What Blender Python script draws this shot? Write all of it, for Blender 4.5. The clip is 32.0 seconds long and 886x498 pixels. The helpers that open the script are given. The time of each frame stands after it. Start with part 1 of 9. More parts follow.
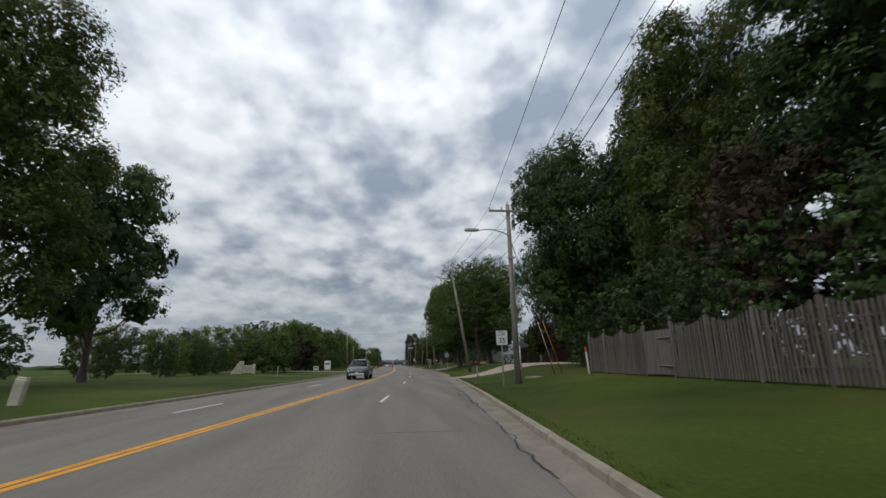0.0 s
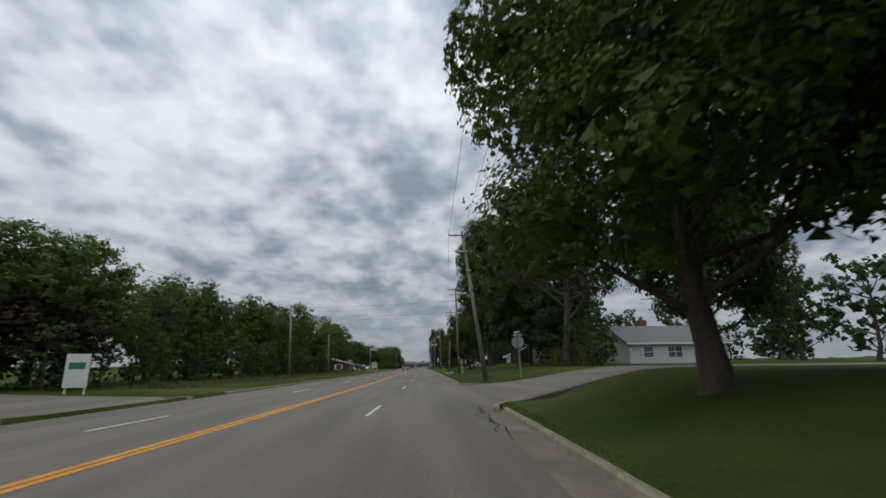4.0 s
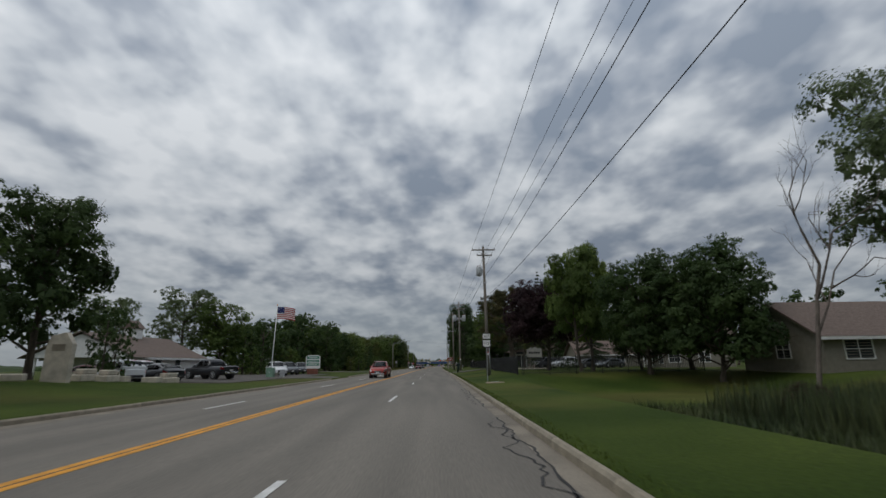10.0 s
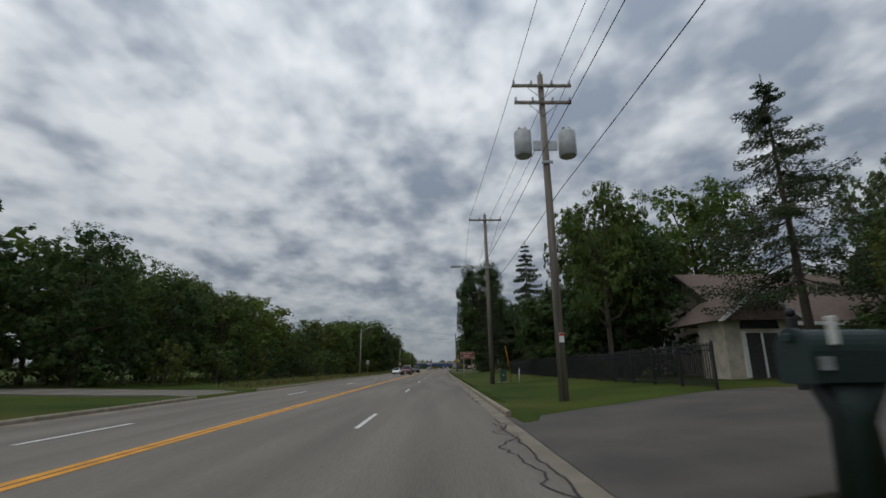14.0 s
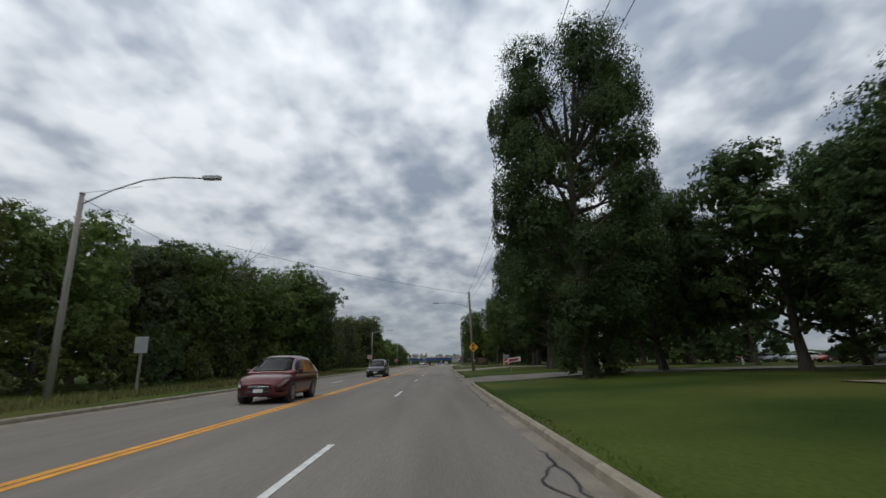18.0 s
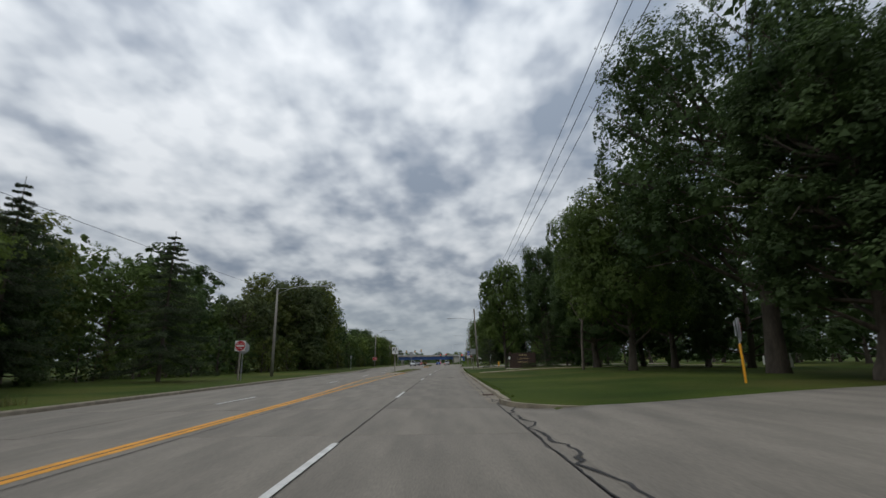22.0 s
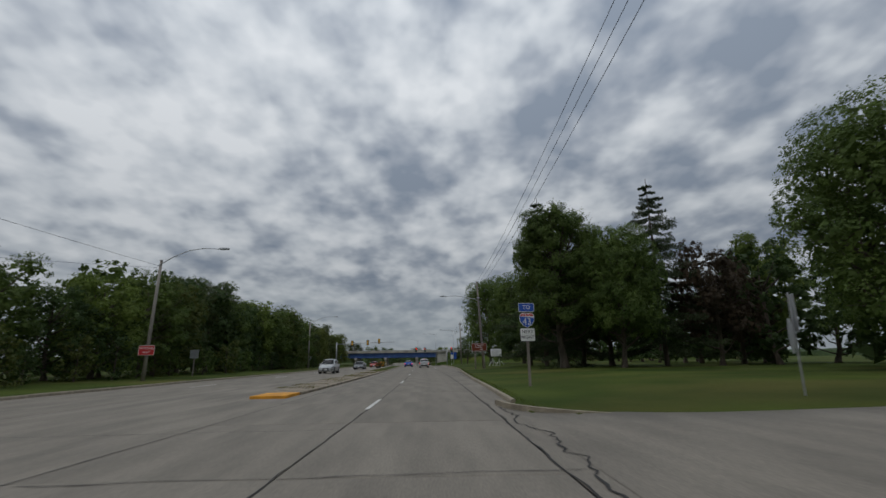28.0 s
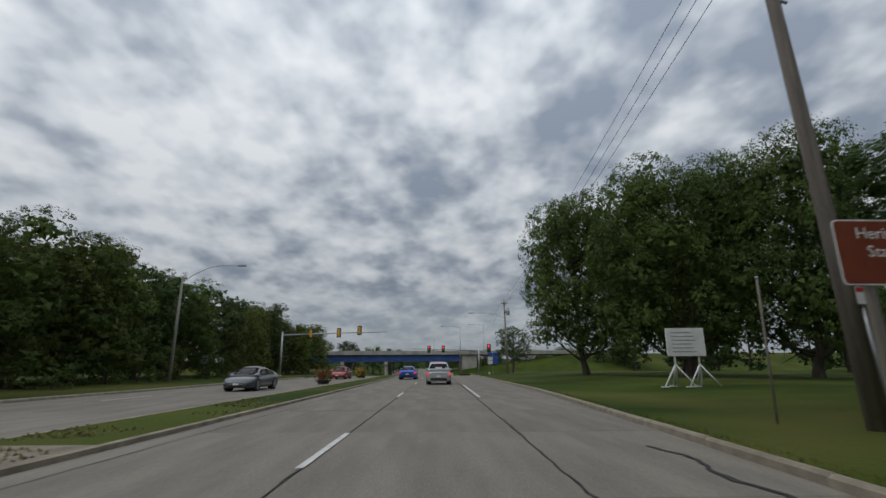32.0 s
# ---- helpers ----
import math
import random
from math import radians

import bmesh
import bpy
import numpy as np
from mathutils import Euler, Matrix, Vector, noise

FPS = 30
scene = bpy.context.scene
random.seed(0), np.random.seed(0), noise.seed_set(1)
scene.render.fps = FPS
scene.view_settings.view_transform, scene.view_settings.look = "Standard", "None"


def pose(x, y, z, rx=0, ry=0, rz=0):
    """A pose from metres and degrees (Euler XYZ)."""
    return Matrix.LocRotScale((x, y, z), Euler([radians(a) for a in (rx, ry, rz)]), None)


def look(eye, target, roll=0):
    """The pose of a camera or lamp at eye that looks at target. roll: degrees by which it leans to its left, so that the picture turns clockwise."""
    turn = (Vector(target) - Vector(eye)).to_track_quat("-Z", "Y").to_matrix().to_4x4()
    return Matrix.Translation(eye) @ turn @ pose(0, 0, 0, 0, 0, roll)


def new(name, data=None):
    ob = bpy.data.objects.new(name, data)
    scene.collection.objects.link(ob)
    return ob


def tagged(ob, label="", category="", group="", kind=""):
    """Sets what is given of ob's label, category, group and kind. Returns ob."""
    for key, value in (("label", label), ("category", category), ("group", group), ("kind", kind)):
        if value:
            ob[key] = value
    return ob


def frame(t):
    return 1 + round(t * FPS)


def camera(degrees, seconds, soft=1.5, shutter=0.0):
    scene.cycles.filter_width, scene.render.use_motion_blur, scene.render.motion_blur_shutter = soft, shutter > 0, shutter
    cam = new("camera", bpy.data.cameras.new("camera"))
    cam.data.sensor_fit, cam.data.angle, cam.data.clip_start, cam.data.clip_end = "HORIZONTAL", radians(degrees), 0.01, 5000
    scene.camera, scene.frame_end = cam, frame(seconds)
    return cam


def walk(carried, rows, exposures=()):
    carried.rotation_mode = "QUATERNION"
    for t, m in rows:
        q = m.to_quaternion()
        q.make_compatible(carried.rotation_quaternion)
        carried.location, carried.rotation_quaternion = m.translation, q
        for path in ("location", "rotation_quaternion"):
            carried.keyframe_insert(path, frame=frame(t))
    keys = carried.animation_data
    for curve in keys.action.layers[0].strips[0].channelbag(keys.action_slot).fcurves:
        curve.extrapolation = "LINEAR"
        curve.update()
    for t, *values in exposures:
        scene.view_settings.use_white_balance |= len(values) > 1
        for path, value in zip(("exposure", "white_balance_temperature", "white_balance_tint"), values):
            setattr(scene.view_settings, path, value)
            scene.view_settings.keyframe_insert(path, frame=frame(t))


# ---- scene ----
# the plan is drawn in units of PLAN metres
PLAN = 0.91
cam = camera(86.77, 32.0, 1.5, 0.15)
# t, x, y, yaw, pitch, roll
ROWS = [
    (0.0, 0.00, -0.00, -6.73, 13.71, 0.90),
    (0.5, 0.91, 8.89, -6.25, 13.75, 0.89),
    (1.0, 1.78, 17.77, -5.84, 13.84, 0.90),
    (1.5, 2.61, 26.63, -5.46, 13.92, 0.88),
    (2.0, 3.38, 35.54, -5.06, 14.01, 0.84),
    (2.5, 4.07, 44.51, -4.62, 14.08, 0.72),
    (3.0, 4.71, 53.65, -4.19, 14.09, 0.72),
    (3.5, 5.28, 62.97, -3.74, 14.05, 0.72),
    (4.0, 5.78, 72.43, -3.30, 14.01, 0.74),
    (4.5, 6.23, 82.01, -2.88, 13.96, 0.80),
    (5.0, 6.62, 91.65, -2.49, 13.90, 0.91),
    (5.5, 6.95, 101.34, -2.13, 13.77, 1.02),
    (6.0, 7.22, 111.04, -1.80, 13.55, 1.01),
    (6.5, 7.46, 120.68, -1.51, 13.36, 0.98),
    (7.0, 7.63, 130.35, -1.24, 13.22, 0.93),
    (7.5, 7.79, 139.93, -1.13, 13.17, 0.89),
    (8.0, 7.96, 149.39, -1.20, 13.13, 0.96),
    (8.5, 8.14, 158.84, -1.25, 13.05, 1.04),
    (9.0, 8.33, 168.08, -1.30, 13.04, 0.91),
    (9.5, 8.50, 177.26, -1.30, 13.23, 0.79),
    (10.0, 8.65, 186.46, -1.26, 13.87, 0.80),
    (10.5, 8.78, 195.75, -1.24, 14.13, 0.78),
    (11.0, 8.90, 205.16, -1.24, 14.17, 0.81),
    (11.5, 9.01, 214.63, -1.21, 14.18, 0.70),
    (12.0, 9.12, 224.14, -1.16, 14.23, 0.52),
    (12.5, 9.21, 233.63, -1.11, 14.23, 0.44),
    (13.0, 9.30, 243.13, -1.08, 14.28, 0.42),
    (13.5, 9.38, 252.70, -0.99, 14.17, 0.46),
    (14.0, 9.45, 262.30, -0.88, 14.15, 0.49),
    (14.5, 9.53, 271.90, -0.83, 14.02, 0.58),
    (15.0, 9.58, 281.40, -0.77, 13.98, 0.65),
    (15.5, 9.63, 290.82, -0.74, 14.02, 0.71),
    (16.0, 9.69, 300.15, -0.75, 14.09, 0.78),
    (16.5, 9.76, 309.42, -0.81, 14.13, 0.87),
    (17.0, 9.86, 318.64, -0.95, 14.06, 0.97),
    (17.5, 9.97, 327.85, -1.11, 13.78, 1.04),
    (18.0, 10.09, 336.97, -1.27, 13.57, 0.99),
    (18.5, 10.24, 346.06, -1.38, 13.34, 0.84),
    (19.0, 10.39, 355.02, -1.38, 13.42, 0.77),
    (19.5, 10.54, 363.88, -1.32, 13.45, 0.70),
    (20.0, 10.69, 372.63, -1.22, 13.47, 0.65),
    (20.5, 10.84, 381.31, -1.17, 13.63, 0.65),
    (21.0, 10.98, 390.05, -1.15, 13.78, 0.66),
    (21.5, 11.11, 398.83, -1.22, 13.75, 0.65),
    (22.0, 11.27, 407.67, -1.39, 13.52, 0.71),
    (22.5, 11.48, 416.53, -1.64, 13.42, 0.79),
    (23.0, 11.71, 425.38, -1.88, 13.22, 0.78),
    (23.5, 11.97, 434.26, -2.12, 13.09, 0.72),
    (24.0, 12.27, 443.17, -2.35, 13.14, 0.63),
    (24.5, 12.59, 452.12, -2.54, 13.28, 0.55),
    (25.0, 12.98, 461.03, -2.79, 13.21, 0.53),
    (25.5, 13.39, 469.95, -3.04, 13.05, 0.56),
    (26.0, 13.84, 478.91, -3.30, 13.01, 0.65),
    (26.5, 14.31, 487.86, -3.52, 13.03, 0.75),
    (27.0, 14.80, 496.71, -3.66, 13.08, 0.86),
    (27.5, 15.29, 505.40, -3.67, 13.18, 0.93),
    (28.0, 15.75, 513.88, -3.50, 13.37, 0.86),
    (28.5, 16.14, 522.06, -3.18, 13.40, 0.88),
    (29.0, 16.48, 530.17, -2.81, 13.57, 0.98),
    (29.5, 16.78, 537.99, -2.42, 13.76, 0.97),
    (30.0, 17.01, 545.58, -2.05, 13.86, 0.91),
    (30.5, 17.18, 552.93, -1.72, 14.01, 0.78),
    (31.0, 17.30, 560.09, -1.42, 14.15, 0.63),
    (31.5, 17.40, 567.09, -1.22, 14.19, 0.46),
    (32.0, 17.49, 573.97, -1.14, 14.09, 0.29),
]
# seconds and stops
EXPOSURES = [(0, 0.2), (1, 0.15), (2, -0.12), (3, 0.0), (6, 0.06), (8, 0.12), (9, -0.14), (11, -0.25), (13, -0.18), (17, -0.04), (19, 0.2), (20, 0.22), (22, 0.05), (25, -0.03), (28, -0.27), (30, -0.14), (32, -0.12)]
walk(cam, [(t, pose(x * PLAN, y * PLAN, 1.4 * PLAN, 90 + p, r, w)) for t, x, y, w, p, r in ROWS], EXPOSURES)

# ---- sky and sun ----
world = bpy.data.worlds.new("cloudy_sky")
scene.world = world
world.use_nodes = True
wn, wl = world.node_tree.nodes, world.node_tree.links
wn.clear()
SUN_EL, SUN_AZ = radians(52), radians(-60)


def wnode(kind, **props):
    n = wn.new(kind)
    for key, value in props.items():
        n.inputs[key].default_value = value
    return n


def wmath(op, a, b=None, clamp=False):
    n = wn.new("ShaderNodeMath")
    n.operation, n.use_clamp = op, clamp
    for i, v in enumerate((a, b)):
        if v is None:
            continue
        if isinstance(v, (int, float)):
            n.inputs[i].default_value = v
        else:
            wl.new(v, n.inputs[i])
    return n.outputs[0]


sky = wn.new("ShaderNodeTexSky")
sky.sky_type, sky.sun_disc, sky.sun_elevation, sky.sun_rotation = "NISHITA", False, SUN_EL, SUN_AZ
coord = wn.new("ShaderNodeTexCoord")
sep = wn.new("ShaderNodeSeparateXYZ")
wl.new(coord.outputs["Generated"], sep.inputs[0])
# a broken cloud deck on a flat layer overhead, drawn out along the wind
up = wmath("ADD", wmath("MAXIMUM", sep.outputs[2], 0.0), 0.3)
comb = wn.new("ShaderNodeCombineXYZ")
wl.new(wmath("DIVIDE", sep.outputs[0], up), comb.inputs[0])
wl.new(wmath("MULTIPLY", wmath("DIVIDE", sep.outputs[1], up), 0.85), comb.inputs[1])
big = wnode("ShaderNodeTexNoise", Scale=2.0, Detail=1.0, Roughness=0.45, Distortion=0.2)
mid = wnode("ShaderNodeTexNoise", Scale=6.0, Detail=2.0, Roughness=0.45, Distortion=0.1)
puff = wnode("ShaderNodeTexNoise", Scale=14.0, Detail=2.5, Roughness=0.5, Distortion=0.1)
shift = wn.new("ShaderNodeVectorMath")
shift.operation = "ADD"
shift.inputs[1].default_value = (5.3, 2.2, 0.4)
wl.new(comb.outputs[0], shift.inputs[0])
for n in (big, mid, puff):
    wl.new(shift.outputs[0], n.inputs["Vector"])


def toward(az, el, tight):
    """A soft round weight about a heading and a height, both in degrees."""
    d = wn.new("ShaderNodeVectorMath")
    d.operation = "DOT_PRODUCT"
    d.inputs[1].default_value = (math.sin(radians(az)) * math.cos(radians(el)), math.cos(radians(az)) * math.cos(radians(el)), math.sin(radians(el)))
    wl.new(coord.outputs["Generated"], d.inputs[0])
    return wmath("POWER", wmath("MAXIMUM", d.outputs["Value"], 0.0), tight)


mixed = wmath("ADD", wmath("MULTIPLY", big.outputs[0], 0.27), wmath("ADD", wmath("MULTIPLY", mid.outputs[0], 0.49), wmath("MULTIPLY", puff.outputs[0], 0.24)))
# where the deck is thin and where it is thick
for az, el, tight, amount in ((-4, 32, 60, 0.025), (-38, 30, 9, 0.055), (42, 28, 14, -0.06), (13, 33, 130, -0.03)):
    mixed = wmath("ADD", mixed, wmath("MULTIPLY", toward(az, el, tight), amount))
ramp = wn.new("ShaderNodeValToRGB")
wl.new(mixed, ramp.inputs[0])
stops = [(0.37, (0.265, 0.315, 0.39)), (0.45, (0.4, 0.445, 0.51)), (0.52, (0.585, 0.63, 0.68)), (0.62, (0.78, 0.815, 0.85))]
ramp.color_ramp.elements[0].position, ramp.color_ramp.elements[1].position = stops[0][0], stops[3][0]
ramp.color_ramp.elements[0].color, ramp.color_ramp.elements[1].color = (*stops[0][1], 1), (*stops[3][1], 1)
for p, c in stops[1:3]:
    ramp.color_ramp.elements.new(p).color = (*c, 1)
mixc = wn.new("ShaderNodeMixRGB")
mixc.inputs[0].default_value = 0.93
scaled = wn.new("ShaderNodeMixRGB")
scaled.blend_type = "MULTIPLY"
scaled.inputs[0].default_value = 1
scaled.inputs[2].default_value = (0.08, 0.08, 0.08, 1)
wl.new(sky.outputs[0], scaled.inputs[1])
wl.new(scaled.outputs[0], mixc.inputs[1])
haze = wn.new("ShaderNodeMixRGB")
haze.inputs[2].default_value = (0.5, 0.575, 0.64, 1)
wl.new(wmath("MULTIPLY", wmath("SUBTRACT", 1.0, wmath("MULTIPLY", sep.outputs[2], 6.0), True), 0.85), haze.inputs[0])
wl.new(ramp.outputs[0], haze.inputs[1])
zenith = wn.new("ShaderNodeMixRGB")
zenith.blend_type = "MULTIPLY"
zenith.inputs[0].default_value = 1
lift = wmath("ADD", 0.66, wmath("MULTIPLY", wmath("MINIMUM", wmath("MAXIMUM", sep.outputs[2], 0.0), 0.75), 1.35))
grey = wn.new("ShaderNodeCombineXYZ")
for i in range(3):
    wl.new(lift, grey.inputs[i])
wl.new(haze.outputs[0], zenith.inputs[1])
wl.new(grey.outputs[0], zenith.inputs[2])
wl.new(zenith.outputs[0], mixc.inputs[2])
bg = wn.new("ShaderNodeBackground")
bg.inputs[1].default_value = 0.84
wl.new(mixc.outputs[0], bg.inputs[0])
wl.new(bg.outputs[0], wn.new("ShaderNodeOutputWorld").inputs[0])

sun_data = bpy.data.lights.new("sun", "SUN")
sun_data.energy, sun_data.angle, sun_data.color = 0.6, radians(25), (1.0, 0.96, 0.9)
sun_lamp = new("sun", sun_data)
sun_lamp.matrix_world = look((-40 * math.sin(-SUN_AZ), 300, 80), (0, 330, 0))

# ---- materials ----
MATS = {}


def mat(name, color, rough=0.8, metal=0.0, vary=0.25, scale=3.0, fine=40.0, bump=0.3, second=None, spec=0.5, per_object=0.0, stretch=None, seed=0.0, island=0.0, trans=0.0):
    """A surface: base colour, broad stains and fine grain, with a small relief."""
    m = bpy.data.materials.new(name)
    m.use_nodes = True
    nt = m.node_tree
    nodes, links = nt.nodes, nt.links
    bsdf = nodes["Principled BSDF"]
    bsdf.inputs["Roughness"].default_value = rough
    bsdf.inputs["Metallic"].default_value = metal
    bsdf.inputs["Specular IOR Level"].default_value = spec
    tc = nodes.new("ShaderNodeTexCoord")
    mp = nodes.new("ShaderNodeMapping")
    mp.inputs["Location"].default_value = (seed, seed * 0.7, seed * 1.3)
    if stretch:
        mp.inputs["Scale"].default_value = stretch
    links.new(tc.outputs["Object"], mp.inputs[0])
    n1 = nodes.new("ShaderNodeTexNoise")
    n1.inputs["Scale"].default_value, n1.inputs["Detail"].default_value = scale, 4
    n2 = nodes.new("ShaderNodeTexNoise")
    n2.inputs["Scale"].default_value, n2.inputs["Detail"].default_value = fine, 3
    links.new(mp.outputs[0], n1.inputs["Vector"])
    links.new(mp.outputs[0], n2.inputs["Vector"])
    dark = tuple(c * (1 - vary) for c in color)
    light = tuple(min(1, c * (1 + vary)) for c in color) if second is None else second
    r1 = nodes.new("ShaderNodeValToRGB")
    r1.color_ramp.elements[0].position, r1.color_ramp.elements[1].position = 0.33, 0.67
    r1.color_ramp.elements[0].color, r1.color_ramp.elements[1].color = (*dark, 1), (*light, 1)
    links.new(n1.outputs[0], r1.inputs[0])
    mx = nodes.new("ShaderNodeMixRGB")
    mx.blend_type = "OVERLAY"
    mx.inputs[0].default_value = min(1.0, vary * 1.6)
    links.new(r1.outputs[0], mx.inputs[1])
    links.new(n2.outputs[0], mx.inputs[2])
    out = mx.outputs[0]
    for amount, source in ((per_object, "ShaderNodeObjectInfo"), (island, "ShaderNodeNewGeometry")):
        if amount:
            info = nodes.new(source)
            rnd = info.outputs["Random" if source == "ShaderNodeObjectInfo" else "Random Per Island"]
            mr = nodes.new("ShaderNodeMapRange")
            mr.inputs[3].default_value, mr.inputs[4].default_value = 1 - amount, 1 + amount
            links.new(rnd, mr.inputs[0])
            hs = nodes.new("ShaderNodeHueSaturation")
            links.new(mr.outputs[0], hs.inputs["Value"])
            links.new(out, hs.inputs["Color"])
            out = hs.outputs[0]
    links.new(out, bsdf.inputs["Base Color"])
    if bump:
        bp = nodes.new("ShaderNodeBump")
        bp.inputs["Strength"].default_value, bp.inputs["Distance"].default_value = bump, 0.02
        links.new(n2.outputs[0], bp.inputs["Height"])
        links.new(bp.outputs[0], bsdf.inputs["Normal"])
    if trans:
        tr = nodes.new("ShaderNodeBsdfTranslucent")
        links.new(out, tr.inputs[0])
        ms = nodes.new("ShaderNodeMixShader")
        ms.inputs[0].default_value = trans
        links.new(bsdf.outputs[0], ms.inputs[1])
        links.new(tr.outputs[0], ms.inputs[2])
        links.new(ms.outputs[0], nodes["Material Output"].inputs[0])
    MATS[name] = m
    return m


def glow(name, color, strength):
    m = mat(name, color, 0.3, vary=0.0, bump=0)
    b = m.node_tree.nodes["Principled BSDF"]
    b.inputs["Emission Color"].default_value, b.inputs["Emission Strength"].default_value = (*color, 1), strength
    return m


def clear_glass(name, tint, rough=0.03):
    m = mat(name, tint, rough, vary=0.05, bump=0, spec=0.6)
    return m


ASPHALT = mat("asphalt", (0.16, 0.142, 0.117), 0.85, vary=0.2, scale=0.9, fine=40, bump=0.35, stretch=(1, 0.07, 1))
DARK_ASPHALT = mat("dark_asphalt", (0.078, 0.068, 0.058), 0.85, vary=0.25, scale=0.6, fine=50, bump=0.35)
CONCRETE = mat("road_concrete", (0.192, 0.17, 0.139), 0.85, vary=0.22, scale=1.3, fine=45, bump=0.3, per_object=0.06, stretch=(1, 0.15, 1))
KERB = mat("kerb_concrete", (0.265, 0.228, 0.168), 0.85, vary=0.3, scale=1.6, fine=38, bump=0.5, per_object=0.1)
GUTTER = mat("gutter_concrete", (0.2, 0.17, 0.13), 0.85, vary=0.25, scale=0.9, fine=30, bump=0.4)
DRIVE = mat("drive_concrete", (0.32, 0.255, 0.187), 0.85, vary=0.15, scale=0.8, fine=40, bump=0.3)
TAR = mat("tar", (0.03, 0.028, 0.027), 0.85, vary=0.3, fine=60)
JOINT = mat("joint_filler", (0.06, 0.056, 0.052), 0.9, vary=0.3)
YELLOW = mat("yellow_paint", (0.64, 0.28, 0.016), 0.7, vary=0.2, scale=2, fine=25, bump=0.3)
WHITE_LINE = mat("white_paint_line", (0.62, 0.61, 0.58), 0.7, vary=0.18, scale=3, fine=30)
GRASS = mat("lawn", (0.037, 0.069, 0.009), 0.95, vary=0.38, scale=0.13, fine=13, bump=0.9, second=(0.066, 0.09, 0.015), spec=0.1)
def dry_patches(m, color, scale, lo, hi, amount):
    """Worn yellowish patches over a surface's own colour."""
    nodes, links = m.node_tree.nodes, m.node_tree.links
    bsdf = nodes["Principled BSDF"]
    source = bsdf.inputs["Base Color"].links[0].from_socket
    tc = nodes.new("ShaderNodeTexCoord")
    n = nodes.new("ShaderNodeTexNoise")
    n.inputs["Scale"].default_value, n.inputs["Detail"].default_value = scale, 5
    links.new(tc.outputs["Object"], n.inputs["Vector"])
    r = nodes.new("ShaderNodeMapRange")
    r.inputs[1].default_value, r.inputs[2].default_value, r.inputs[4].default_value = lo, hi, amount
    links.new(n.outputs[0], r.inputs[0])
    mx = nodes.new("ShaderNodeMixRGB")
    mx.inputs[2].default_value = (*color, 1)
    links.new(r.outputs[0], mx.inputs[0])
    links.new(source, mx.inputs[1])
    links.new(mx.outputs[0], bsdf.inputs["Base Color"])


dry_patches(GRASS, (0.115, 0.1, 0.03), 0.09, 0.48, 0.68, 0.6)
GRASS_BLADE = mat("grass_blades", (0.075, 0.1, 0.02), 0.9, vary=0.3, island=0.35, bump=0, trans=0.25, spec=0.1)
WEED = mat("dry_weeds", (0.16, 0.15, 0.06), 0.95, vary=0.3, island=0.4, bump=0, trans=0.2, spec=0.1)
SAND = mat("sandy_concrete", (0.24, 0.2, 0.15), 0.95, vary=0.35, scale=1.3, fine=25, bump=0.8)
DIRT = mat("dirt", (0.13, 0.105, 0.08), 0.95, vary=0.3, scale=2, fine=30, bump=0.8)
BARK = mat("bark", (0.085, 0.068, 0.052), 0.95, vary=0.35, scale=4, fine=25, bump=0.9, stretch=(1, 1, 0.25))
BARK_WHITE = mat("birch_bark", (0.62, 0.6, 0.56), 0.8, vary=0.25, scale=6, fine=20, bump=0.4, stretch=(1, 1, 2.5))
TWIG = mat("bare_twigs", (0.14, 0.115, 0.095), 0.95, vary=0.3)
LEAF = {}
for key, c1, c2 in (("green", (0.08, 0.13, 0.03), (0.13, 0.185, 0.042)), ("dark", (0.05, 0.09, 0.028), (0.08, 0.125, 0.036)), ("light", (0.125, 0.185, 0.036), (0.18, 0.24, 0.05)),
                    ("purple", (0.042, 0.022, 0.026), (0.062, 0.03, 0.033)), ("grey", (0.1, 0.14, 0.06), (0.14, 0.18, 0.08)), ("needle", (0.036, 0.056, 0.026), (0.064, 0.086, 0.036)),
                    ("pine", (0.07, 0.085, 0.036), (0.13, 0.11, 0.045)), ("olive", (0.1, 0.135, 0.03), (0.15, 0.17, 0.042)), ("wood", (0.065, 0.095, 0.035), (0.1, 0.12, 0.04)), ("brown", (0.05, 0.038, 0.026), (0.085, 0.06, 0.035))):
    LEAF[key] = mat(key + "_leaves", c1, 0.7, vary=0.25, scale=0.5, fine=6, bump=0, second=c2, spec=0.3, island=0.22, per_object=0.12, trans=0.38)
POLE_WOOD = mat("weathered_pole_wood", (0.23, 0.2, 0.17), 0.9, vary=0.3, scale=2, fine=30, bump=0.6, stretch=(3, 3, 0.15), per_object=0.2)
FENCE_WOOD = mat("grey_fence_wood", (0.13, 0.108, 0.095), 0.9, vary=0.3, scale=3, fine=30, bump=0.5, stretch=(4, 4, 0.3), per_object=0.25)
GREY_POLE = mat("pale_weathered_pole", (0.26, 0.24, 0.21), 0.9, vary=0.2, scale=2, fine=30, bump=0.5, stretch=(3, 3, 0.15))
STEEL = mat("galvanised_steel", (0.42, 0.43, 0.44), 0.45, 0.7, vary=0.15, fine=30)
GREY_PAINT = mat("grey_enamel", (0.42, 0.44, 0.45), 0.5, vary=0.15, fine=20)
BLACK_IRON = mat("black_iron", (0.014, 0.014, 0.015), 0.5, vary=0.2)
CABLE = mat("cable", (0.02, 0.02, 0.022), 0.7, vary=0.1, bump=0)
BLACK_RUBBER = mat("black_rubber", (0.02, 0.02, 0.02), 0.8, vary=0.2)
BLACK_PLASTIC = mat("black_plastic", (0.025, 0.025, 0.027), 0.45, vary=0.2)
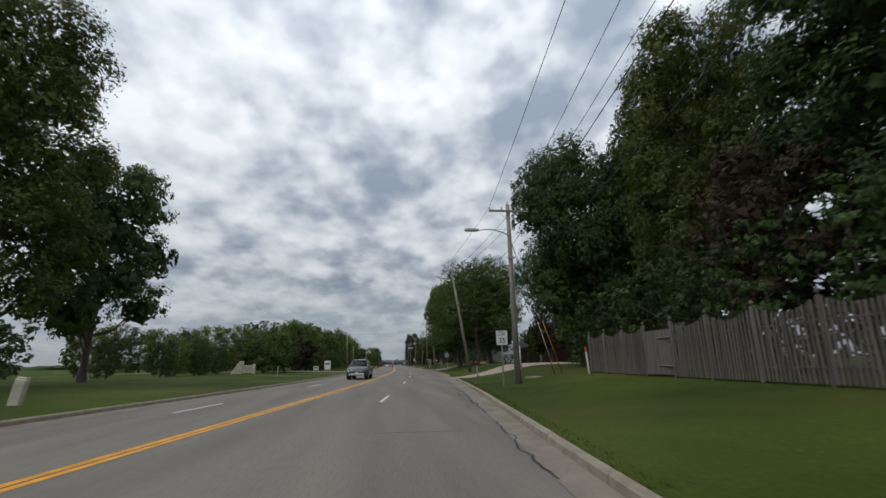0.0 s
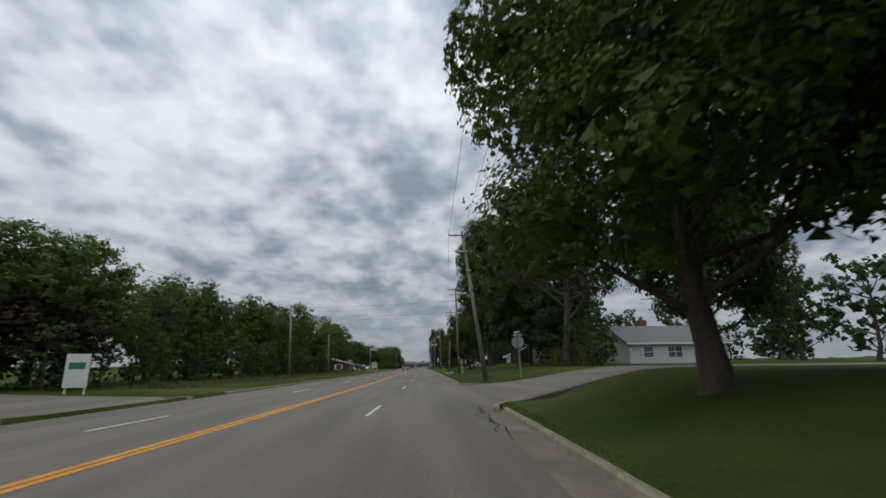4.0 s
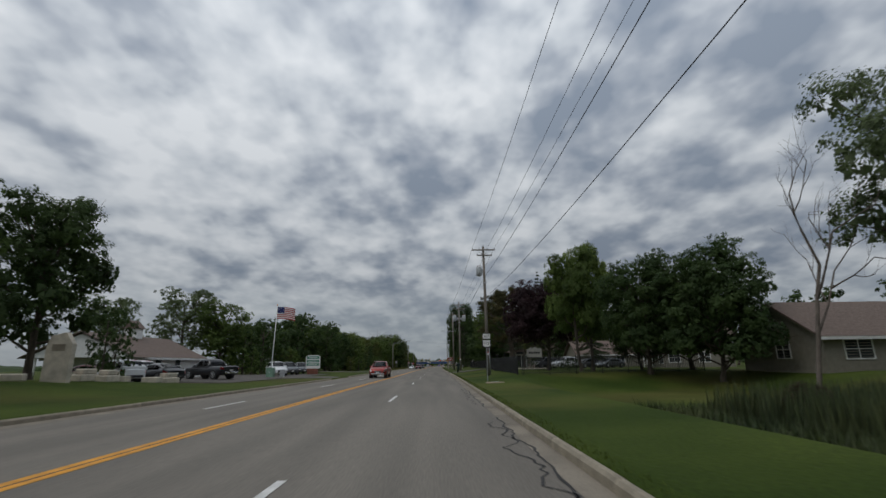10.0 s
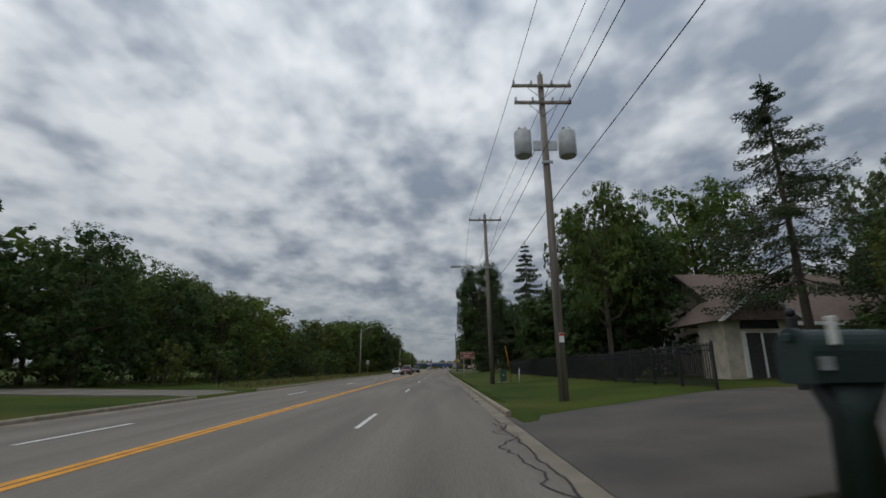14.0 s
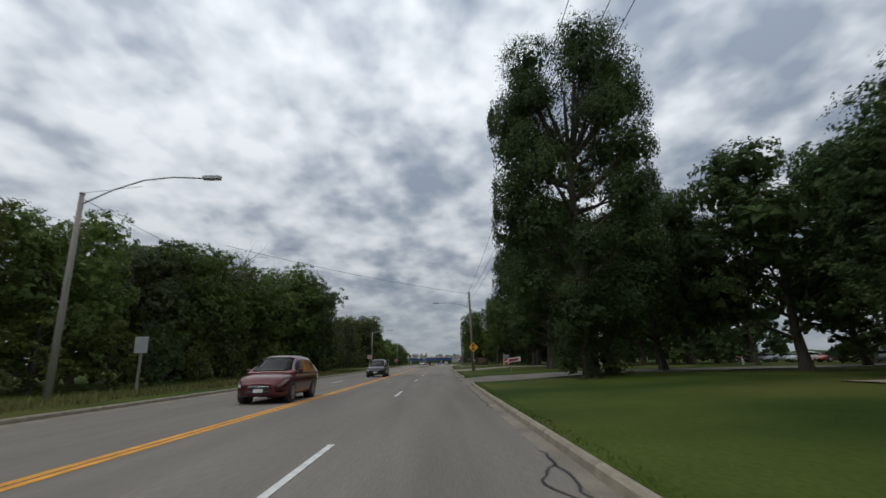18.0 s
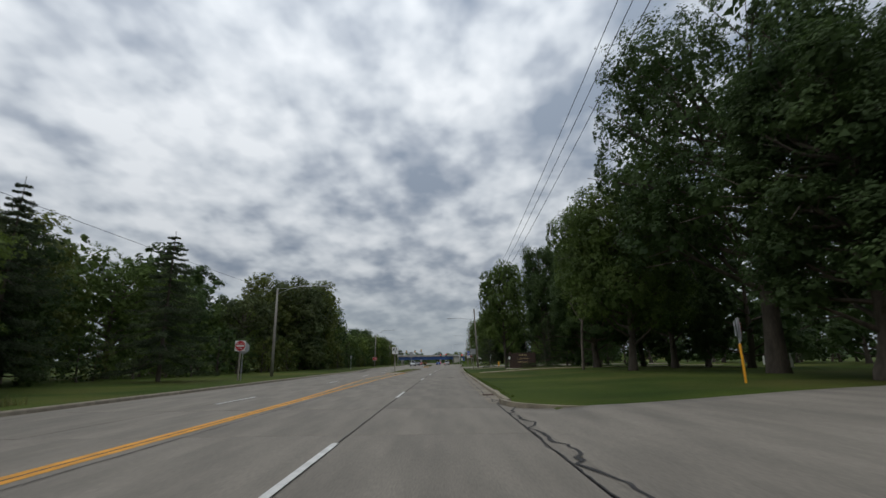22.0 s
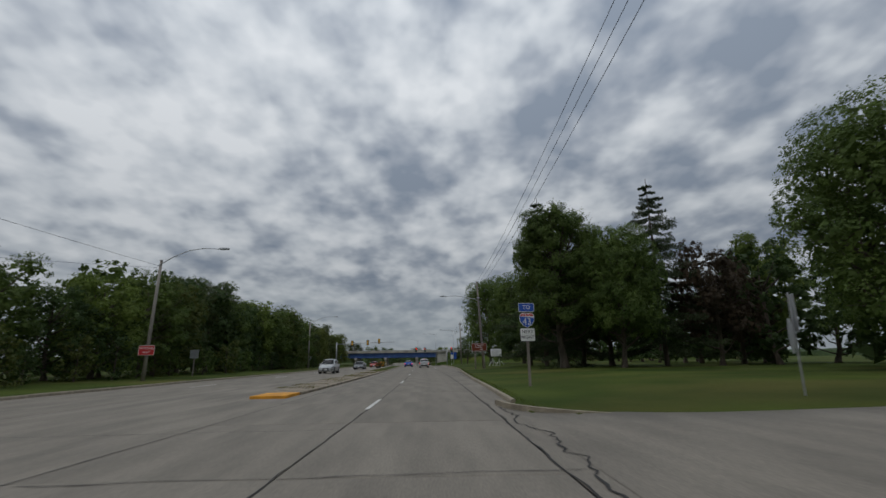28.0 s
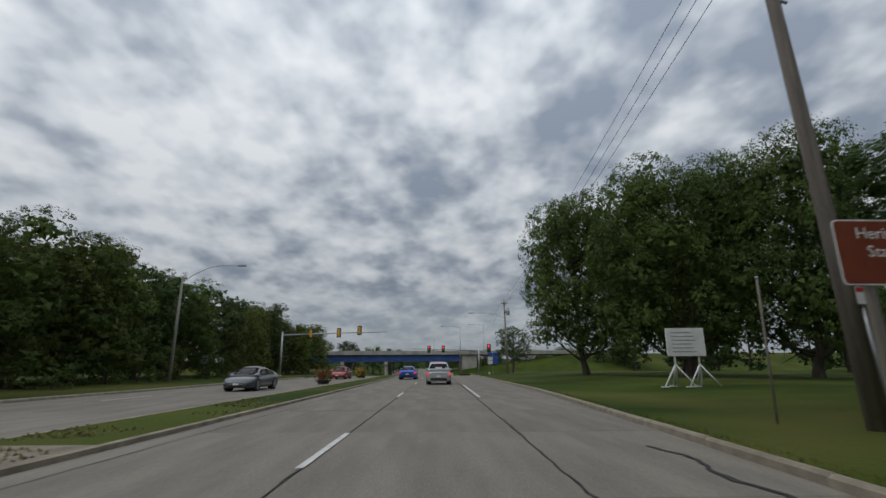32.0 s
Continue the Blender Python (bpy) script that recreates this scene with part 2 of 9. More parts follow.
SIGN_WHITE = mat("sign_white", (0.72, 0.72, 0.7), 0.45, vary=0.07)
SIGN_BLACK = mat("sign_black", (0.02, 0.02, 0.02), 0.5, vary=0.05, bump=0)
SIGN_BROWN = mat("sign_brown", (0.2, 0.05, 0.025), 0.45, vary=0.1)
SIGN_RED = mat("sign_red", (0.5, 0.03, 0.035), 0.45, vary=0.1)
SIGN_BLUE = mat("sign_blue", (0.02, 0.09, 0.42), 0.45, vary=0.08)
SIGN_GREEN = mat("sign_green", (0.02, 0.2, 0.11), 0.45, vary=0.1)
SIGN_YELLOW = mat("sign_yellow", (0.85, 0.38, 0.01), 0.45, vary=0.06)
SIGN_BACK = mat("sign_back_aluminium", (0.4, 0.41, 0.42), 0.5, 0.5, vary=0.1)
BRICK_DARK = mat("dark_brown_brick", (0.14, 0.066, 0.05), 0.85, vary=0.25, scale=5, fine=30, bump=0.5)
BRICK_RED = mat("red_brick", (0.2, 0.075, 0.05), 0.85, vary=0.25, scale=5, fine=30, bump=0.5)
SIDING_WHITE = mat("white_siding", (0.62, 0.62, 0.6), 0.6, vary=0.08)
SIDING_TAN = mat("tan_siding", (0.27, 0.245, 0.2), 0.7, vary=0.1)
SIDING_GREY = mat("grey_siding", (0.28, 0.275, 0.235), 0.7, vary=0.1)
TRIM_WHITE = mat("white_trim", (0.74, 0.74, 0.72), 0.5, vary=0.06)
ROOF_DARK = mat("dark_shingles", (0.05, 0.047, 0.046), 0.9, vary=0.3, scale=6, fine=25, bump=0.6)
ROOF_BROWN = mat("brown_shingles", (0.15, 0.11, 0.09), 0.9, vary=0.25, scale=6, fine=25, bump=0.6)
ROOF_GREY = mat("grey_shingles", (0.17, 0.17, 0.17), 0.9, vary=0.25, scale=6, fine=25, bump=0.6)
PANE = clear_glass("window_glass", (0.03, 0.035, 0.04))
CAR_GLASS = clear_glass("car_glass", (0.02, 0.024, 0.028))
BLUE_STEEL = mat("blue_girder_paint", (0.06, 0.13, 0.36), 0.6, vary=0.15, scale=0.5, fine=10)
BRIDGE_CONC = mat("bridge_concrete", (0.36, 0.34, 0.3), 0.85, vary=0.2, scale=0.6, fine=15)
STONE = mat("pale_stone", (0.48, 0.43, 0.35), 0.85, vary=0.2, scale=2, fine=25, bump=0.6)
HYDRANT = mat("hydrant_yellow", (0.75, 0.3, 0.01), 0.5, vary=0.1)
CHROME = mat("chrome", (0.7, 0.7, 0.72), 0.15, 1.0, vary=0.03, bump=0)
LAMP_RED = glow("red_lamp", (0.9, 0.03, 0.02), 2.5)
TAIL_RED = glow("brake_lamp", (0.8, 0.03, 0.02), 0.8)
HEAD_LAMP = mat("head_lamp_lens", (0.7, 0.72, 0.75), 0.1, vary=0.05, bump=0)
AMBER_OFF = mat("amber_lens", (0.35, 0.16, 0.02), 0.3, vary=0.05, bump=0)
GREEN_OFF = mat("green_lens", (0.02, 0.14, 0.06), 0.3, vary=0.05, bump=0)
SIGNAL_YELLOW = mat("signal_housing_yellow", (0.65, 0.36, 0.03), 0.5, vary=0.1)


# ---- building blocks ----
def mesh_of(name, bm, material=None):
    me = bpy.data.meshes.new(name)
    bm.to_mesh(me)
    bm.free()
    if material:
        me.materials.append(material)
    return me


def part(name, bm, material, parent, label=""):
    ob = new(name, mesh_of(name, bm, material) if isinstance(bm, bmesh.types.BMesh) else bm)
    ob.parent = parent
    return tagged(ob, label)


def thing(name, m, label, category, group="", kind=""):
    """An Empty at a thing's base, under which its parts go."""
    ob = new(name)
    ob.empty_display_size = 0.2
    ob.matrix_basis = m
    return tagged(ob, label, category, group, kind)


def box(bm, x0, x1, y0, y1, z0, z1, bevel=0.0, m=None):
    vs = [bm.verts.new(p) for p in ((x0, y0, z0), (x1, y0, z0), (x1, y1, z0), (x0, y1, z0), (x0, y0, z1), (x1, y0, z1), (x1, y1, z1), (x0, y1, z1))]
    fs = [bm.faces.new([vs[i] for i in q]) for q in ((3, 2, 1, 0), (4, 5, 6, 7), (0, 1, 5, 4), (1, 2, 6, 5), (2, 3, 7, 6), (3, 0, 4, 7))]
    if bevel:
        es = list({e for f in fs for e in f.edges})
        r = bmesh.ops.bevel(bm, geom=es, offset=bevel, segments=1, affect="EDGES")
        vs = list({v for f in r["faces"] for v in f.verts} | {v for v in vs if v.is_valid})
    if m is not None:
        bmesh.ops.transform(bm, matrix=m, verts=[v for v in vs if v.is_valid])
    return bm


def boxm(*a, **k):
    return box(bmesh.new(), *a, **k)


def tube(bm, points, radii, sides=8, cap=True):
    """A tapered tube along points."""
    rings = []
    n = len(points)
    for i, p in enumerate(points):
        p = Vector(p)
        d = (Vector(points[min(i + 1, n - 1)]) - Vector(points[max(i - 1, 0)])).normalized()
        a = d.cross(Vector((0, 0, 1)) if abs(d.z) < 0.9 else Vector((1, 0, 0))).normalized()
        b = d.cross(a)
        r = radii[i] if isinstance(radii, (list, tuple)) else radii
        rings.append([bm.verts.new(p + (a * math.cos(6.28319 * j / sides) + b * math.sin(6.28319 * j / sides)) * r) for j in range(sides)])
    for i in range(n - 1):
        for j in range(sides):
            f = bm.faces.new((rings[i][j], rings[i][(j + 1) % sides], rings[i + 1][(j + 1) % sides], rings[i + 1][j]))
            f.smooth = True
    if cap:
        bm.faces.new(rings[0][::-1])
        bm.faces.new(rings[-1])
    return bm


def tubem(points, radii, sides=8):
    return tube(bmesh.new(), points, radii, sides)


def prism(bm, outline, axis, d0, d1, m=None):
    """An outline in two coordinates drawn out along the third axis, from d0 to d1."""
    def at(u, v, d):
        return {"x": (d, u, v), "y": (u, d, v), "z": (u, v, d)}[axis]
    lo, hi = [bm.verts.new(at(u, v, d0)) for u, v in outline], [bm.verts.new(at(u, v, d1)) for u, v in outline]
    n = len(outline)
    for i in range(n):
        bm.faces.new((lo[i], lo[(i + 1) % n], hi[(i + 1) % n], hi[i]))
    bm.faces.new(lo[::-1])
    bm.faces.new(hi)
    bmesh.ops.recalc_face_normals(bm, faces=bm.faces)
    if m is not None:
        bmesh.ops.transform(bm, matrix=m, verts=lo + hi)
    return bm


def prismm(*a):
    return prism(bmesh.new(), *a)


def words(name, text, size, material, parent, m, depth=0.004, align="CENTER"):
    cu = bpy.data.curves.new(name, "FONT")
    cu.body, cu.size, cu.extrude, cu.align_x, cu.align_y = text, size, depth, align, "CENTER"
    cu.resolution_u = 3
    tmp = bpy.data.objects.new(name, cu)
    me = bpy.data.meshes.new_from_object(tmp)
    bpy.data.objects.remove(tmp)
    bpy.data.curves.remove(cu)
    me.materials.clear()
    me.materials.append(material)
    ob = new(name, me)
    ob.parent = parent
    ob.matrix_basis = m
    return ob


# ---- the line of the road ----
ROAD_Y = [-260, -60, 0, 37, 74, 111, 149, 187, 225, 263, 300, 338, 374, 410, 446, 481, 515, 546, 574, 620, 700, 900, 1600]
ROAD_X = [-34, -7.0, 0.0, 3.49, 5.86, 7.22, 7.96, 8.65, 9.12, 9.46, 9.69, 10.11, 10.71, 11.32, 12.37, 13.95, 15.8, 17.02, 17.49, 18.0, 18.6, 19.8, 24]
_fine = np.arange(-260, 1601, 1.0)
_lin = np.interp(_fine, ROAD_Y, ROAD_X)
_ker = np.hanning(61) / np.hanning(61).sum()
_smooth = np.convolve(np.pad(_lin, 30, mode="edge"), _ker, mode="valid")


def cx(y):
    return float(np.interp(y, _fine, _smooth))


def heading(y):
    """Degrees by which the road leans to the left of the y axis at y."""
    return math.degrees(-math.atan2(cx(y + 3) - cx(y - 3), 6))


def ease(a, b, v):
    t = min(1.0, max(0.0, (v - a) / (b - a)))
    return t * t * (3 - 2 * t)


def rise_right(y):
    return float(np.interp(y, [-50, 20, 45, 60, 92, 125, 153, 161, 172, 190, 222, 268, 300, 330, 700], [0.6, 0.8, 0.9, 1.15, 1.05, 1.1, 1.6, 0.6, 0.6, 0.6, 0.42, 0.42, 0.5, 0.35, 0.35]))


def rise_left(y):
    return float(np.interp(y, [-50, 100, 170, 190, 218, 226, 268, 280, 700], [0.2, 0.3, 0.2, 0.7, 0.7, 0.2, 0.15, 0.2, 0.2]))


def kerb_right(y):
    """How far the back of the kerb lies to the right of the driven line."""
    return float(np.interp(y, [5, 22, 40, 60, 90, 116, 135, 191, 229, 323, 360, 380, 448, 466, 520, 535, 551, 567, 582, 602],
                           [2.24, 2.4, 2.48, 2.48, 2.3, 2.12, 2.06, 2.1, 2.13, 2.09, 2.0, 2.1, 2.28, 2.16, 2.4, 2.84, 3.23, 4.0, 4.9, 5.9]))


def kerb_left(y):
    return float(np.interp(y, [0, 50, 70, 125, 150, 172, 200, 260, 330, 352, 385, 414, 445, 460, 480, 520, 540, 556, 580],
                           [-11.15, -11.05, -11.5, -11.9, -11.55, -11.15, -11.5, -11.5, -11.9, -11.6, -12.4, -12.8, -13.7, -14.3, -14.8, -18.2, -18.9, -19.1, -18.3]))


def ground_z(x, y):
    lat = x - cx(y)
    dip = road_dip(y)
    if dip < 0:
        side = max(lat - kerb_right(y), kerb_left(y) - lat)
        if side < 0:
            return dip - 0.06
        return dip * (1 - ease(1.0, 12.0, side)) + 0.14
    if lat > 0:
        k = kerb_right(y)
        if lat < k:
            return -0.06
        z = 0.14 + rise_right(y) * ease(k + 1.0, k + float(np.interp(y, [40, 58, 90, 105, 212, 225, 270, 290], [11, 7, 7, 11, 11, 6.5, 6.5, 11])), lat)
        dip = ease(168, 178, y) * (1 - ease(222, 232, y))
        z -= 1.3 * dip * ease(k + 3, k + 8, lat) * (1 - ease(k + 18, k + 27, lat))
        return z
    k = kerb_left(y)
    if lat > k:
        return -0.06
    return 0.14 + rise_left(y) * ease(2, 14, k - lat)


LANES_OUT = []


def lane_edges(st, d):
    """The two edges of a drive at the offset d, rounded off where it meets the road."""
    stations, r = st
    lat = [q[0] for q in stations]
    lo, hi = float(np.interp(d, lat, [q[1] for q in stations])), float(np.interp(d, lat, [q[2] for q in stations]))
    k = abs(d - lat[0]) if lat[-1] > lat[0] else abs(d - lat[-1])
    e = r - math.sqrt(max(0.0, r * r - (r - k) ** 2)) if k < r else 0.0
    return lo - e, hi + e


def in_lane(x, y, margin=0.25):
    d = x - cx(y)
    for st in LANES_OUT:
        lat = [q[0] for q in st[0]]
        if min(lat) - 0.6 < d < max(lat) - 0.3:
            lo, hi = lane_edges(st, min(max(d, min(lat)), max(lat)))
            if lo + margin < y < hi - margin:
                return True
    return False


def road_dip(y):
    """How far the road sinks towards the underpass."""
    return -3.6 * ease(652, 700, y) * (1 - ease(706, 780, y))


def on_road(lat, y, z=0.0, turn=0.0):
    return pose(cx(y) + lat, y, z, 0, 0, heading(y) + turn)


def strip(name, lat0, lat1, y0, y1, z_top, material, step=4.0, thick=0.0, parent=None):
    """A band along the road between two offsets (numbers or functions of y)."""
    f0 = lat0 if callable(lat0) else (lambda y: lat0)
    f1 = lat1 if callable(lat1) else (lambda y: lat1)
    ys = np.linspace(y0, y1, max(2, int((y1 - y0) / step) + 1))
    bm = bmesh.new()
    rows = []
    for y in ys:
        y = float(y)
        a, b, z = (cx(y) + f0(y), y), (cx(y) + f1(y), y), z_top + road_dip(y)
        ring = [(a[0], a[1], z), (b[0], b[1], z)]
        if thick:
            ring += [(b[0], b[1], z - thick), (a[0], a[1], z - thick)]
        rows.append([bm.verts.new(p) for p in ring])
    n = len(rows[0])
    for r, s in zip(rows, rows[1:]):
        for j in range(n if thick else n - 1):
            bm.faces.new((r[j], r[(j + 1) % n], s[(j + 1) % n], s[j]))
    if thick:
        bm.faces.new(rows[0])
        bm.faces.new(rows[-1][::-1])
    bmesh.ops.recalc_face_normals(bm, faces=bm.faces)
    if not thick:
        for f in bm.faces:
            if f.normal.z < 0:
                f.normal_flip()
    ob = new(name, mesh_of(name, bm, material))
    ob.parent = parent
    return ob

# ---- drives and side roads: offset, near edge, far edge; corner radius ----
PLAN_LANES = {
    "house_drive": ([(2.1, 41.8, 47.8), (5.8, 44.5, 51.3), (13.5, 49.0, 58.5), (17.5, 51.5, 63)], 0.9),
    "wide_drive": ([(2.1, 157.0, 164.4), (6, 158.8, 164.7), (12, 161.3, 165.6), (15.3, 161.8, 166.6)], 0.9),
    "gated_drive": ([(2.1, 267.2, 275.8), (8, 267.6, 278), (22, 276, 283)], 0.8),
    "park_drive": ([(2.1, 368.6, 378.8), (5.6, 368.4, 378.6), (11.5, 369.4, 376.6), (44, 377, 384)], 1.6),
    "park_exit": ([(2.1, 405.5, 421.0), (13, 412.5, 422.0), (40, 430, 438)], 3.2),
    "ramp_mouth": ([(2.1, 501.0, 525.5), (9.5, 501, 523), (20, 500, 519), (45, 498, 513)], 4.0),
    "side_street": ([(2.1, 92.0, 106.0), (60, 93, 104)], 4.5),
    "far_side_road": ([(-60, 90, 98.5), (-18.5, 88.3, 97.0), (-11.1, 86.0, 96.5)], 3.5),
    "office_drive": ([(-17.2, 239.5, 249.5), (-11.1, 241.6, 248.0)], 1.5),
    "wood_drive": ([(-30, 286, 292), (-11.1, 287.0, 292.5)], 1.2),
    "car_park": ([(-32, 226, 264), (-17, 226, 264)], 0.1),
    "sign_path": ([(2.1, 461.2, 464.2), (5, 462.0, 464.0), (10, 463.6, 465.4), (27, 471.2, 473.0), (40, 477.0, 478.8)], 0.4),
    "lawn_path": ([(3.4, 487.0, 488.6), (44, 507, 508.6)], 0.1),
    "park_path": ([(14, 352, 353.6), (70, 352, 353.6)], 0.1),
}
for key, (stations, r) in PLAN_LANES.items():
    for i in (0, -1):
        lat, lo, hi = stations[i]
        if lat in (2.1, -11.1):
            mid_y = (lo + hi) / 2
            stations[i] = (kerb_right(mid_y) - 0.2 if lat > 0 else kerb_left(mid_y) + 0.2, lo, hi)
LANES_OUT += [st for key, st in PLAN_LANES.items() if "path" not in key]


# ---- ground ----
def build_ground():
    right = [-0.1, 0.02, 0.45, 1.1, 1.8, 2.6, 3.6, 4.6, 5.6, 6.6, 7.6, 8.6, 10, 11.5, 13, 15, 17, 19, 22, 25, 28, 32, 38, 48, 70, 110, 200, 500, 1500]
    left = [-0.1, 0.02, 0.6, 1.4, 2.3, 3.3, 4.3, 5.3, 6.5, 8, 10, 12, 14.5, 17.5, 21, 26, 32, 40, 52, 70, 110, 200, 500, 1500]
    ys = [-900, -400, -150, -80] + list(np.arange(-60, 720, 2.0)) + [740, 780, 840, 950, 1150, 1500, 2300, 3500]
    bm = bmesh.new()
    rows = []
    for y in ys:
        y = float(y)
        row = []
        lats = [kerb_left(y) - v for v in reversed(left)] + [-5.0, 0.0] + [kerb_right(y) + v for v in right]
        for lat in lats:
            x = cx(min(max(y, -260), 1600)) + lat
            z = ground_z(x, y) if -200 < y < 900 else 0.1
            z += 0.14 * ease(26, 45, abs(lat)) * noise.noise((x * 0.08, y * 0.08, 0.0))
            if -200 < y < 900 and in_lane(x, y):
                z -= 0.2
            row.append(bm.verts.new((x, y, z)))
        rows.append(row)
    for r, s in zip(rows, rows[1:]):
        for j in range(len(r) - 1):
            f = bm.faces.new((r[j], r[j + 1], s[j + 1], s[j]))
            f.smooth = True
    return tagged(new("ground", mesh_of("ground", bm, GRASS)), "mown green grass verge and lawns beside the road", "ground", kind="structure")


ground = build_ground()

# ---- carriageway ----
ASPHALT_END = 396.0
road = strip("road", lambda y: kerb_left(y) + 0.1, lambda y: kerb_right(y) - 0.1, -200, ASPHALT_END, 0.0, ASPHALT, 4.0)
tagged(road, "worn grey asphalt four-lane road with cracks along the gutter", "road", kind="structure")
road_bed = strip("road_bed", lambda y: kerb_left(y) + 0.1, lambda y: kerb_right(y) - 0.1, ASPHALT_END, 900, -0.035, JOINT, 4.0)
tagged(road_bed, "concrete slab road with dark filled joints", "road", kind="structure")
far_road = strip("road_far", lambda y: kerb_left(y) + 0.1, lambda y: kerb_right(y) - 0.1, 640, 900, 0.0, CONCRETE, 8.0)
tagged(far_road, "grey concrete road running under the bridge", "road", kind="structure")

tagged(strip("road_edge", 1.735, lambda y: kerb_right(y) - 0.1, ASPHALT_END, 540, -0.002, CONCRETE, 4.0), "concrete strip between the lane and the kerb", "road", kind="structure")
tagged(strip("road_edge", lambda y: min(5.02, kerb_right(y) - 0.3) if y > 560 else 1.735, lambda y: kerb_right(y) - 0.1, 540, 640, -0.003, CONCRETE, 4.0), "concrete strip between the lane and the kerb", "road", kind="structure")
tagged(strip("road_edge", lambda y: -5.262 - 1.0 * ease(430, 470, y) - 5.6 * ease(470, 520, y), -5.262, 430, 640, -0.003, CONCRETE, 4.0), "concrete road between the two carriageways", "road", kind="structure")
tagged(strip("road_edge", lambda y: kerb_left(y) + 0.1, lambda y: -11.88 - 1.0 * ease(430, 470, y) - 5.6 * ease(470, 520, y), ASPHALT_END, 640, -0.004, CONCRETE, 4.0), "concrete strip between the far lane and the kerb", "road", kind="structure")
LANES = [(-1.95, 1.72), (-5.25, -1.95)]
LEFT_LANES = [(-8.55, -5.25), (-11.9, -8.55)]


def slab_mesh(w, d):
    bm = boxm(0.008, w - 0.008, 0.008, d - 0.008, -0.1, 0.0, 0.01)
    return mesh_of("concrete_slab", bm, CONCRETE)


SLAB = 5.4


def lay_slabs():
    ys = np.arange(ASPHALT_END, 638, SLAB)
    meshes = {}
    for a, b in LANES:
        meshes[a] = slab_mesh(b - a, SLAB)
    left = {a: slab_mesh(b - a, SLAB) for a, b in LEFT_LANES}
    turn = slab_mesh(3.3, SLAB)
    for i, y in enumerate(ys):
        y = float(y)
        m = pose(cx(y), y, 0.0, random.uniform(-0.04, 0.04), 0, heading(y + SLAB / 2))
        shift = -1.0 * ease(430, 470, y) - 5.6 * ease(470, 520, y)
        for k, (a, b) in enumerate(LANES):
            ob = new("concrete_slab", meshes[a])
            ob.parent = road_bed
            ob.matrix_basis = m @ pose(a, 0, random.uniform(-0.004, 0.004))
        for a, b in LEFT_LANES:
            ob = new("concrete_slab", left[a])
            ob.parent = road_bed
            ob.matrix_basis = m @ pose(a + shift, 0, random.uniform(-0.004, 0.004))
        if y > 540:
            ob = new("concrete_slab", turn)
            ob.parent = road_bed
            ob.matrix_basis = m @ pose(1.72, 0, random.uniform(-0.004, 0.004))


# ---- gutters and kerbs ----
SIDE_ROADS_R = [(87.5, 110.5), (402.3, 424.2), (497.0, 529.5)]
DRIVES_R = [(42.1, 50.9), (156.1, 165.3), (266.4, 276.6), (367.4, 379.2), (460.8, 464.6)]
SIDE_ROADS_L = [(79.5, 100.5)]
DRIVES_L = [(238.5, 248.5), (285.8, 293.7)]


def gaps(y0, y1, openings):
    y = y0
    for a, b in sorted(openings):
        if b < y0 or a > y1:
            continue
        if a > y:
            yield y, a
        y = b
    if y < y1:
        yield y, y1


for a, b in gaps(-100, 396, SIDE_ROADS_R):
    tagged(strip("gutter", 1.56, lambda y: kerb_right(y) - 0.17, a, b, 0.006, GUTTER, 4.0), "pale concrete gutter pan along the kerb", "gutter", kind="structure")
for a, b in gaps(-100, 396, SIDE_ROADS_L):
    tagged(strip("gutter", lambda y: kerb_left(y) + 0.17, lambda y: kerb_left(y) + 0.75, a, b, 0.006, GUTTER, 6.0), "pale concrete gutter pan along the kerb", "gutter", kind="structure")
tagged(strip("gutter", lambda y: kerb_right(y) - 0.72, lambda y: kerb_right(y) - 0.17, 424.2, 497, 0.008, GUTTER, 4.0), "pale concrete gutter pan along the kerb", "gutter", kind="structure")

kerb_r = tagged(new("kerb_right"), "weathered concrete kerb along the verge", "kerb", kind="structure")
kerb_l = tagged(new("kerb_left"), "weathered concrete kerb along the far verge", "kerb", kind="structure")
KERB_SECTION = [(-0.18, -0.1), (0.0, -0.1), (0.0, 0.13), (-0.03, 0.15), (-0.11, 0.15), (-0.155, 0.11)]


def kerb_mesh(length, low=False):
    out = [(u, v if v < 0.05 or not low else 0.035) for u, v in KERB_SECTION]
    return mesh_of("kerb_stone", prismm(out, "y", 0.006, length - 0.006), KERB)


KERB_R, KERB_LOW = kerb_mesh(3.0), kerb_mesh(3.0, True)


def lay_kerb(parent, y0, y1, side, openings):
    for a, b in gaps(y0, y1, openings):
        n = max(1, round((b - a) / 3.0))
        d = (b - a) / n
        for i in range(n):
            y = a + i * d
            off = kerb_right(y) if side > 0 else kerb_left(y)
            off2 = kerb_right(y + d) if side > 0 else kerb_left(y + d)
            turn = heading(y + d / 2) - math.degrees(math.atan2(off2 - off, d))
            ob = new("kerb_stone", KERB_R)
            ob.parent = parent
            ob.matrix_basis = pose(cx(y) + off, y, random.uniform(-0.008, 0.006), 0, 0, turn + random.uniform(-0.25, 0.25)) @ Matrix.Diagonal((side, d / 3.0, 1, 1))


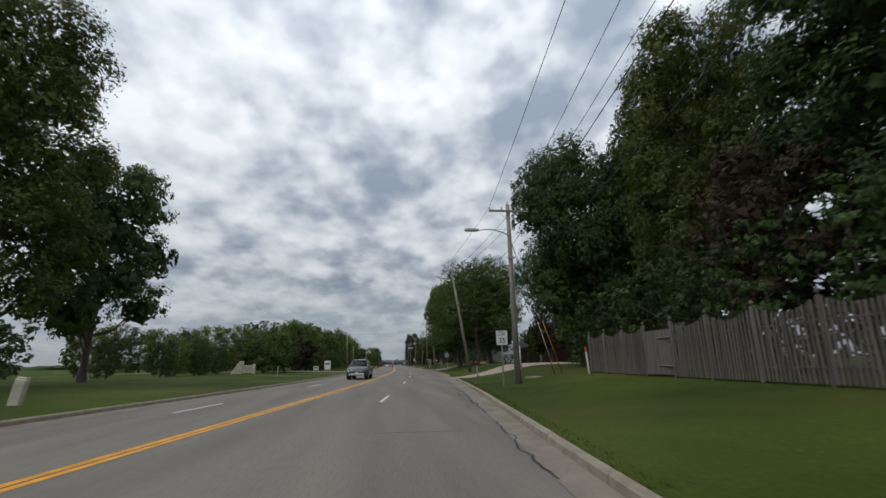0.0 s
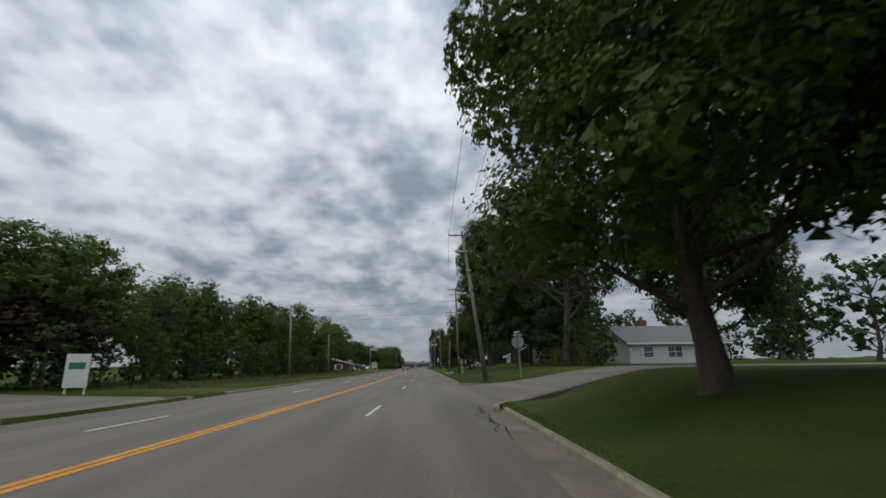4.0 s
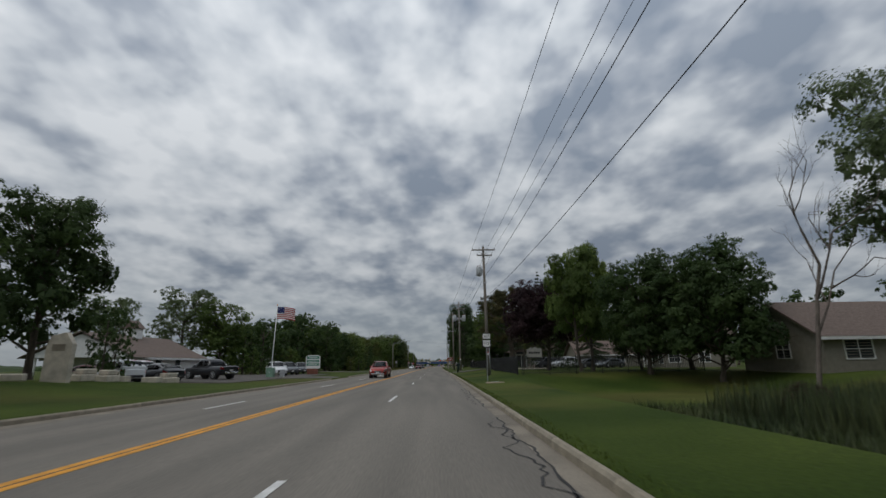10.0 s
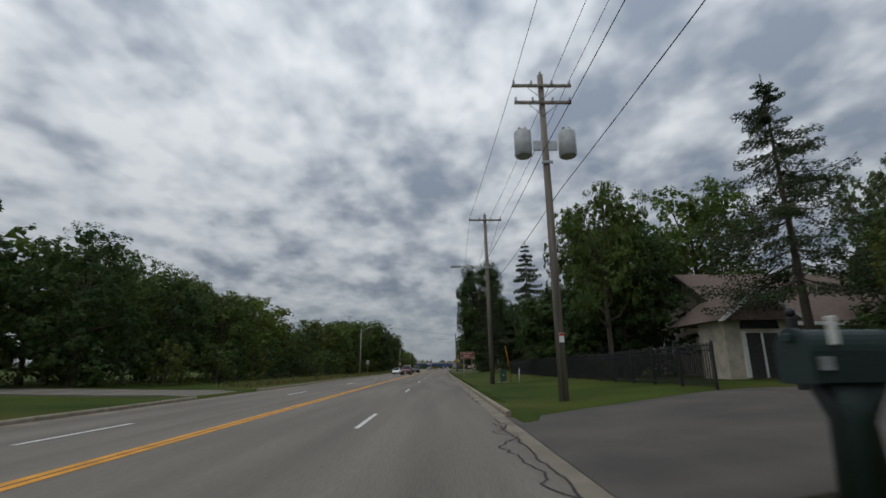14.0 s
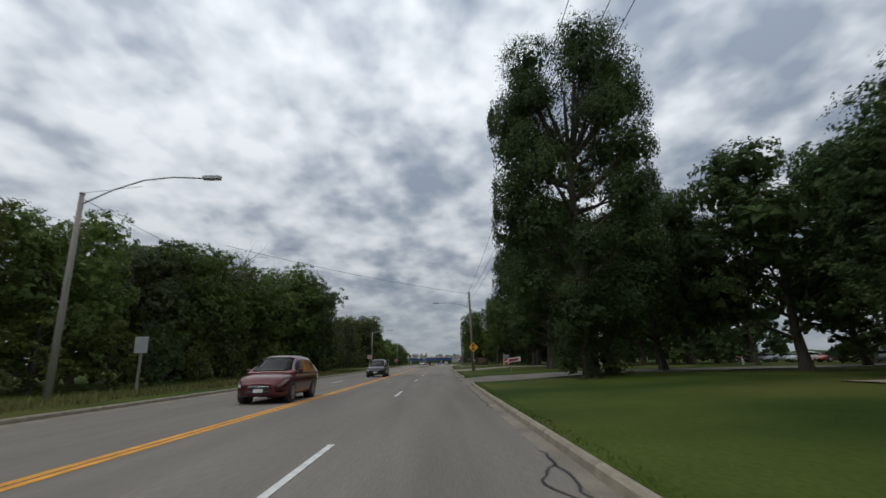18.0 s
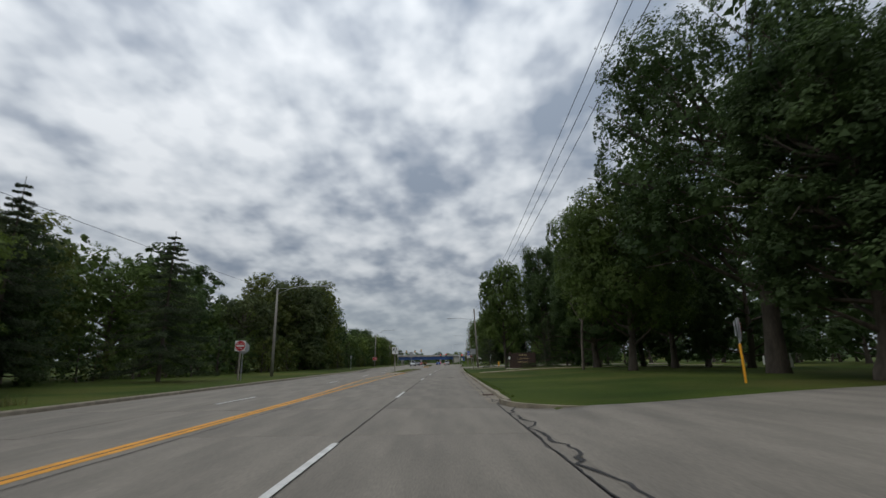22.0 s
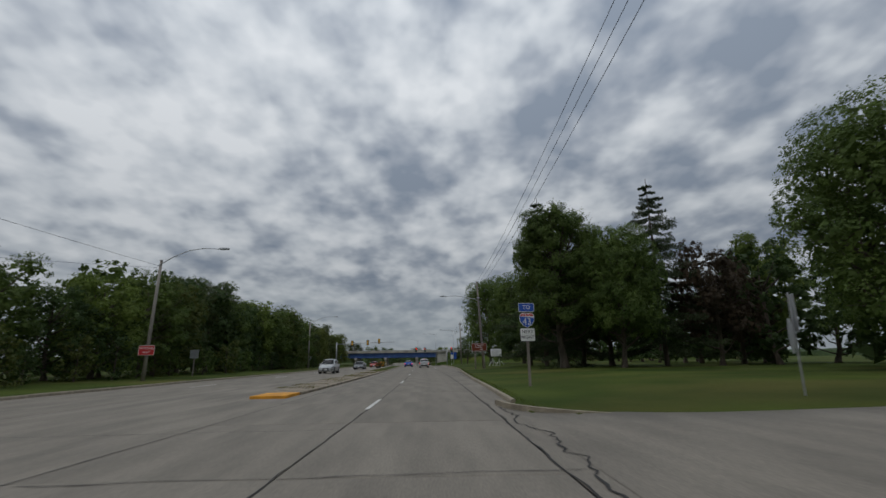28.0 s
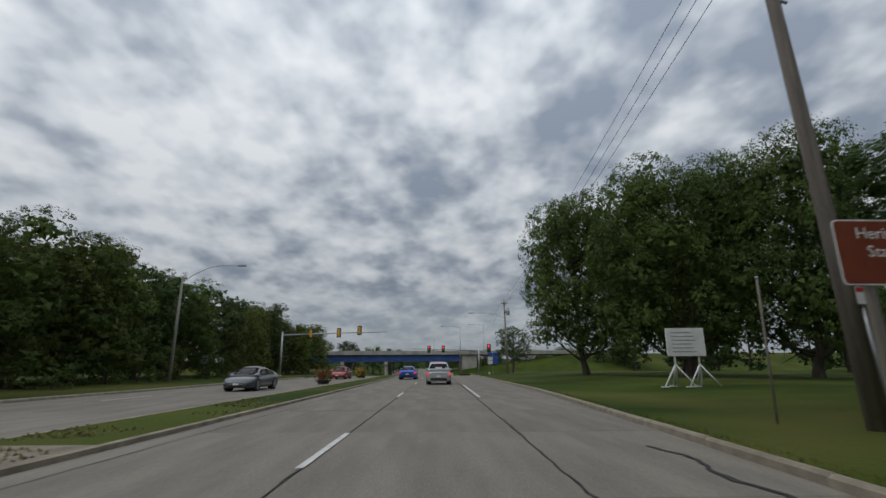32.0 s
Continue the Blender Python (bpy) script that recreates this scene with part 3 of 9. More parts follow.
def arc_kerb(name, points, width=0.18, z=0.15, material=KERB, label="curved concrete kerb at the side road"):
    bm = bmesh.new()
    rows = []
    n = len(points)
    for i, p in enumerate(points):
        p = Vector(p)
        d = (Vector(points[min(i + 1, n - 1)]) - Vector(points[max(i - 1, 0)])).normalized()
        s = Vector((d.y, -d.x)) * width
        rows.append([bm.verts.new((p.x, p.y, -0.1)), bm.verts.new((p.x, p.y, z - 0.03)), bm.verts.new((p.x + s.x * 0.2, p.y + s.y * 0.2, z)),
                     bm.verts.new((p.x + s.x, p.y + s.y, z)), bm.verts.new((p.x + s.x, p.y + s.y, -0.1))])
    for r, s in zip(rows, rows[1:]):
        for j in range(4):
            bm.faces.new((r[j], r[j + 1], s[j + 1], s[j]))
    bm.faces.new(rows[0][::-1])
    bm.faces.new(rows[-1])
    bmesh.ops.recalc_face_normals(bm, faces=bm.faces)
    return tagged(new(name, mesh_of(name, bm, material)), label, "kerb", kind="structure")


def flat(name, outline, material, label, category, z=0.0, thick=0.05, kind="structure", drape=True):
    """A thin slab with the given outline, laid on the ground."""
    bm = bmesh.new()
    top = [bm.verts.new((x, y, (ground_z(x, y) + 0.03 if drape and ground_z(x, y) > 0 else z))) for x, y in outline]
    low = [bm.verts.new((v.co.x, v.co.y, v.co.z - thick)) for v in top]
    n = len(top)
    for i in range(n):
        bm.faces.new((top[i], top[(i + 1) % n], low[(i + 1) % n], low[i]))
    bmesh.ops.triangle_fill(bm, edges=[e for e in bm.edges if e.verts[0] in top and e.verts[1] in top], use_beauty=True)
    bmesh.ops.recalc_face_normals(bm, faces=bm.faces)
    return tagged(new(name, mesh_of(name, bm, material)), label, category, kind=kind)


def lane(name, key, material, label, z0=0.02, lift=0.03, kerbs=None):
    """A drive laid on the ground between its two edges, with skirts down into the turf."""
    st = PLAN_LANES[key]
    lats = [q[0] for q in st[0]]
    a, b = (lats[0], lats[-1]) if abs(lats[0]) < abs(lats[-1]) else (lats[-1], lats[0])
    sign = 1 if b > a else -1
    ds = [a + sign * v for v in (0, 0.15, 0.3, 0.5, 0.8, 1.2, 1.7, 2.3, 3.0, 3.8, 4.6, 5.5)] + [a + sign * v for v in np.arange(7, abs(b - a), 1.5)] + [b]
    ds = [float(d) for d in ds if abs(d - a) <= abs(b - a)]
    bm = bmesh.new()
    rows = []
    edge = ([], [])
    for d in ds:
        lo, hi = lane_edges(st, d)
        row = []
        for k in range(13):
            y = lo + (hi - lo) * k / 12
            x = cx(y) + d
            near = ease(0.0, 2.6, abs(d - a)) if abs(a) < 12 else 1.0
            row.append([x, y, z0 * (1 - near) + (max(ground_z(x, y), 0.0) + lift) * near])
        edge[0].append((row[0][0], row[0][1]))
        edge[1].append((row[-1][0], row[-1][1]))
        row = [[row[0][0], row[0][1], row[0][2] - 0.3]] + row + [[row[-1][0], row[-1][1], row[-1][2] - 0.3]]
        rows.append([bm.verts.new(p) for p in row])
    for r, s in zip(rows, rows[1:]):
        for j in range(len(r) - 1):
            f = bm.faces.new((r[j], r[j + 1], s[j + 1], s[j]) if sign < 0 else (r[j], s[j], s[j + 1], r[j + 1]))
            f.smooth = 0 < j < len(r) - 2
    if kerbs:
        for side, pts in enumerate(edge):
            pts = [q for q, d in zip(pts, ds) if abs(d - a) <= kerbs[1]]
            arc_kerb("kerb_bend", pts if (side == 0) == (sign < 0) else pts[::-1], label=kerbs[0])
    ob = new(name, mesh_of(name, bm, material))
    up = ob.data.polygons[len(ob.data.polygons) // 2].normal.z
    if up < 0:
        ob.data.flip_normals()
    return tagged(ob, label, "driveway", kind="structure")


# ---- paint ----
def centre(y):
    """Where the centre line runs, with the painter's small wander."""
    return float(np.interp(y, [0, 60, 117, 137, 156, 174, 193, 212, 231, 250, 325, 361, 396, 414, 432, 450, 468],
                           [-5.24, -5.23, -5.24, -5.38, -5.34, -5.14, -5.4, -5.56, -5.56, -5.42, -5.43, -5.38, -5.44, -5.65, -5.75, -5.9, -5.86]))


def centre_left(y):
    return centre(y) - 0.24 - 1.1 * ease(424, 454, y)


tagged(strip("yellow_line", lambda y: centre(y) + 0.025, lambda y: centre(y) + 0.19, -200, 472.0, 0.005, YELLOW, 3.0), "worn double yellow centre line", "road marking", kind="structure")
tagged(strip("yellow_line", lambda y: centre_left(y) + 0.05, lambda y: centre_left(y) + 0.215, -200, 465.5, 0.005, YELLOW, 3.0), "worn double yellow centre line", "road marking", kind="structure")
tagged(strip("centre_seam", lambda y: centre(y) - 0.033, lambda y: centre(y) + 0.033, -200, 428, 0.004, JOINT, 3.0), "dark paving seam between the yellow lines", "road marking", kind="structure")
markings = tagged(new("lane_markings"), "dashed white lane lines", "road marking", kind="structure")
tagged(strip("faded_paint", lambda y: centre_left(y) + 0.225, lambda y: centre(y) + 0.015, 430, 464, 0.0155, mat("faded_yellow_paint", (0.3, 0.235, 0.12), 0.85, vary=0.45, scale=1.2, fine=30, second=(0.24, 0.215, 0.17)), 3.0), "faded remains of older yellow paint", "road marking", kind="structure")
hatching = tagged(new("yellow_hatching"), "worn yellow hatching between the parting centre lines", "road marking", kind="structure")
for y in (440.5, 445.0, 449.5, 454.0, 458.5, 462.0):
    a, b = cx(y) + centre_left(y) + 0.2, cx(y) + centre(y) + 0.05
    bar = new("hatch_bar", mesh_of("hatch_bar", prismm([(a, y), (a, y + 0.22), (b, y + 1.6), (b, y + 1.38)], "z", 0.006, 0.011), YELLOW))
    bar.parent = hatching
DASH = mesh_of("dash", boxm(-0.06, 0.06, 0, 3.6, 0.0, 0.006), WHITE_LINE)


def lay_dashes(starts, lat):
    for y in starts:
        ob = new("dash", DASH)
        ob.parent = markings
        ob.matrix_basis = on_road(lat(y), y, 0.003 if y < 396 else 0.014)


lay_dashes([1.9 + 17.04 * k for k in range(-4, 12)] + [1.55 + 17.04 * k for k in range(12, 21)] + [358.1, 374.6, 389.0, 399.8, 413.0, 427.5, 446.0, 460.5, 477.5, 494.5, 511.5, 528.7, 545.5, 563.0, 581.2, 597.5, 614.0, 631.0], lambda y: -1.97)
lay_dashes([16.57 + 17.04 * k for k in range(-4, 37)], lambda y: -8.25 - 1.0 * ease(430, 470, y) - 5.6 * ease(470, 520, y))
tagged(strip("lane_line", 1.84, 1.96, 597, 612, 0.016, WHITE_LINE, 3.0), "solid white turn lane line", "road marking", kind="structure")

# ---- median ----
MED_R = -5.95


def med_left(y):
    return MED_R - 0.35 - 1.85 * ease(464, 470, y) - 0.5 * ease(475, 500, y)


def median(y0, y1, wide, label, cover=GRASS):
    m = strip("median", lambda y: wide(y), MED_R, y0, y1, 0.085, cover, 3.0, 0.25)
    tagged(m, label, "median", kind="structure")
    for lat, side in ((MED_R, 1), (wide, -1)):
        f = lat if callable(lat) else (lambda y, l=lat: l)
        tagged(strip("median_kerb", lambda y: f(y) - 0.09, lambda y: f(y) + 0.09, y0, y1, 0.09, KERB, 3.0, 0.26), "concrete kerb round the grass median", "kerb", kind="structure")


median(471.6, 505, med_left, "narrow grass median strip with a concrete nose")
median(583, 690, lambda y: MED_R - 2.1 - 0.4 * ease(556, 584, y), "grass median between the two carriageways")
median(556, 583, lambda y: MED_R - 2.1 - 0.4 * ease(556, 584, y), "bare sandy median with dry weeds", SAND)
tagged(strip("median_nose", lambda y: med_left(y) + 0.1, MED_R, 464.5, 471.6, 0.09, DRIVE, 1.5, 0.2), "bare concrete nose of the grass median", "median", kind="structure")
nose = strip("median_nose", lambda y: MED_R - 1.4, MED_R, 534, 536.2, 0.11, YELLOW, 1.0, 0.2)
tagged(nose, "yellow painted concrete nose of the traffic island", "traffic island", kind="structure")
tagged(strip("traffic_island", lambda y: MED_R - 1.4 - 0.6 * ease(536, 550, y), MED_R, 536.2, 556, 0.1, SAND, 2.0, 0.2), "weedy concrete traffic island with sandy patches", "traffic island", kind="structure")
for lat in (MED_R, MED_R - 1.5):
    tagged(strip("island_kerb", lambda y: lat - 0.09 - (0.6 * ease(536, 550, y) if lat < MED_R else 0), lambda y: lat + 0.09 - (0.6 * ease(536, 550, y) if lat < MED_R else 0), 536.2, 556, 0.11, KERB, 2.0, 0.24), "chipped concrete kerb of the traffic island", "kerb", kind="structure")


# ---- tar in the cracks ----
def snake(bm, lat, y0, y1, width, wobble, seed):
    ys = np.arange(y0, y1, 0.22)
    prev = None
    for y in ys:
        y = float(y)
        n = noise.noise((seed * 7.1, y * 0.9, 0)) * wobble + noise.noise((seed * 3.3, y * 3.1, 4)) * wobble * 0.5
        w = width * (0.55 + 0.9 * abs(noise.noise((seed, y * 1.3, 9))))
        x = cx(y) + lat + n
        cur = (bm.verts.new((x - w, y, 0.0075)), bm.verts.new((x + w, y, 0.0075)))
        if prev:
            bm.faces.new((prev[0], prev[1], cur[1], cur[0]))
        prev = cur


def cross_crack(bm, y, lat0, lat1, width, seed):
    prev = None
    for i in range(40):
        lat = lat0 + (lat1 - lat0) * i / 39
        yy = y + 0.15 * noise.noise((seed, lat * 0.8, 1)) + 0.05 * noise.noise((seed, lat * 4, 2))
        w = width * (0.4 + abs(noise.noise((lat * 2, seed, 5))))
        cur = (bm.verts.new((cx(yy) + lat, yy - w, 0.0075)), bm.verts.new((cx(yy) + lat, yy + w, 0.0075)))
        if prev:
            bm.faces.new((prev[0], cur[0], cur[1], prev[1]))
        prev = cur


bm = bmesh.new()
for i, (a, b) in enumerate([(1, 4), (6, 12), (14, 30), (33, 38), (40, 44), (60, 64), (82, 90), (112, 121), (126, 131), (150, 153), (162, 186), (189, 200), (203, 216), (220, 238), (240, 262), (266, 276), (281, 300), (309, 318), (326, 345), (352, 368), (372, 395)]):
    snake(bm, 1.55, a, b, 0.032, 0.16, i)
    if i % 3 != 1:
        snake(bm, 1.35, a + 1, b - 1, 0.03, 0.4, i + 40)
for i, (y, a, b, w) in enumerate([(10.5, -1.2, 0.6, 0.03), (165, -6, 1.5, 0.02), (170.5, -10.5, -2.5, 0.035), (176, -5.2, -3, 0.04), (309, -1.8, 1.6, 0.02), (341, -5.5, -4, 0.04), (392, -5, -0.5, 0.03), (396, -11, 2, 0.03)]):
    cross_crack(bm, y, a, b, w, i)
tagged(new("crack_filler", mesh_of("crack_filler", bm, TAR)), "black tar lines in the road cracks", "crack filler", kind="stuff")
bm = bmesh.new()
for i, (a, b) in enumerate([(396, 470), (470, 545), (545, 640)]):
    snake(bm, -1.95, a, b, 0.016, 0.04, i + 70)
    snake(bm, 1.72, a, b, 0.024, 0.1, i + 80)
    snake(bm, -5.2, a, b, 0.015, 0.03, i + 90)
snake(bm, 1.95, 408, 426, 0.05, 0.3, 95)
cross_crack(bm, 396.6, -11, 2, 0.045, 11)
cross_crack(bm, 401.8, -6, 1.7, 0.03, 12)
snake(bm, 2.1, 505, 530, 0.03, 0.35, 96)
snake(bm, 3.8, 560, 583, 0.07, 0.22, 97)
snake(bm, 3.15, 543, 563, 0.05, 0.25, 98)
for i, (y, a, b, w) in enumerate([(569.6, -4.6, 4.0, 0.035), (576.7, -2.2, 5.0, 0.025), (555.3, -2.3, -1.2, 0.025), (590.5, -5, 1.7, 0.02), (520.3, -5, 2.0, 0.02), (524.5, -11, -2, 0.02)]):
    cross_crack(bm, y, a, b, w, i + 30)
for v in bm.verts:
    v.co.z += 0.004
tagged(new("joint_tar", mesh_of("joint_tar", bm, TAR)), "dark tar along the concrete slab joints", "crack filler", kind="stuff")

# ---- trees ----
RNG = np.random.default_rng(7)


def leaf_mesh(name, centres, normals_out, size, material, aspect=0.75, droop=0.0, rng=RNG, flat=False):
    """Many small leaves: small triangles, one island each. flat: blades lie across the outward direction, else along it."""
    n = len(centres)
    if flat:
        face = normals_out / (np.linalg.norm(normals_out, axis=1)[:, None] + 1e-9) + rng.normal(size=(n, 3)) * 0.38
        face[:, 2] += 0.25
        a = np.cross(face, rng.normal(size=(n, 3)))
        a /= np.linalg.norm(a, axis=1)[:, None] + 1e-9
        b = np.cross(a, face)
    else:
        a = rng.normal(size=(n, 3))
        a += normals_out * 0.6
        a[:, 2] -= droop
        a /= np.linalg.norm(a, axis=1)[:, None] + 1e-9
        b = np.cross(a, rng.normal(size=(n, 3)))
    b /= np.linalg.norm(b, axis=1)[:, None] + 1e-9
    s = (size * rng.uniform(0.6, 1.35, n))[:, None]
    v = np.empty((n, 3, 3))
    v[:, 0] = centres + a * s * 0.6
    v[:, 1], v[:, 2] = centres - a * s * 0.4 + b * s * aspect * 0.6, centres - a * s * 0.4 - b * s * aspect * 0.6
    me = bpy.data.meshes.new(name)
    me.vertices.add(n * 3)
    me.vertices.foreach_set("co", v.reshape(-1).astype(np.float32))
    me.loops.add(n * 3)
    me.loops.foreach_set("vertex_index", np.arange(n * 3, dtype=np.int32))
    me.polygons.add(n)
    me.polygons.foreach_set("loop_start", (np.arange(n) * 3).astype(np.int32))
    me.update(calc_edges=True)
    me.materials.append(material)
    return me


def branch(bm, p, d, length, r, depth, rng, tips, sides=5, bend=0.35, split=3, shrink=0.68, lift=0.15):
    pts, rad = [p], [r]
    q, v = Vector(p), Vector(d).normalized()
    for i in range(4):
        v = (v + Vector(rng.normal(size=3)) * bend * 0.3 + Vector((0, 0, lift * 0.3))).normalized()
        q = q + v * length / 4
        pts.append(q.copy())
        rad.append(r * (1 - 0.42 * (i + 1) / 4))
    tube(bm, pts, rad, sides, False)
    tips.append((q.copy(), depth, length))
    if depth <= 0:
        return
    for i in range(split):
        side = Vector(rng.normal(size=3))
        side = (side - v * side.dot(v)).normalized()
        k = pts[2 + (i % 3)]
        branch(bm, k, (v * 0.75 + side * 0.75).normalized(), length * shrink * rng.uniform(0.8, 1.15), r * 0.5, depth - 1, rng, tips, max(3, sides - 1), bend, split, shrink, lift)


class Tree:
    """The meshes of one sort of tree, built 10 m high and about 8 m wide; copies share them."""

    def __init__(self, kind, leaves, leaf, seed, bark=BARK, bare=0.32, width=0.8, lobes=9, clump=0.62, airy=1.0, n=9000, core=2000, size=0.45, twigs=5, top=0.92, skirt=0, per=24, lump=1.0):
        rng = np.random.default_rng(seed)
        self.kind, self.wide = kind, 10.0 * width
        H = 10.0
        R = H * width / 2
        z0 = H * bare
        cen, rad = [], []
        zc, hz = (z0 + H) / 2 + 0.1, (H - z0) / 2
        for i in range(lobes):
            ang = 2.399 * i + rng.uniform(-0.4, 0.4)
            u = (i + 0.5) / lobes
            zz = -0.82 + 1.74 * u
            prof = math.sqrt(max(0.05, 1 - (zz * (top if zz > 0 else 0.72)) ** 2))
            rr = R * (0.66 + 0.5 * (1 - lump)) * prof * rng.uniform(0.8, 1.15)
            cen.append((rr * math.cos(ang), rr * math.sin(ang), zc + zz * hz * 0.78))
            k = lump * rng.uniform(0.26, 0.42) * (0.85 + 0.25 * prof)
            rad.append((R * k, R * k, R * k * rng.uniform(0.58, 0.8)))
        for i in range(skirt):
            ang = 2.399 * i
            cen.append((R * 0.24 * math.cos(ang), R * 0.24 * math.sin(ang), 0.85 + 2.1 * (i + 0.5) / skirt))
            rad.append((R * 0.16, R * 0.16, R * 0.12))
        cen.append((0, 0, zc))
        rad.append((R * 0.58 * lump, R * 0.58 * lump, hz * 0.66))
        cen, rad = np.array(cen), np.array(rad)
        vol = rad.prod(axis=1) ** 0.67
        vol[-1] *= 0.35
        share = vol / vol.sum()
        n_clump = int(n / per)
        which = rng.choice(len(cen), n_clump, p=share)
        d = rng.normal(size=(n_clump, 3))
        d[:, 2] += 0.25
        d /= np.linalg.norm(d, axis=1)[:, None]
        d[:, 2] = np.where(d[:, 2] < -0.5, -d[:, 2], d[:, 2])
        shell = rng.uniform(0.84, 1.06, n_clump)[:, None] ** (1 + 2 * (1 - airy))
        cc = cen[which] + d * rad[which] * shell
        cs = clump * 0.55 * rng.uniform(0.5, 1.4, n_clump)
        off = rng.normal(size=(n_clump, per, 3))
        off *= (rng.uniform(0, 1, (n_clump, per)) ** 0.4 / np.linalg.norm(off, axis=2))[:, :, None] * np.array([0.95, 0.95, 0.55])
        P = cc[:, None, :] + off * cs[:, None, None]
        N = np.repeat(d[:, None, :], per, axis=1) + off * 0.7
        P, N = P.reshape(-1, 3), N.reshape(-1, 3)
        keep = P[:, 2] > max(z0, 0.0) * 0.7
        P, N = P[keep], N[keep]
        P += rng.normal(size=P.shape) * 0.05
        k = R / np.percentile(np.hypot(P[:, 0], P[:, 1]), 98)
        kz = (H - zc) / (np.percentile(P[:, 2], 99.6) - zc)
        fit = np.array([k, k, kz])
        P, cen, rad = (P - (0, 0, zc)) * fit + (0, 0, zc), (cen - (0, 0, zc)) * fit + (0, 0, zc), rad * fit
        far = np.hypot(P[:, 0], P[:, 1])
        pull = np.where(far > 0.9 * R, (0.9 * R + (far - 0.9 * R) * 0.35) / np.maximum(far, 1e-6), 1.0)
        P[:, :2] *= pull[:, None]
        sizes = np.full(len(P), leaf)
        if core:
            which = rng.choice(len(cen), core, p=share)
            d = rng.normal(size=(core, 3))
            d /= np.linalg.norm(d, axis=1)[:, None]
            Q = cen[which] + d * rad[which] * (rng.uniform(0.0, 1.0, core) ** 0.5 * 0.72)[:, None]
            P, N = np.concatenate([P, Q]), np.concatenate([N, d * 0.3])
            sizes = np.concatenate([sizes, np.full(core, size)])
        self.crown = leaf_mesh(kind + "_crown", P, N, sizes, leaves, rng=rng, flat=True)
        bm = bmesh.new()
        lean = rng.uniform(-0.25, 0.25, 2)
        z0 = max(z0, 1.0)
        top = (lean[0], lean[1], z0 * 1.25)
        tube(bm, [(0, 0, -0.3), (0.02, 0, 0.25), (lean[0] * 0.4, lean[1] * 0.4, z0 * 0.6), top, (lean[0] * 1.5, lean[1] * 1.5, H * 0.62), (lean[0] * 1.6, lean[1], H * 0.82)],
             [0.34, 0.25, 0.2, 0.18, 0.09, 0.03], 9, False)
        for i in range(lobes):
            c = Vector(cen[i])
            zb = max(z0 * 0.75, 0.3, min(c.z - R * 0.35, H * 0.6))
            b = Vector((lean[0], lean[1], zb))
            mid = b.lerp(c, 0.5) + Vector((0, 0, -0.25 + rng.uniform(-0.2, 0.3)))
            tube(bm, [b, mid, c], [0.085, 0.055, 0.02], 5, False)
            for j in range(twigs):
                e = c + Vector(rng.normal(size=3)) * R * 0.13
                tube(bm, [mid.lerp(c, 0.2 * j), e], [0.03, 0.008], 3, False)
        self.trunk = mesh_of(kind + "_trunk", bm, bark)

    def plant(self, x, y, h, w, label, category="tree", name=None, turn=None, z=None, group=""):
        ob = thing(name or "tree", pose(x, y, (ground_z(x, y) if z is None else z) - 0.02, 0, 0, random.uniform(0, 360) if turn is None else turn), label, category, group)
        s = w / self.wide
        for nm, me in (("trunk", self.trunk), ("crown", self.crown)):
            p = new(nm, me)
            p.parent = ob
            p.matrix_basis = Matrix.Diagonal((s, s * random.uniform(0.92, 1.08), h / 10.0, 1))
        return ob


class Plain:
    """A sort of tree given by its two meshes, 10 m high and 8 m wide."""
    plant = Tree.plant

    def __init__(self, trunk, crown):
        self.trunk, self.crown, self.wide = trunk, crown, 8.0


def make_spruce(seed, n_per=52, leaves=None, full=1.0, step=0.32, z=0.9, leaf=0.2):
    rng = np.random.default_rng(seed)
    H = 10.0
    bm = bmesh.new()
    tube(bm, [(0, 0, -0.3), (0, 0, 5), (0, 0, H)], [0.16, 0.09, 0.015], 7, False)
    P, N = [], []
    while z < H - 0.15:
        k = 1 - (z / H)
        L = 4.2 * (k ** 0.82) * rng.uniform(0.75, 1.1) + 0.12
        for i in range(7):
            a = rng.uniform(0, 6.283)
            l = L * rng.uniform(0.7, 1.1)
            dr = -0.16 - 0.22 * k
            tip = Vector((math.cos(a) * l, math.sin(a) * l, z + dr * l + 0.12 * l))
            midp = Vector((math.cos(a) * l * 0.55, math.sin(a) * l * 0.55, z + dr * l * 0.75))
            if k > 0.1 and i % 2 == 0:
                tube(bm, [(0, 0, z), midp, tip], [0.03, 0.02, 0.006], 3, False)
            m = max(4, int(n_per * full * l / 2.2))
            u = rng.uniform(0.12, 1.0, m)
            base = np.array([0, 0, z])[None] * (1 - u[:, None]) ** 2 + 2 * ((1 - u) * u)[:, None] * np.array(midp)[None] + (u ** 2)[:, None] * np.array(tip)[None]
            side = np.array([-math.sin(a), math.cos(a), 0])
            spread = (0.05 + 0.32 * np.sin(u * 2.6)) * min(1, l * 0.6)
            base += side[None] * (rng.uniform(-1, 1, m) * spread)[:, None]
            base[:, 2] -= rng.uniform(0, 0.3, m) * min(1, l * 0.5)
            P.append(base)
            N.append(np.repeat(np.array([[math.cos(a), math.sin(a), -0.5]]), m, 0))
        z += step * (0.7 + 0.6 * k)
    crown = leaf_mesh("spruce_crown", np.concatenate(P), np.concatenate(N) * 1.6, leaf, leaves or LEAF["needle"], 0.42, 0.35, rng)
    return Plain(mesh_of("spruce_trunk", bm, BARK), crown)


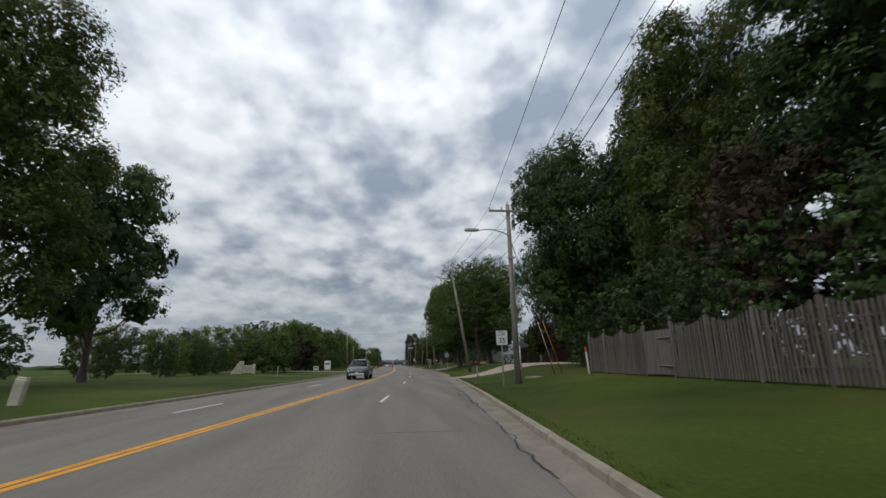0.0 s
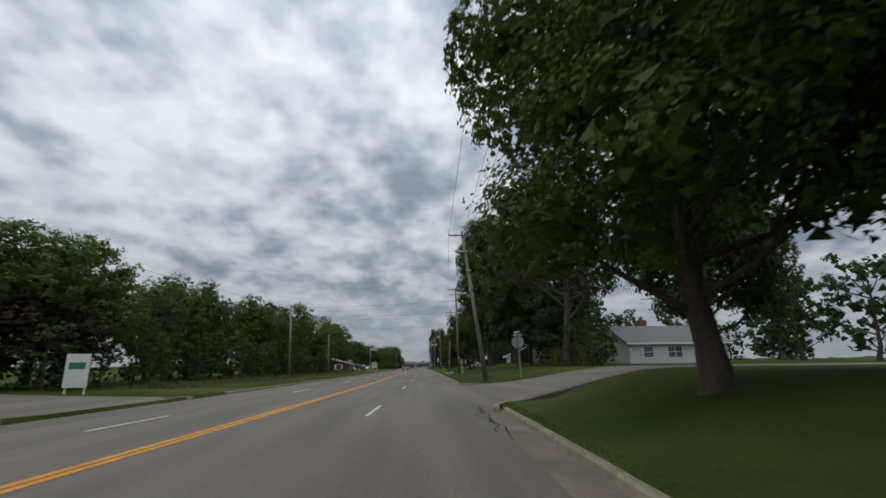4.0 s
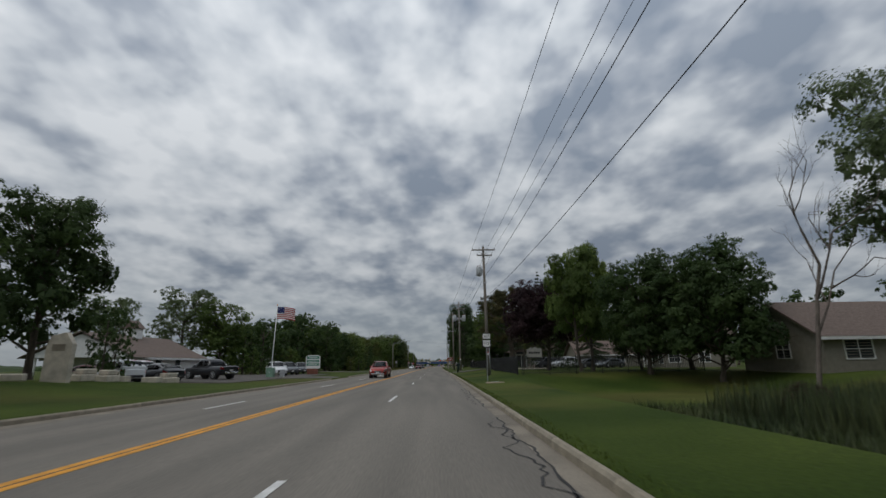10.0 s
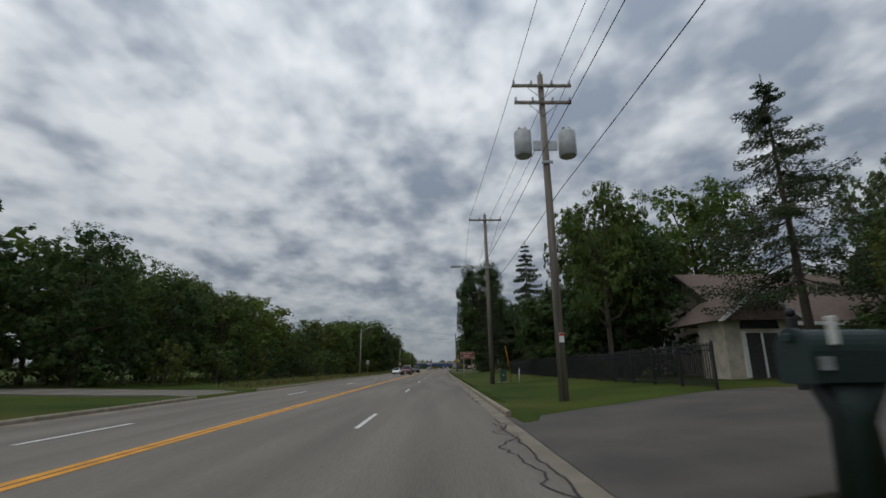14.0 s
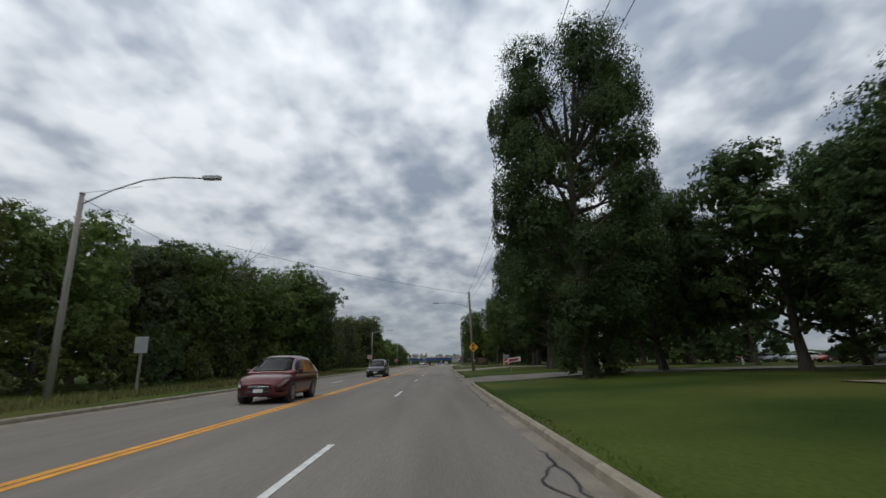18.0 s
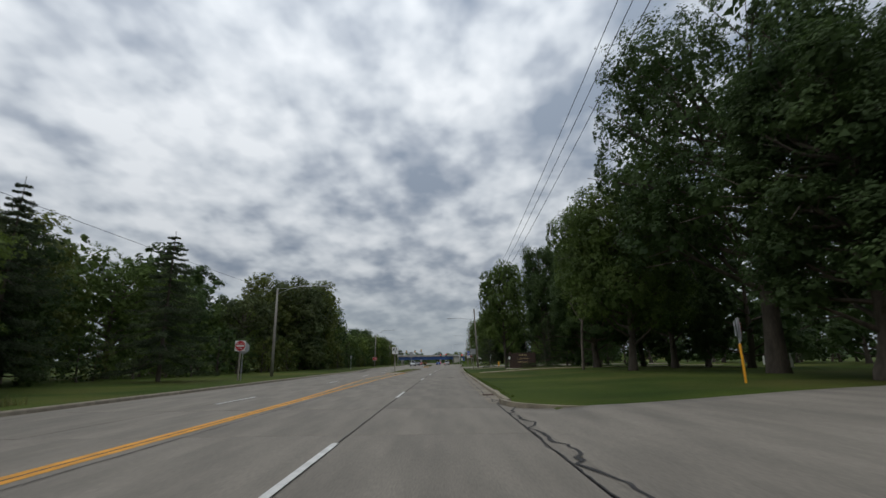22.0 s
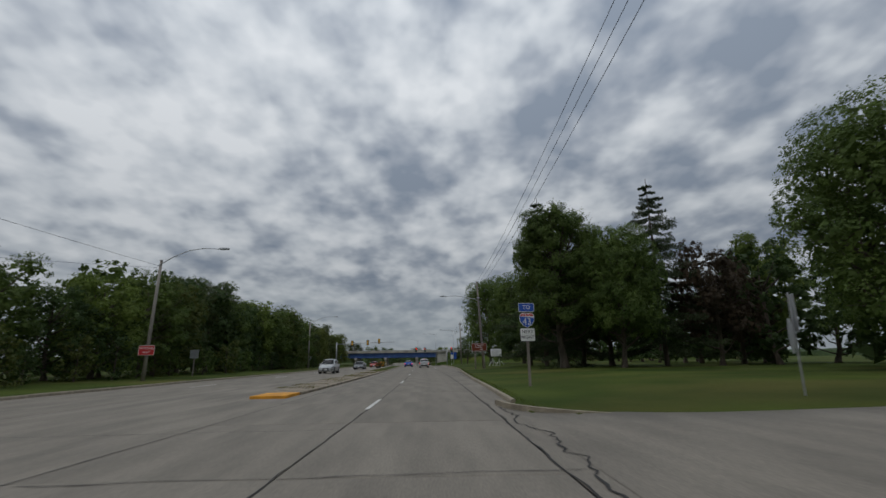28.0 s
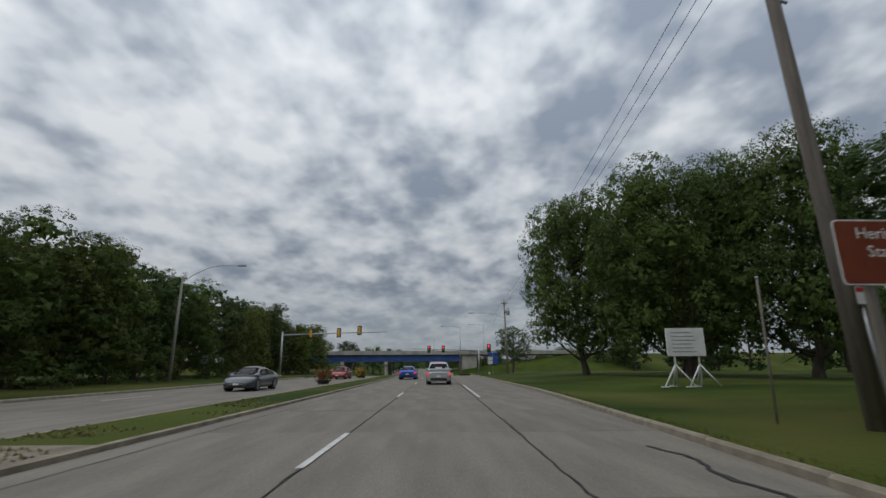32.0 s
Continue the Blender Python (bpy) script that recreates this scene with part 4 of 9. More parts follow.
def make_pine(seed):
    """A broad old pine: bare limbs below, needle tufts at the tips."""
    rng = np.random.default_rng(seed)
    bm = bmesh.new()
    tips = []
    tube(bm, [(0, 0, -0.3), (0.05, 0, 1.5), (-0.1, 0.1, 4), (0.1, 0, 6.5), (0, 0, 8.5)], [0.3, 0.22, 0.19, 0.13, 0.05], 10, False)
    for i in range(44):
        z = 2.4 + 6.4 * (i / 43) ** 0.85
        a = 2.399 * i + rng.uniform(-0.3, 0.3)
        k = math.sin(min(1.0, (z - 1.4) / 4.2) * 1.57) * (1.0 if z < 6.6 else 1 - (z - 6.6) / 4.5)
        L = 3.7 * max(0.25, k) * rng.uniform(0.75, 1.1)
        branch(bm, (0, 0, z), (math.cos(a), math.sin(a), 0.0 + 0.1 * (z - 3)), L * 0.7, 0.055, 2, rng, tips, 4, 0.6, 3, 0.5, 0.45)
    pts, out = [], []
    for p, depth, l in tips:
        if depth > 1 or (p.z < 3.4 and rng.uniform() < 0.7):
            continue
        m = 150 if p.z > 4.5 else 70
        d = rng.normal(size=(m, 3))
        d[:, 2] = np.where(d[:, 2] < -0.4, -d[:, 2], d[:, 2])
        d /= np.linalg.norm(d, axis=1)[:, None]
        pts.append(np.array(p)[None] + d * np.array([0.85, 0.85, 1.2]) * rng.uniform(0.05, 0.36, m)[:, None])
        out.append(d * 3)
    crown = leaf_mesh("pine_crown", np.concatenate(pts), np.concatenate(out), 0.15, LEAF["pine"], 0.3, 0.0, rng)
    return Plain(mesh_of("pine_trunk", bm, BARK), crown)


def make_bare(seed, leafy=0.0, material=TWIG, trunks=1, depth=4, leaves=None):
    rng = np.random.default_rng(seed)
    bm = bmesh.new()
    tips = []
    for i in range(trunks):
        a = rng.uniform(0, 6.28)
        k = 0.12 if trunks == 1 else 0.35
        branch(bm, (0.1 * math.cos(a), 0.1 * math.sin(a), -0.2), (k * math.cos(a), k * math.sin(a), 1), 4.6, 0.13, depth, rng, tips, 7, 0.3, 3, 0.66, 0.28)
    pts, out = [], []
    if leafy:
        for p, dep, l in tips:
            if dep > 1:
                continue
            m = int(leafy * rng.uniform(0.3, 1.5))
            d = rng.normal(size=(m, 3)) * 0.42
            pts.append(np.array(p)[None] + d)
            out.append(d)
    crown = leaf_mesh("thin_crown", np.concatenate(pts), np.concatenate(out), 0.22, leaves or LEAF["grey"], 0.6, 0.1, rng) if leafy else None
    return Plain(mesh_of("bare_trunk", bm, material), crown)


def plant_bare(sort, x, y, h, w, label, name="dead_tree", lean=(0, 0)):
    ob = thing(name, pose(x, y, ground_z(x, y), lean[0], lean[1], random.uniform(0, 360)), label, "tree")
    for nm, me in (("trunk", sort.trunk), ("crown", sort.crown)):
        if me:
            p = new(nm, me)
            p.parent = ob
            p.matrix_basis = Matrix.Diagonal((w / 8, w / 8, h / 10, 1))
    return ob


MAPLE = [Tree("maple", LEAF["green"], 0.155, 11, n=20000, bare=0.13, lobes=14), Tree("maple", LEAF["green"], 0.155, 12, n=20000, bare=0.15, lobes=16)]
DARKM = [Tree("dark_maple", LEAF["dark"], 0.155, 21, n=20000, bare=0.08, lobes=15), Tree("dark_maple", LEAF["dark"], 0.155, 22, n=20000, bare=0.1, lobes=16)]
LIGHTM = [Tree("bright_maple", LEAF["light"], 0.155, 31, n=19000, bare=0.11, lobes=14), Tree("bright_maple", LEAF["olive"], 0.155, 32, n=19000, bare=0.12, lobes=14)]
PURPLE = [Tree("purple_maple", LEAF["purple"], 0.155, 41, n=20000, bare=0.1, lobes=16)]
OAK = [Tree("oak", LEAF["dark"], 0.145, 51, n=22000, bare=0.12, lobes=22, clump=0.55), Tree("oak", LEAF["green"], 0.145, 52, n=22000, bare=0.15, lobes=20, clump=0.55)]
AIRY = [Tree("airy_tree", LEAF["grey"], 0.14, 61, n=15000, bare=0.18, lobes=18, clump=0.42, airy=0.6, core=700, size=0.3), Tree("airy_tree", LEAF["green"], 0.14, 62, n=18000, bare=0.2, lobes=19, clump=0.45, airy=0.6, core=1200, size=0.3)]
WOOD = [Tree("wood_tree", LEAF[c], 0.125, 70 + i, n=14000, bare=-0.06, lobes=24, clump=0.45, core=2600, size=0.34, twigs=0, top=0.86) for i, c in enumerate(("green", "dark", "olive", "light", "wood"))]
FAR_WOOD = [Tree("far_tree", LEAF[c], 0.28, 170 + i, n=3400, bare=-0.06, lobes=13, clump=0.62, core=300, size=0.7, twigs=0, top=0.86) for i, c in enumerate(("green", "dark", "dark"))]
SHRUB = [Tree("shrub", LEAF[c], 0.3, 80 + i, n=2400, bare=-0.15, width=0.9, lobes=11, clump=0.75, core=420, size=0.45, twigs=0) for i, c in enumerate(("dark", "olive", "green"))]
BIG_OAK = Tree("big_oak", LEAF["dark"], 0.098, 55, n=56000, bare=0.1, top=0.8, lobes=34, clump=0.58, core=9000, size=0.28)
BIG_GREEN = Tree("big_maple", LEAF["green"], 0.098, 57, n=56000, bare=0.12, lobes=30, clump=0.58, core=6000, size=0.24)
BIG_PURPLE = Tree("big_purple_maple", LEAF["purple"], 0.115, 59, n=36000, bare=0.1, lobes=28, clump=0.4, core=6000, size=0.24)
LOW_OAK = Tree("low_oak", LEAF["dark"], 0.062, 56, n=110000, bare=0.03, width=0.55, top=0.9, lobes=46, clump=0.66, core=15000, size=0.13, skirt=12, per=70, lump=0.8)
TALL_OAK = Tree("tall_oak", LEAF["dark"], 0.082, 67, n=62000, bare=0.1, width=0.56, top=0.9, lobes=46, clump=0.66, per=48, lump=0.82, core=9000, size=0.2)
TALL_GREEN = Tree("tall_maple", LEAF["green"], 0.082, 68, n=62000, bare=0.12, width=0.56, top=0.9, lobes=46, clump=0.66, per=48, lump=0.82, core=8000, size=0.2)
TALL_PURPLE = Tree("tall_purple_maple", LEAF["purple"], 0.085, 69, n=50000, bare=0.12, width=0.58, lobes=44, clump=0.5, core=8000, size=0.2)
ROUND_PURPLE = Tree("round_purple_maple", LEAF["purple"], 0.115, 43, n=44000, bare=0.2, width=1.0, top=0.86, lobes=40, clump=0.55, core=16000, size=0.24, per=30)
TALL_OLIVE = Tree("tall_olive_maple", LEAF["olive"], 0.085, 73, n=56000, bare=0.1, width=0.58, top=0.9, lobes=42, clump=0.62, airy=0.8, core=4000, size=0.2, per=44, lump=0.86)
BIG_AIRY = Tree("big_airy_maple", LEAF["green"], 0.085, 65, n=64000, bare=0.14, lobes=34, clump=0.5, airy=0.7, core=3000, size=0.2)
AIRY_OAK = Tree("airy_oak", LEAF["dark"], 0.085, 71, n=54000, bare=0.2, lobes=36, clump=0.56, airy=0.75, core=3500, size=0.2, per=36, lump=0.88)
WIDE_GREEN = Tree("wide_maple", LEAF["green"], 0.095, 60, n=52000, bare=0.02, width=0.85, lobes=40, clump=0.58, core=7000, size=0.24)
WIDE_DARK = Tree("wide_dark_tree", LEAF["dark"], 0.13, 74, n=30000, bare=0.04, width=0.9, lobes=30, clump=0.6, core=7000, size=0.3, per=30)
HIGH_GREEN = Tree("high_maple", LEAF["green"], 0.085, 66, n=40000, bare=0.4, lobes=26, clump=0.34, core=4000, size=0.2)
LOW_GREEN = Tree("low_maple", LEAF["green"], 0.13, 58, n=26000, bare=-0.08, top=0.8, width=0.9, lobes=26, clump=0.42, core=4000, size=0.28)
WILLOW = Tree("willow", LEAF["grey"], 0.11, 72, n=20000, bare=0.3, lobes=11, clump=0.8, airy=0.8, core=600, size=0.3, per=50, lump=0.95)
AIRY_PURPLE = Tree("airy_purple_tree", LEAF["brown"], 0.13, 63, n=16000, bare=0.2, lobes=20, clump=0.42, airy=0.6, core=500, size=0.3)
AIRY_LIGHT = Tree("airy_light_tree", LEAF["light"], 0.14, 64, n=17000, bare=0.16, lobes=19, clump=0.45, airy=0.6, core=800, size=0.3)
BROWN = Tree("brown_tree", LEAF["brown"], 0.15, 87, n=16000, bare=0.05, lobes=18, clump=0.45, airy=0.7, core=1200, size=0.4)
HIGH_SPRUCE = make_spruce(96, 300, z=3.0, step=0.42, leaf=0.09)
FINE_SPRUCE = make_spruce(97, 400, step=0.44, leaf=0.095, z=1.5)
SPRUCE = [make_spruce(91, 110, step=0.44, leaf=0.13), make_spruce(92, 110, step=0.44, leaf=0.13)]
PINE = make_pine(95)
BARE = [make_bare(101), make_bare(102, 0, TWIG, 2)]
HALF_BARE = [make_bare(104, 14, BARK, 2, 4, LEAF["grey"]), make_bare(105, 9, BARK, 1, 4, LEAF["olive"])]

DARK_L, GREEN_L = "dense dark green broadleaf tree on the lawn", "full green maple tree on the lawn"
# sort, x, y, height, width, label
TREES = [
    (DARKM[0], 17.6, 38, 19.5, 14.5, "tall dark green maple behind the wooden fence"), (TALL_OLIVE, 18.8, 24, 21, 11, "tall olive green tree behind the wooden fence"), (BROWN, 15.6, 15.5, 9.5, 8.5, "brownish half-dead tree behind the wooden fence"), (OAK[0], 19.5, 12, 21, 13, "dark broadleaf tree behind the wooden fence"),
    (OAK[0], 19.5, 2, 18, 12, "dark broadleaf tree behind the wooden fence"), (SHRUB[0], 22, 47, 8, 9, "dark shrub beside the brick house"), (SHRUB[0], 27, 45, 9, 9, "dark shrub beside the brick house"), (DARKM[1], 22.5, 43, 12, 10, "dark green tree beside the brick house"), (DARKM[1], 23, 32, 21, 12, "dark green tree beside the brick house"),
    (BIG_AIRY, 14.1, 71.6, 15.8, 15, "huge green maple tree on the front lawn"), (BROWN, 23.2, 65.5, 8.2, 6.5, "dark brownish tree before the brick house"), (LIGHTM[0], 22.6, 70.6, 5.4, 4.0, "small olive green tree before the brick house"), (LIGHTM[0], 24.5, 60, 9.4, 5.6, "small bright green tree before the brick house"), (AIRY_PURPLE, 25.2, 54.5, 7.6, 4.6, "sparse dark purple tree beside the brick house"),
    (LOW_GREEN, -18.6, 76.5, 6.6, 10.5, "wide round green tree behind the stone entrance sign"), (BROWN, -17.0, 84, 5.4, 7, "dark brownish bush beside the round tree"), (BROWN, -16.5, 102.5, 5.6, 8, "dark brownish bush beside the round tree"), (MAPLE[1], 12.9, 83.5, 14.5, 13, GREEN_L),
    (MAPLE[0], 17.5, 79, 14.5, 9, GREEN_L), (DARKM[0], 21, 96, 13, 9, DARK_L),
    (AIRY_PURPLE, 20.5, 118.5, 21, 13, "tall sparse tree with brownish purple leaves"), (AIRY[1], 20.5, 133, 23, 8, "tall airy green tree behind the row of maples"), (MAPLE[0], 18.1, 150, 24.5, 11.4, "tall green maple beside the utility poles"),
    (MAPLE[1], 14.9, 153.5, 10.5, 8.4, "lower green maple beside the utility pole"), (PURPLE[0], 21.6, 149, 22.5, 13, "dark purple maple tree in the front yard"), (DARKM[0], 18.6, 131.5, 15.5, 9, DARK_L), (AIRY[1], 26, 138, 24, 15, "tall thin tree with a sparse crown"), (DARKM[1], 22.5, 127, 9, 10, DARK_L),
    (HIGH_GREEN, 20.6, 159.5, 14.5, 10.5, "big green maple shading the house"), (MAPLE[0], 31, 150, 13, 9, GREEN_L),
    (WILLOW, 32.5, 206, 17, 11, "tall willow-like tree with a sparse crown beside the marsh"), (WILLOW, 37.8, 207.5, 14.0, 8.0, "willow-like tree with a sparse crown beside the marsh"), (DARKM[1], 48, 199, 15, 13, DARK_L), (DARKM[0], 33.5, 203, 8, 8, "dense dark thicket under the willows"), (SHRUB[0], 33, 186, 6.5, 5, "dark green bushy tree beside the marsh"),
    (LIGHTM[0], 25.9, 238, 14.2, 6.6, "bright green maple beside the iron fence"), (WIDE_DARK, 28.2, 229.5, 11, 9.5, "spreading dark crab apple tree"), (WIDE_DARK, 32, 225, 11.5, 10, "spreading dark crab apple tree"), (WIDE_DARK, 34.5, 234, 10, 10, "spreading dark crab apple tree"), (WIDE_DARK, 32.5, 241, 7.5, 7, "dark bushy tree before the tan house"), (ROUND_PURPLE, 23.5, 247.5, 11.4, 11.6, "round dark purple maple inside the iron fence"),
    (MAPLE[0], 24, 236, 13, 7, GREEN_L), (SHRUB[0], 31.5, 286.5, 3.2, 2.6, "clipped dark shrub beside the house door"),
    (AIRY[0], 25.5, 311, 17, 8.5, "half-bare tree with a sparse crown"), (AIRY[1], 33, 303, 17, 12, "half-bare tree with a sparse crown"), (DARKM[0], 22.5, 311, 8.6, 10, "dark leafy thicket behind the iron fence"), (SHRUB[0], 22.8, 298, 7.2, 8, "dark leafy thicket behind the iron fence"), (DARKM[1], 23.5, 297, 11.5, 9, "dark leafy thicket behind the house"), (AIRY[1], 20.8, 293, 13.2, 6.5, "half-bare tree with a sparse crown"), (LIGHTM[1], 28.6, 278.5, 6.4, 6, "olive green tree beside the dark mailbox"), (DARKM[1], 37.5, 288, 10, 9, "dark tree beside the stone house"), (AIRY[0], 44, 296, 16, 9, "half-bare tree with a sparse crown"), (LOW_GREEN, -26, 312, 14, 12, "tall round tree at the edge of the wood"), (LIGHTM[1], -23.5, 324, 12.5, 9, "olive green tree at the edge of the wood"), (MAPLE[0], -33, 306, 11.5, 9, "green tree at the edge of the wood"),
    (OAK[0], 33, 366, 15, 13, "dark oak in the park"), (OAK[0], 41, 362, 15, 13, "dark oak in the park"), (OAK[0], 47, 374, 17, 14, "dark oak in the park"), (OAK[0], 34, 415, 14.5, 13, "tall dark oak in the park grove"), (OAK[0], 43, 411, 19, 14, "tall dark oak in the park grove"), (OAK[0], 38, 429, 19, 14, "tall dark oak in the park grove"), (OAK[0], 50, 421, 20, 15, "tall dark oak in the park grove"), (OAK[0], 31, 352, 12, 12, "dark oak in the park"), (OAK[0], 39, 348, 12.5, 12, "dark oak in the park"), (OAK[0], 46, 346, 13, 12, "dark oak in the park"), (DARKM[0], 28, 374, 14, 12, "dark leafy tree beside the drive"), (LOW_OAK, 19.8, 366.3, 23.4, 12, "huge old oak with a thick trunk beside the drive"),
    (OAK[1], 29, 400, 17, 12, "dark oak in the park"), (AIRY_OAK, 32.0, 436, 24.5, 19.5, "big oak on the park lawn"), (OAK[0], 23.6, 391.5, 19.5, 12.5, "big dark oak on the park lawn"), (OAK[0], 29, 426, 15, 10, "dark oak in the park"), (MAPLE[0], 28.0, 447.4, 16, 12.5, "broad green maple on the park lawn"), (OAK[0], 36, 456, 16, 13, "dark oak in the park"),
    (OAK[0], 31.5, 466, 16, 11, "dark oak tree beside the footpath"), (OAK[0], 39, 470, 16, 12, "dark oak tree in the park"), (SHRUB[0], 34.6, 490, 5, 7, "dark understory bush in the park"), (LOW_OAK, 36, 484.5, 20, 11, "dark oak with low branches behind the wooden sign"), (OAK[1], 22.4, 479, 15.8, 8.0, "leaning oak tree beside the road"), (OAK[0], 31.2, 490, 21, 8.6, "slim tall dark oak in the park"), (DARKM[0], 44, 500, 14, 11, DARK_L),
    (WIDE_GREEN, 43.6, 537, 16, 14, "big green maple on the grass by the ramp"), (MAPLE[0], 30.8, 561, 16.4, 10, "full green maple beside the road"), (MAPLE[1], 35.5, 558, 13.5, 9.5, "full green maple beside the road"), (BROWN, 46.4, 560, 12.6, 9, "dark brownish tree on the lawn"), (BROWN, 53, 566, 11, 9, "dark brownish tree on the lawn"), (DARKM[1], 38, 586, 10.5, 12, "dark tree behind the lawn"), (DARKM[0], 33, 584, 8, 9, "dark tree behind the lawn"), (LIGHTM[0], 58, 568, 15.5, 9, "light green tree beyond the lawn"), (OAK[0], 37, 573, 14.5, 12, "big dark tree with drooping branches"), (OAK[0], 38.5, 568, 14, 12, "big dark tree behind the lawn"),
    (WIDE_GREEN, 34, 626, 20, 14.5, "full green maple on the lawn by the ramp"), (WIDE_GREEN, 39, 614, 19, 15, "full green maple on the lawn by the ramp"), (WIDE_GREEN, 45, 608, 18.5, 13, "full green maple on the lawn by the ramp"), (WIDE_GREEN, 48, 632, 19, 14, "full green maple on the lawn by the ramp"), (AIRY[0], 33, 668, 9, 8, "thin grey-green tree by the ramp"),
    (TALL_OLIVE, -24.4, 29, 24, 14.5, "big olive green maple on the lawn"), (DARKM[1], -23.6, 41, 18.5, 11.5, "tall dark green tree on the lawn"), (OAK[1], -28, 22, 17, 12, "green tree behind the lawn"),
    (AIRY[1], -16.5, 162, 13, 7, "sparse green tree in the roadside thicket"), (AIRY[0], -20, 158, 12, 7, "sparse green tree in the roadside thicket"), (AIRY[1], -17.5, 141, 11, 8, "sparse green tree in the roadside thicket"), (AIRY_LIGHT, -16.5, 181, 12.2, 11.5, "bright green airy tree in the roadside thicket"), (AIRY_LIGHT, -13.8, 187, 10.5, 9, "bright green airy tree in the roadside thicket"),
    (AIRY[1], -17.4, 206.5, 11.5, 12.5, "spreading tree before the brick office building"), (AIRY[0], -30, 262, 13.5, 12, "spreading multi-stemmed tree behind the parked cars"), (AIRY[0], -38, 256, 11.5, 10, "spreading tree behind the parked cars"), (DARKM[1], -20.5, 222, 14, 10, "dark green tree beside the office porch"), (AIRY[1], -24.5, 262, 11.5, 10, "sparse tree beside the car park"),
]
BIG_SORTS = {"maple": (BIG_GREEN, TALL_GREEN), "oak": (BIG_OAK, TALL_OAK), "dark_maple": (BIG_OAK, TALL_OAK), "purple_maple": (BIG_PURPLE, TALL_PURPLE)}
for sort, x, y, h, w, label in TREES:
    if h > 11.5 and w > 8.5 and abs(x - cx(y)) < 21 and y > 10 and sort.kind in BIG_SORTS:
        sort = BIG_SORTS[sort.kind][1 if h / w > 1.45 else 0]
    sort.plant(x, y, h, w, label)
SPRUCES = [(FINE_SPRUCE, 24.5, 338.3, 21.5, 12.5), (FINE_SPRUCE, 18.8, 340, 14.5, 6.4), (FINE_SPRUCE, 31, 341, 12, 11), (FINE_SPRUCE, 37.5, 272, 14, 8.5), (SPRUCE[1], 27.5, 268.5, 17, 8), (SPRUCE[0], 21.5, 300, 13.5, 5), (FINE_SPRUCE, 32.6, 574, 22.5, 15), (SPRUCE[0], 31.5, 563, 14, 9), (FINE_SPRUCE, 41.8, 562, 20.5, 14), (FINE_SPRUCE, 36, 576.5, 22.5, 15),
           (HIGH_SPRUCE, 27.6, 285, 16.5, 13.5), (SPRUCE[0], 30.6, 485.5, 8.5, 6.5), (SPRUCE[0], 22.6, 501, 9, 5), (SPRUCE[0], 31, 345, 17, 9), (SPRUCE[1], 36, 352, 18, 9), (FINE_SPRUCE, -8.6, 443.5, 11.4, 8.5), (FINE_SPRUCE, -11.5, 433, 11.6, 7.5), (FINE_SPRUCE, -16, 428, 12.5, 8)]
for sort, x, y, h, w in SPRUCES:
    sort.plant(x, y, h, w, "tall dark green spruce with drooping branches", "tree", "spruce")
for x, y, h in ((19.5, 190, 1.6), (23.5, 197, 1.9), (26, 189, 1.7), (21.5, 203, 1.3)):
    BROWN.plant(x, y, h, h * 1.3, "rusty brown bush at the edge of the marsh", "shrub", "marsh_bush")
PINE.plant(21.4, 262.5, 12.0, 14.4, "broad old pine with bare lower limbs and needle tufts", "tree", "pine", 40)
plant_bare(BARE[0], 26.8, 209, 15.5, 8, "bare dead tree beside the marsh", lean=(0, -9))
plant_bare(BARE[1], 30.5, 70, 9, 6, "bare dead tree before the brick house")
for x, y, h in ((-14.5, 385, 16.5), (-15.5, 389, 17), (-14.2, 394, 17.5), (-15.6, 400, 18.5), (-14.8, 405, 18), (-16, 371, 12.5), (-18.5, 308, 11), (26, 454, 14)):
    plant_bare(BARE[int(y) % 2], x, y, h, h * 0.62, "bare-topped dead tree in the roadside wood")
for x, y, h, w in ((-14.5, 378, 11, 9), (-17.5, 362, 11, 8)):
    plant_bare(HALF_BARE[0], x, y, h, w, "half-dead tree with bare twigs and few leaves", "half_bare_tree")


def birch(x, y, h, label):
    rng = np.random.default_rng(int(abs(x) * 10))
    ob = thing("birch", pose(x, y, ground_z(x, y), 0, 0, 20), label, "tree")
    bm, tips = bmesh.new(), []
    for a, k in ((0.4, 0.1), (3.3, 0.38)):
        branch(bm, (0.12 * math.cos(a), 0.12 * math.sin(a), -0.2), (k * math.cos(a), k * math.sin(a), 1), h * 0.62, 0.17, 1, rng, tips, 7, 0.22, 3, 0.5, 0.4)
    part("trunk", bm, BARK_WHITE, ob, "white papery birch bark")
    pts = [np.array(p)[None] + rng.normal(size=(200, 3)) * np.array([0.7, 0.7, 0.5]) + np.array([0, 0, 0.5]) for p, d, l in tips if d < 2 and p.z > h * 0.6]
    P = np.concatenate(pts)
    part("crown", leaf_mesh("birch_crown", P, P * 0, 0.24, LEAF["grey"], 0.6, 0.5, rng), None, ob)


birch(25.6, 381.5, 6.4, "white-barked birch with two stems on the lawn")
birch(-16.5, 574, 8, "pale-stemmed birch at the edge of the wood")

# the woods along the far side
random.seed(5)


def wood_row(y0, y1, step, near, far, h0, h1, label, sorts=WOOD, side=-1):
    y = y0
    while y < y1:
        lat = side * random.uniform(near, far)
        h = random.uniform(h0, h1)
        random.choice(sorts).plant(cx(y) + lat, y, h, h * random.uniform(0.72, 1.0), label, "tree" if h > 5.6 else "shrub", "wood_tree" if h > 5.6 else "shrub")
        y += step * random.uniform(0.7, 1.3)


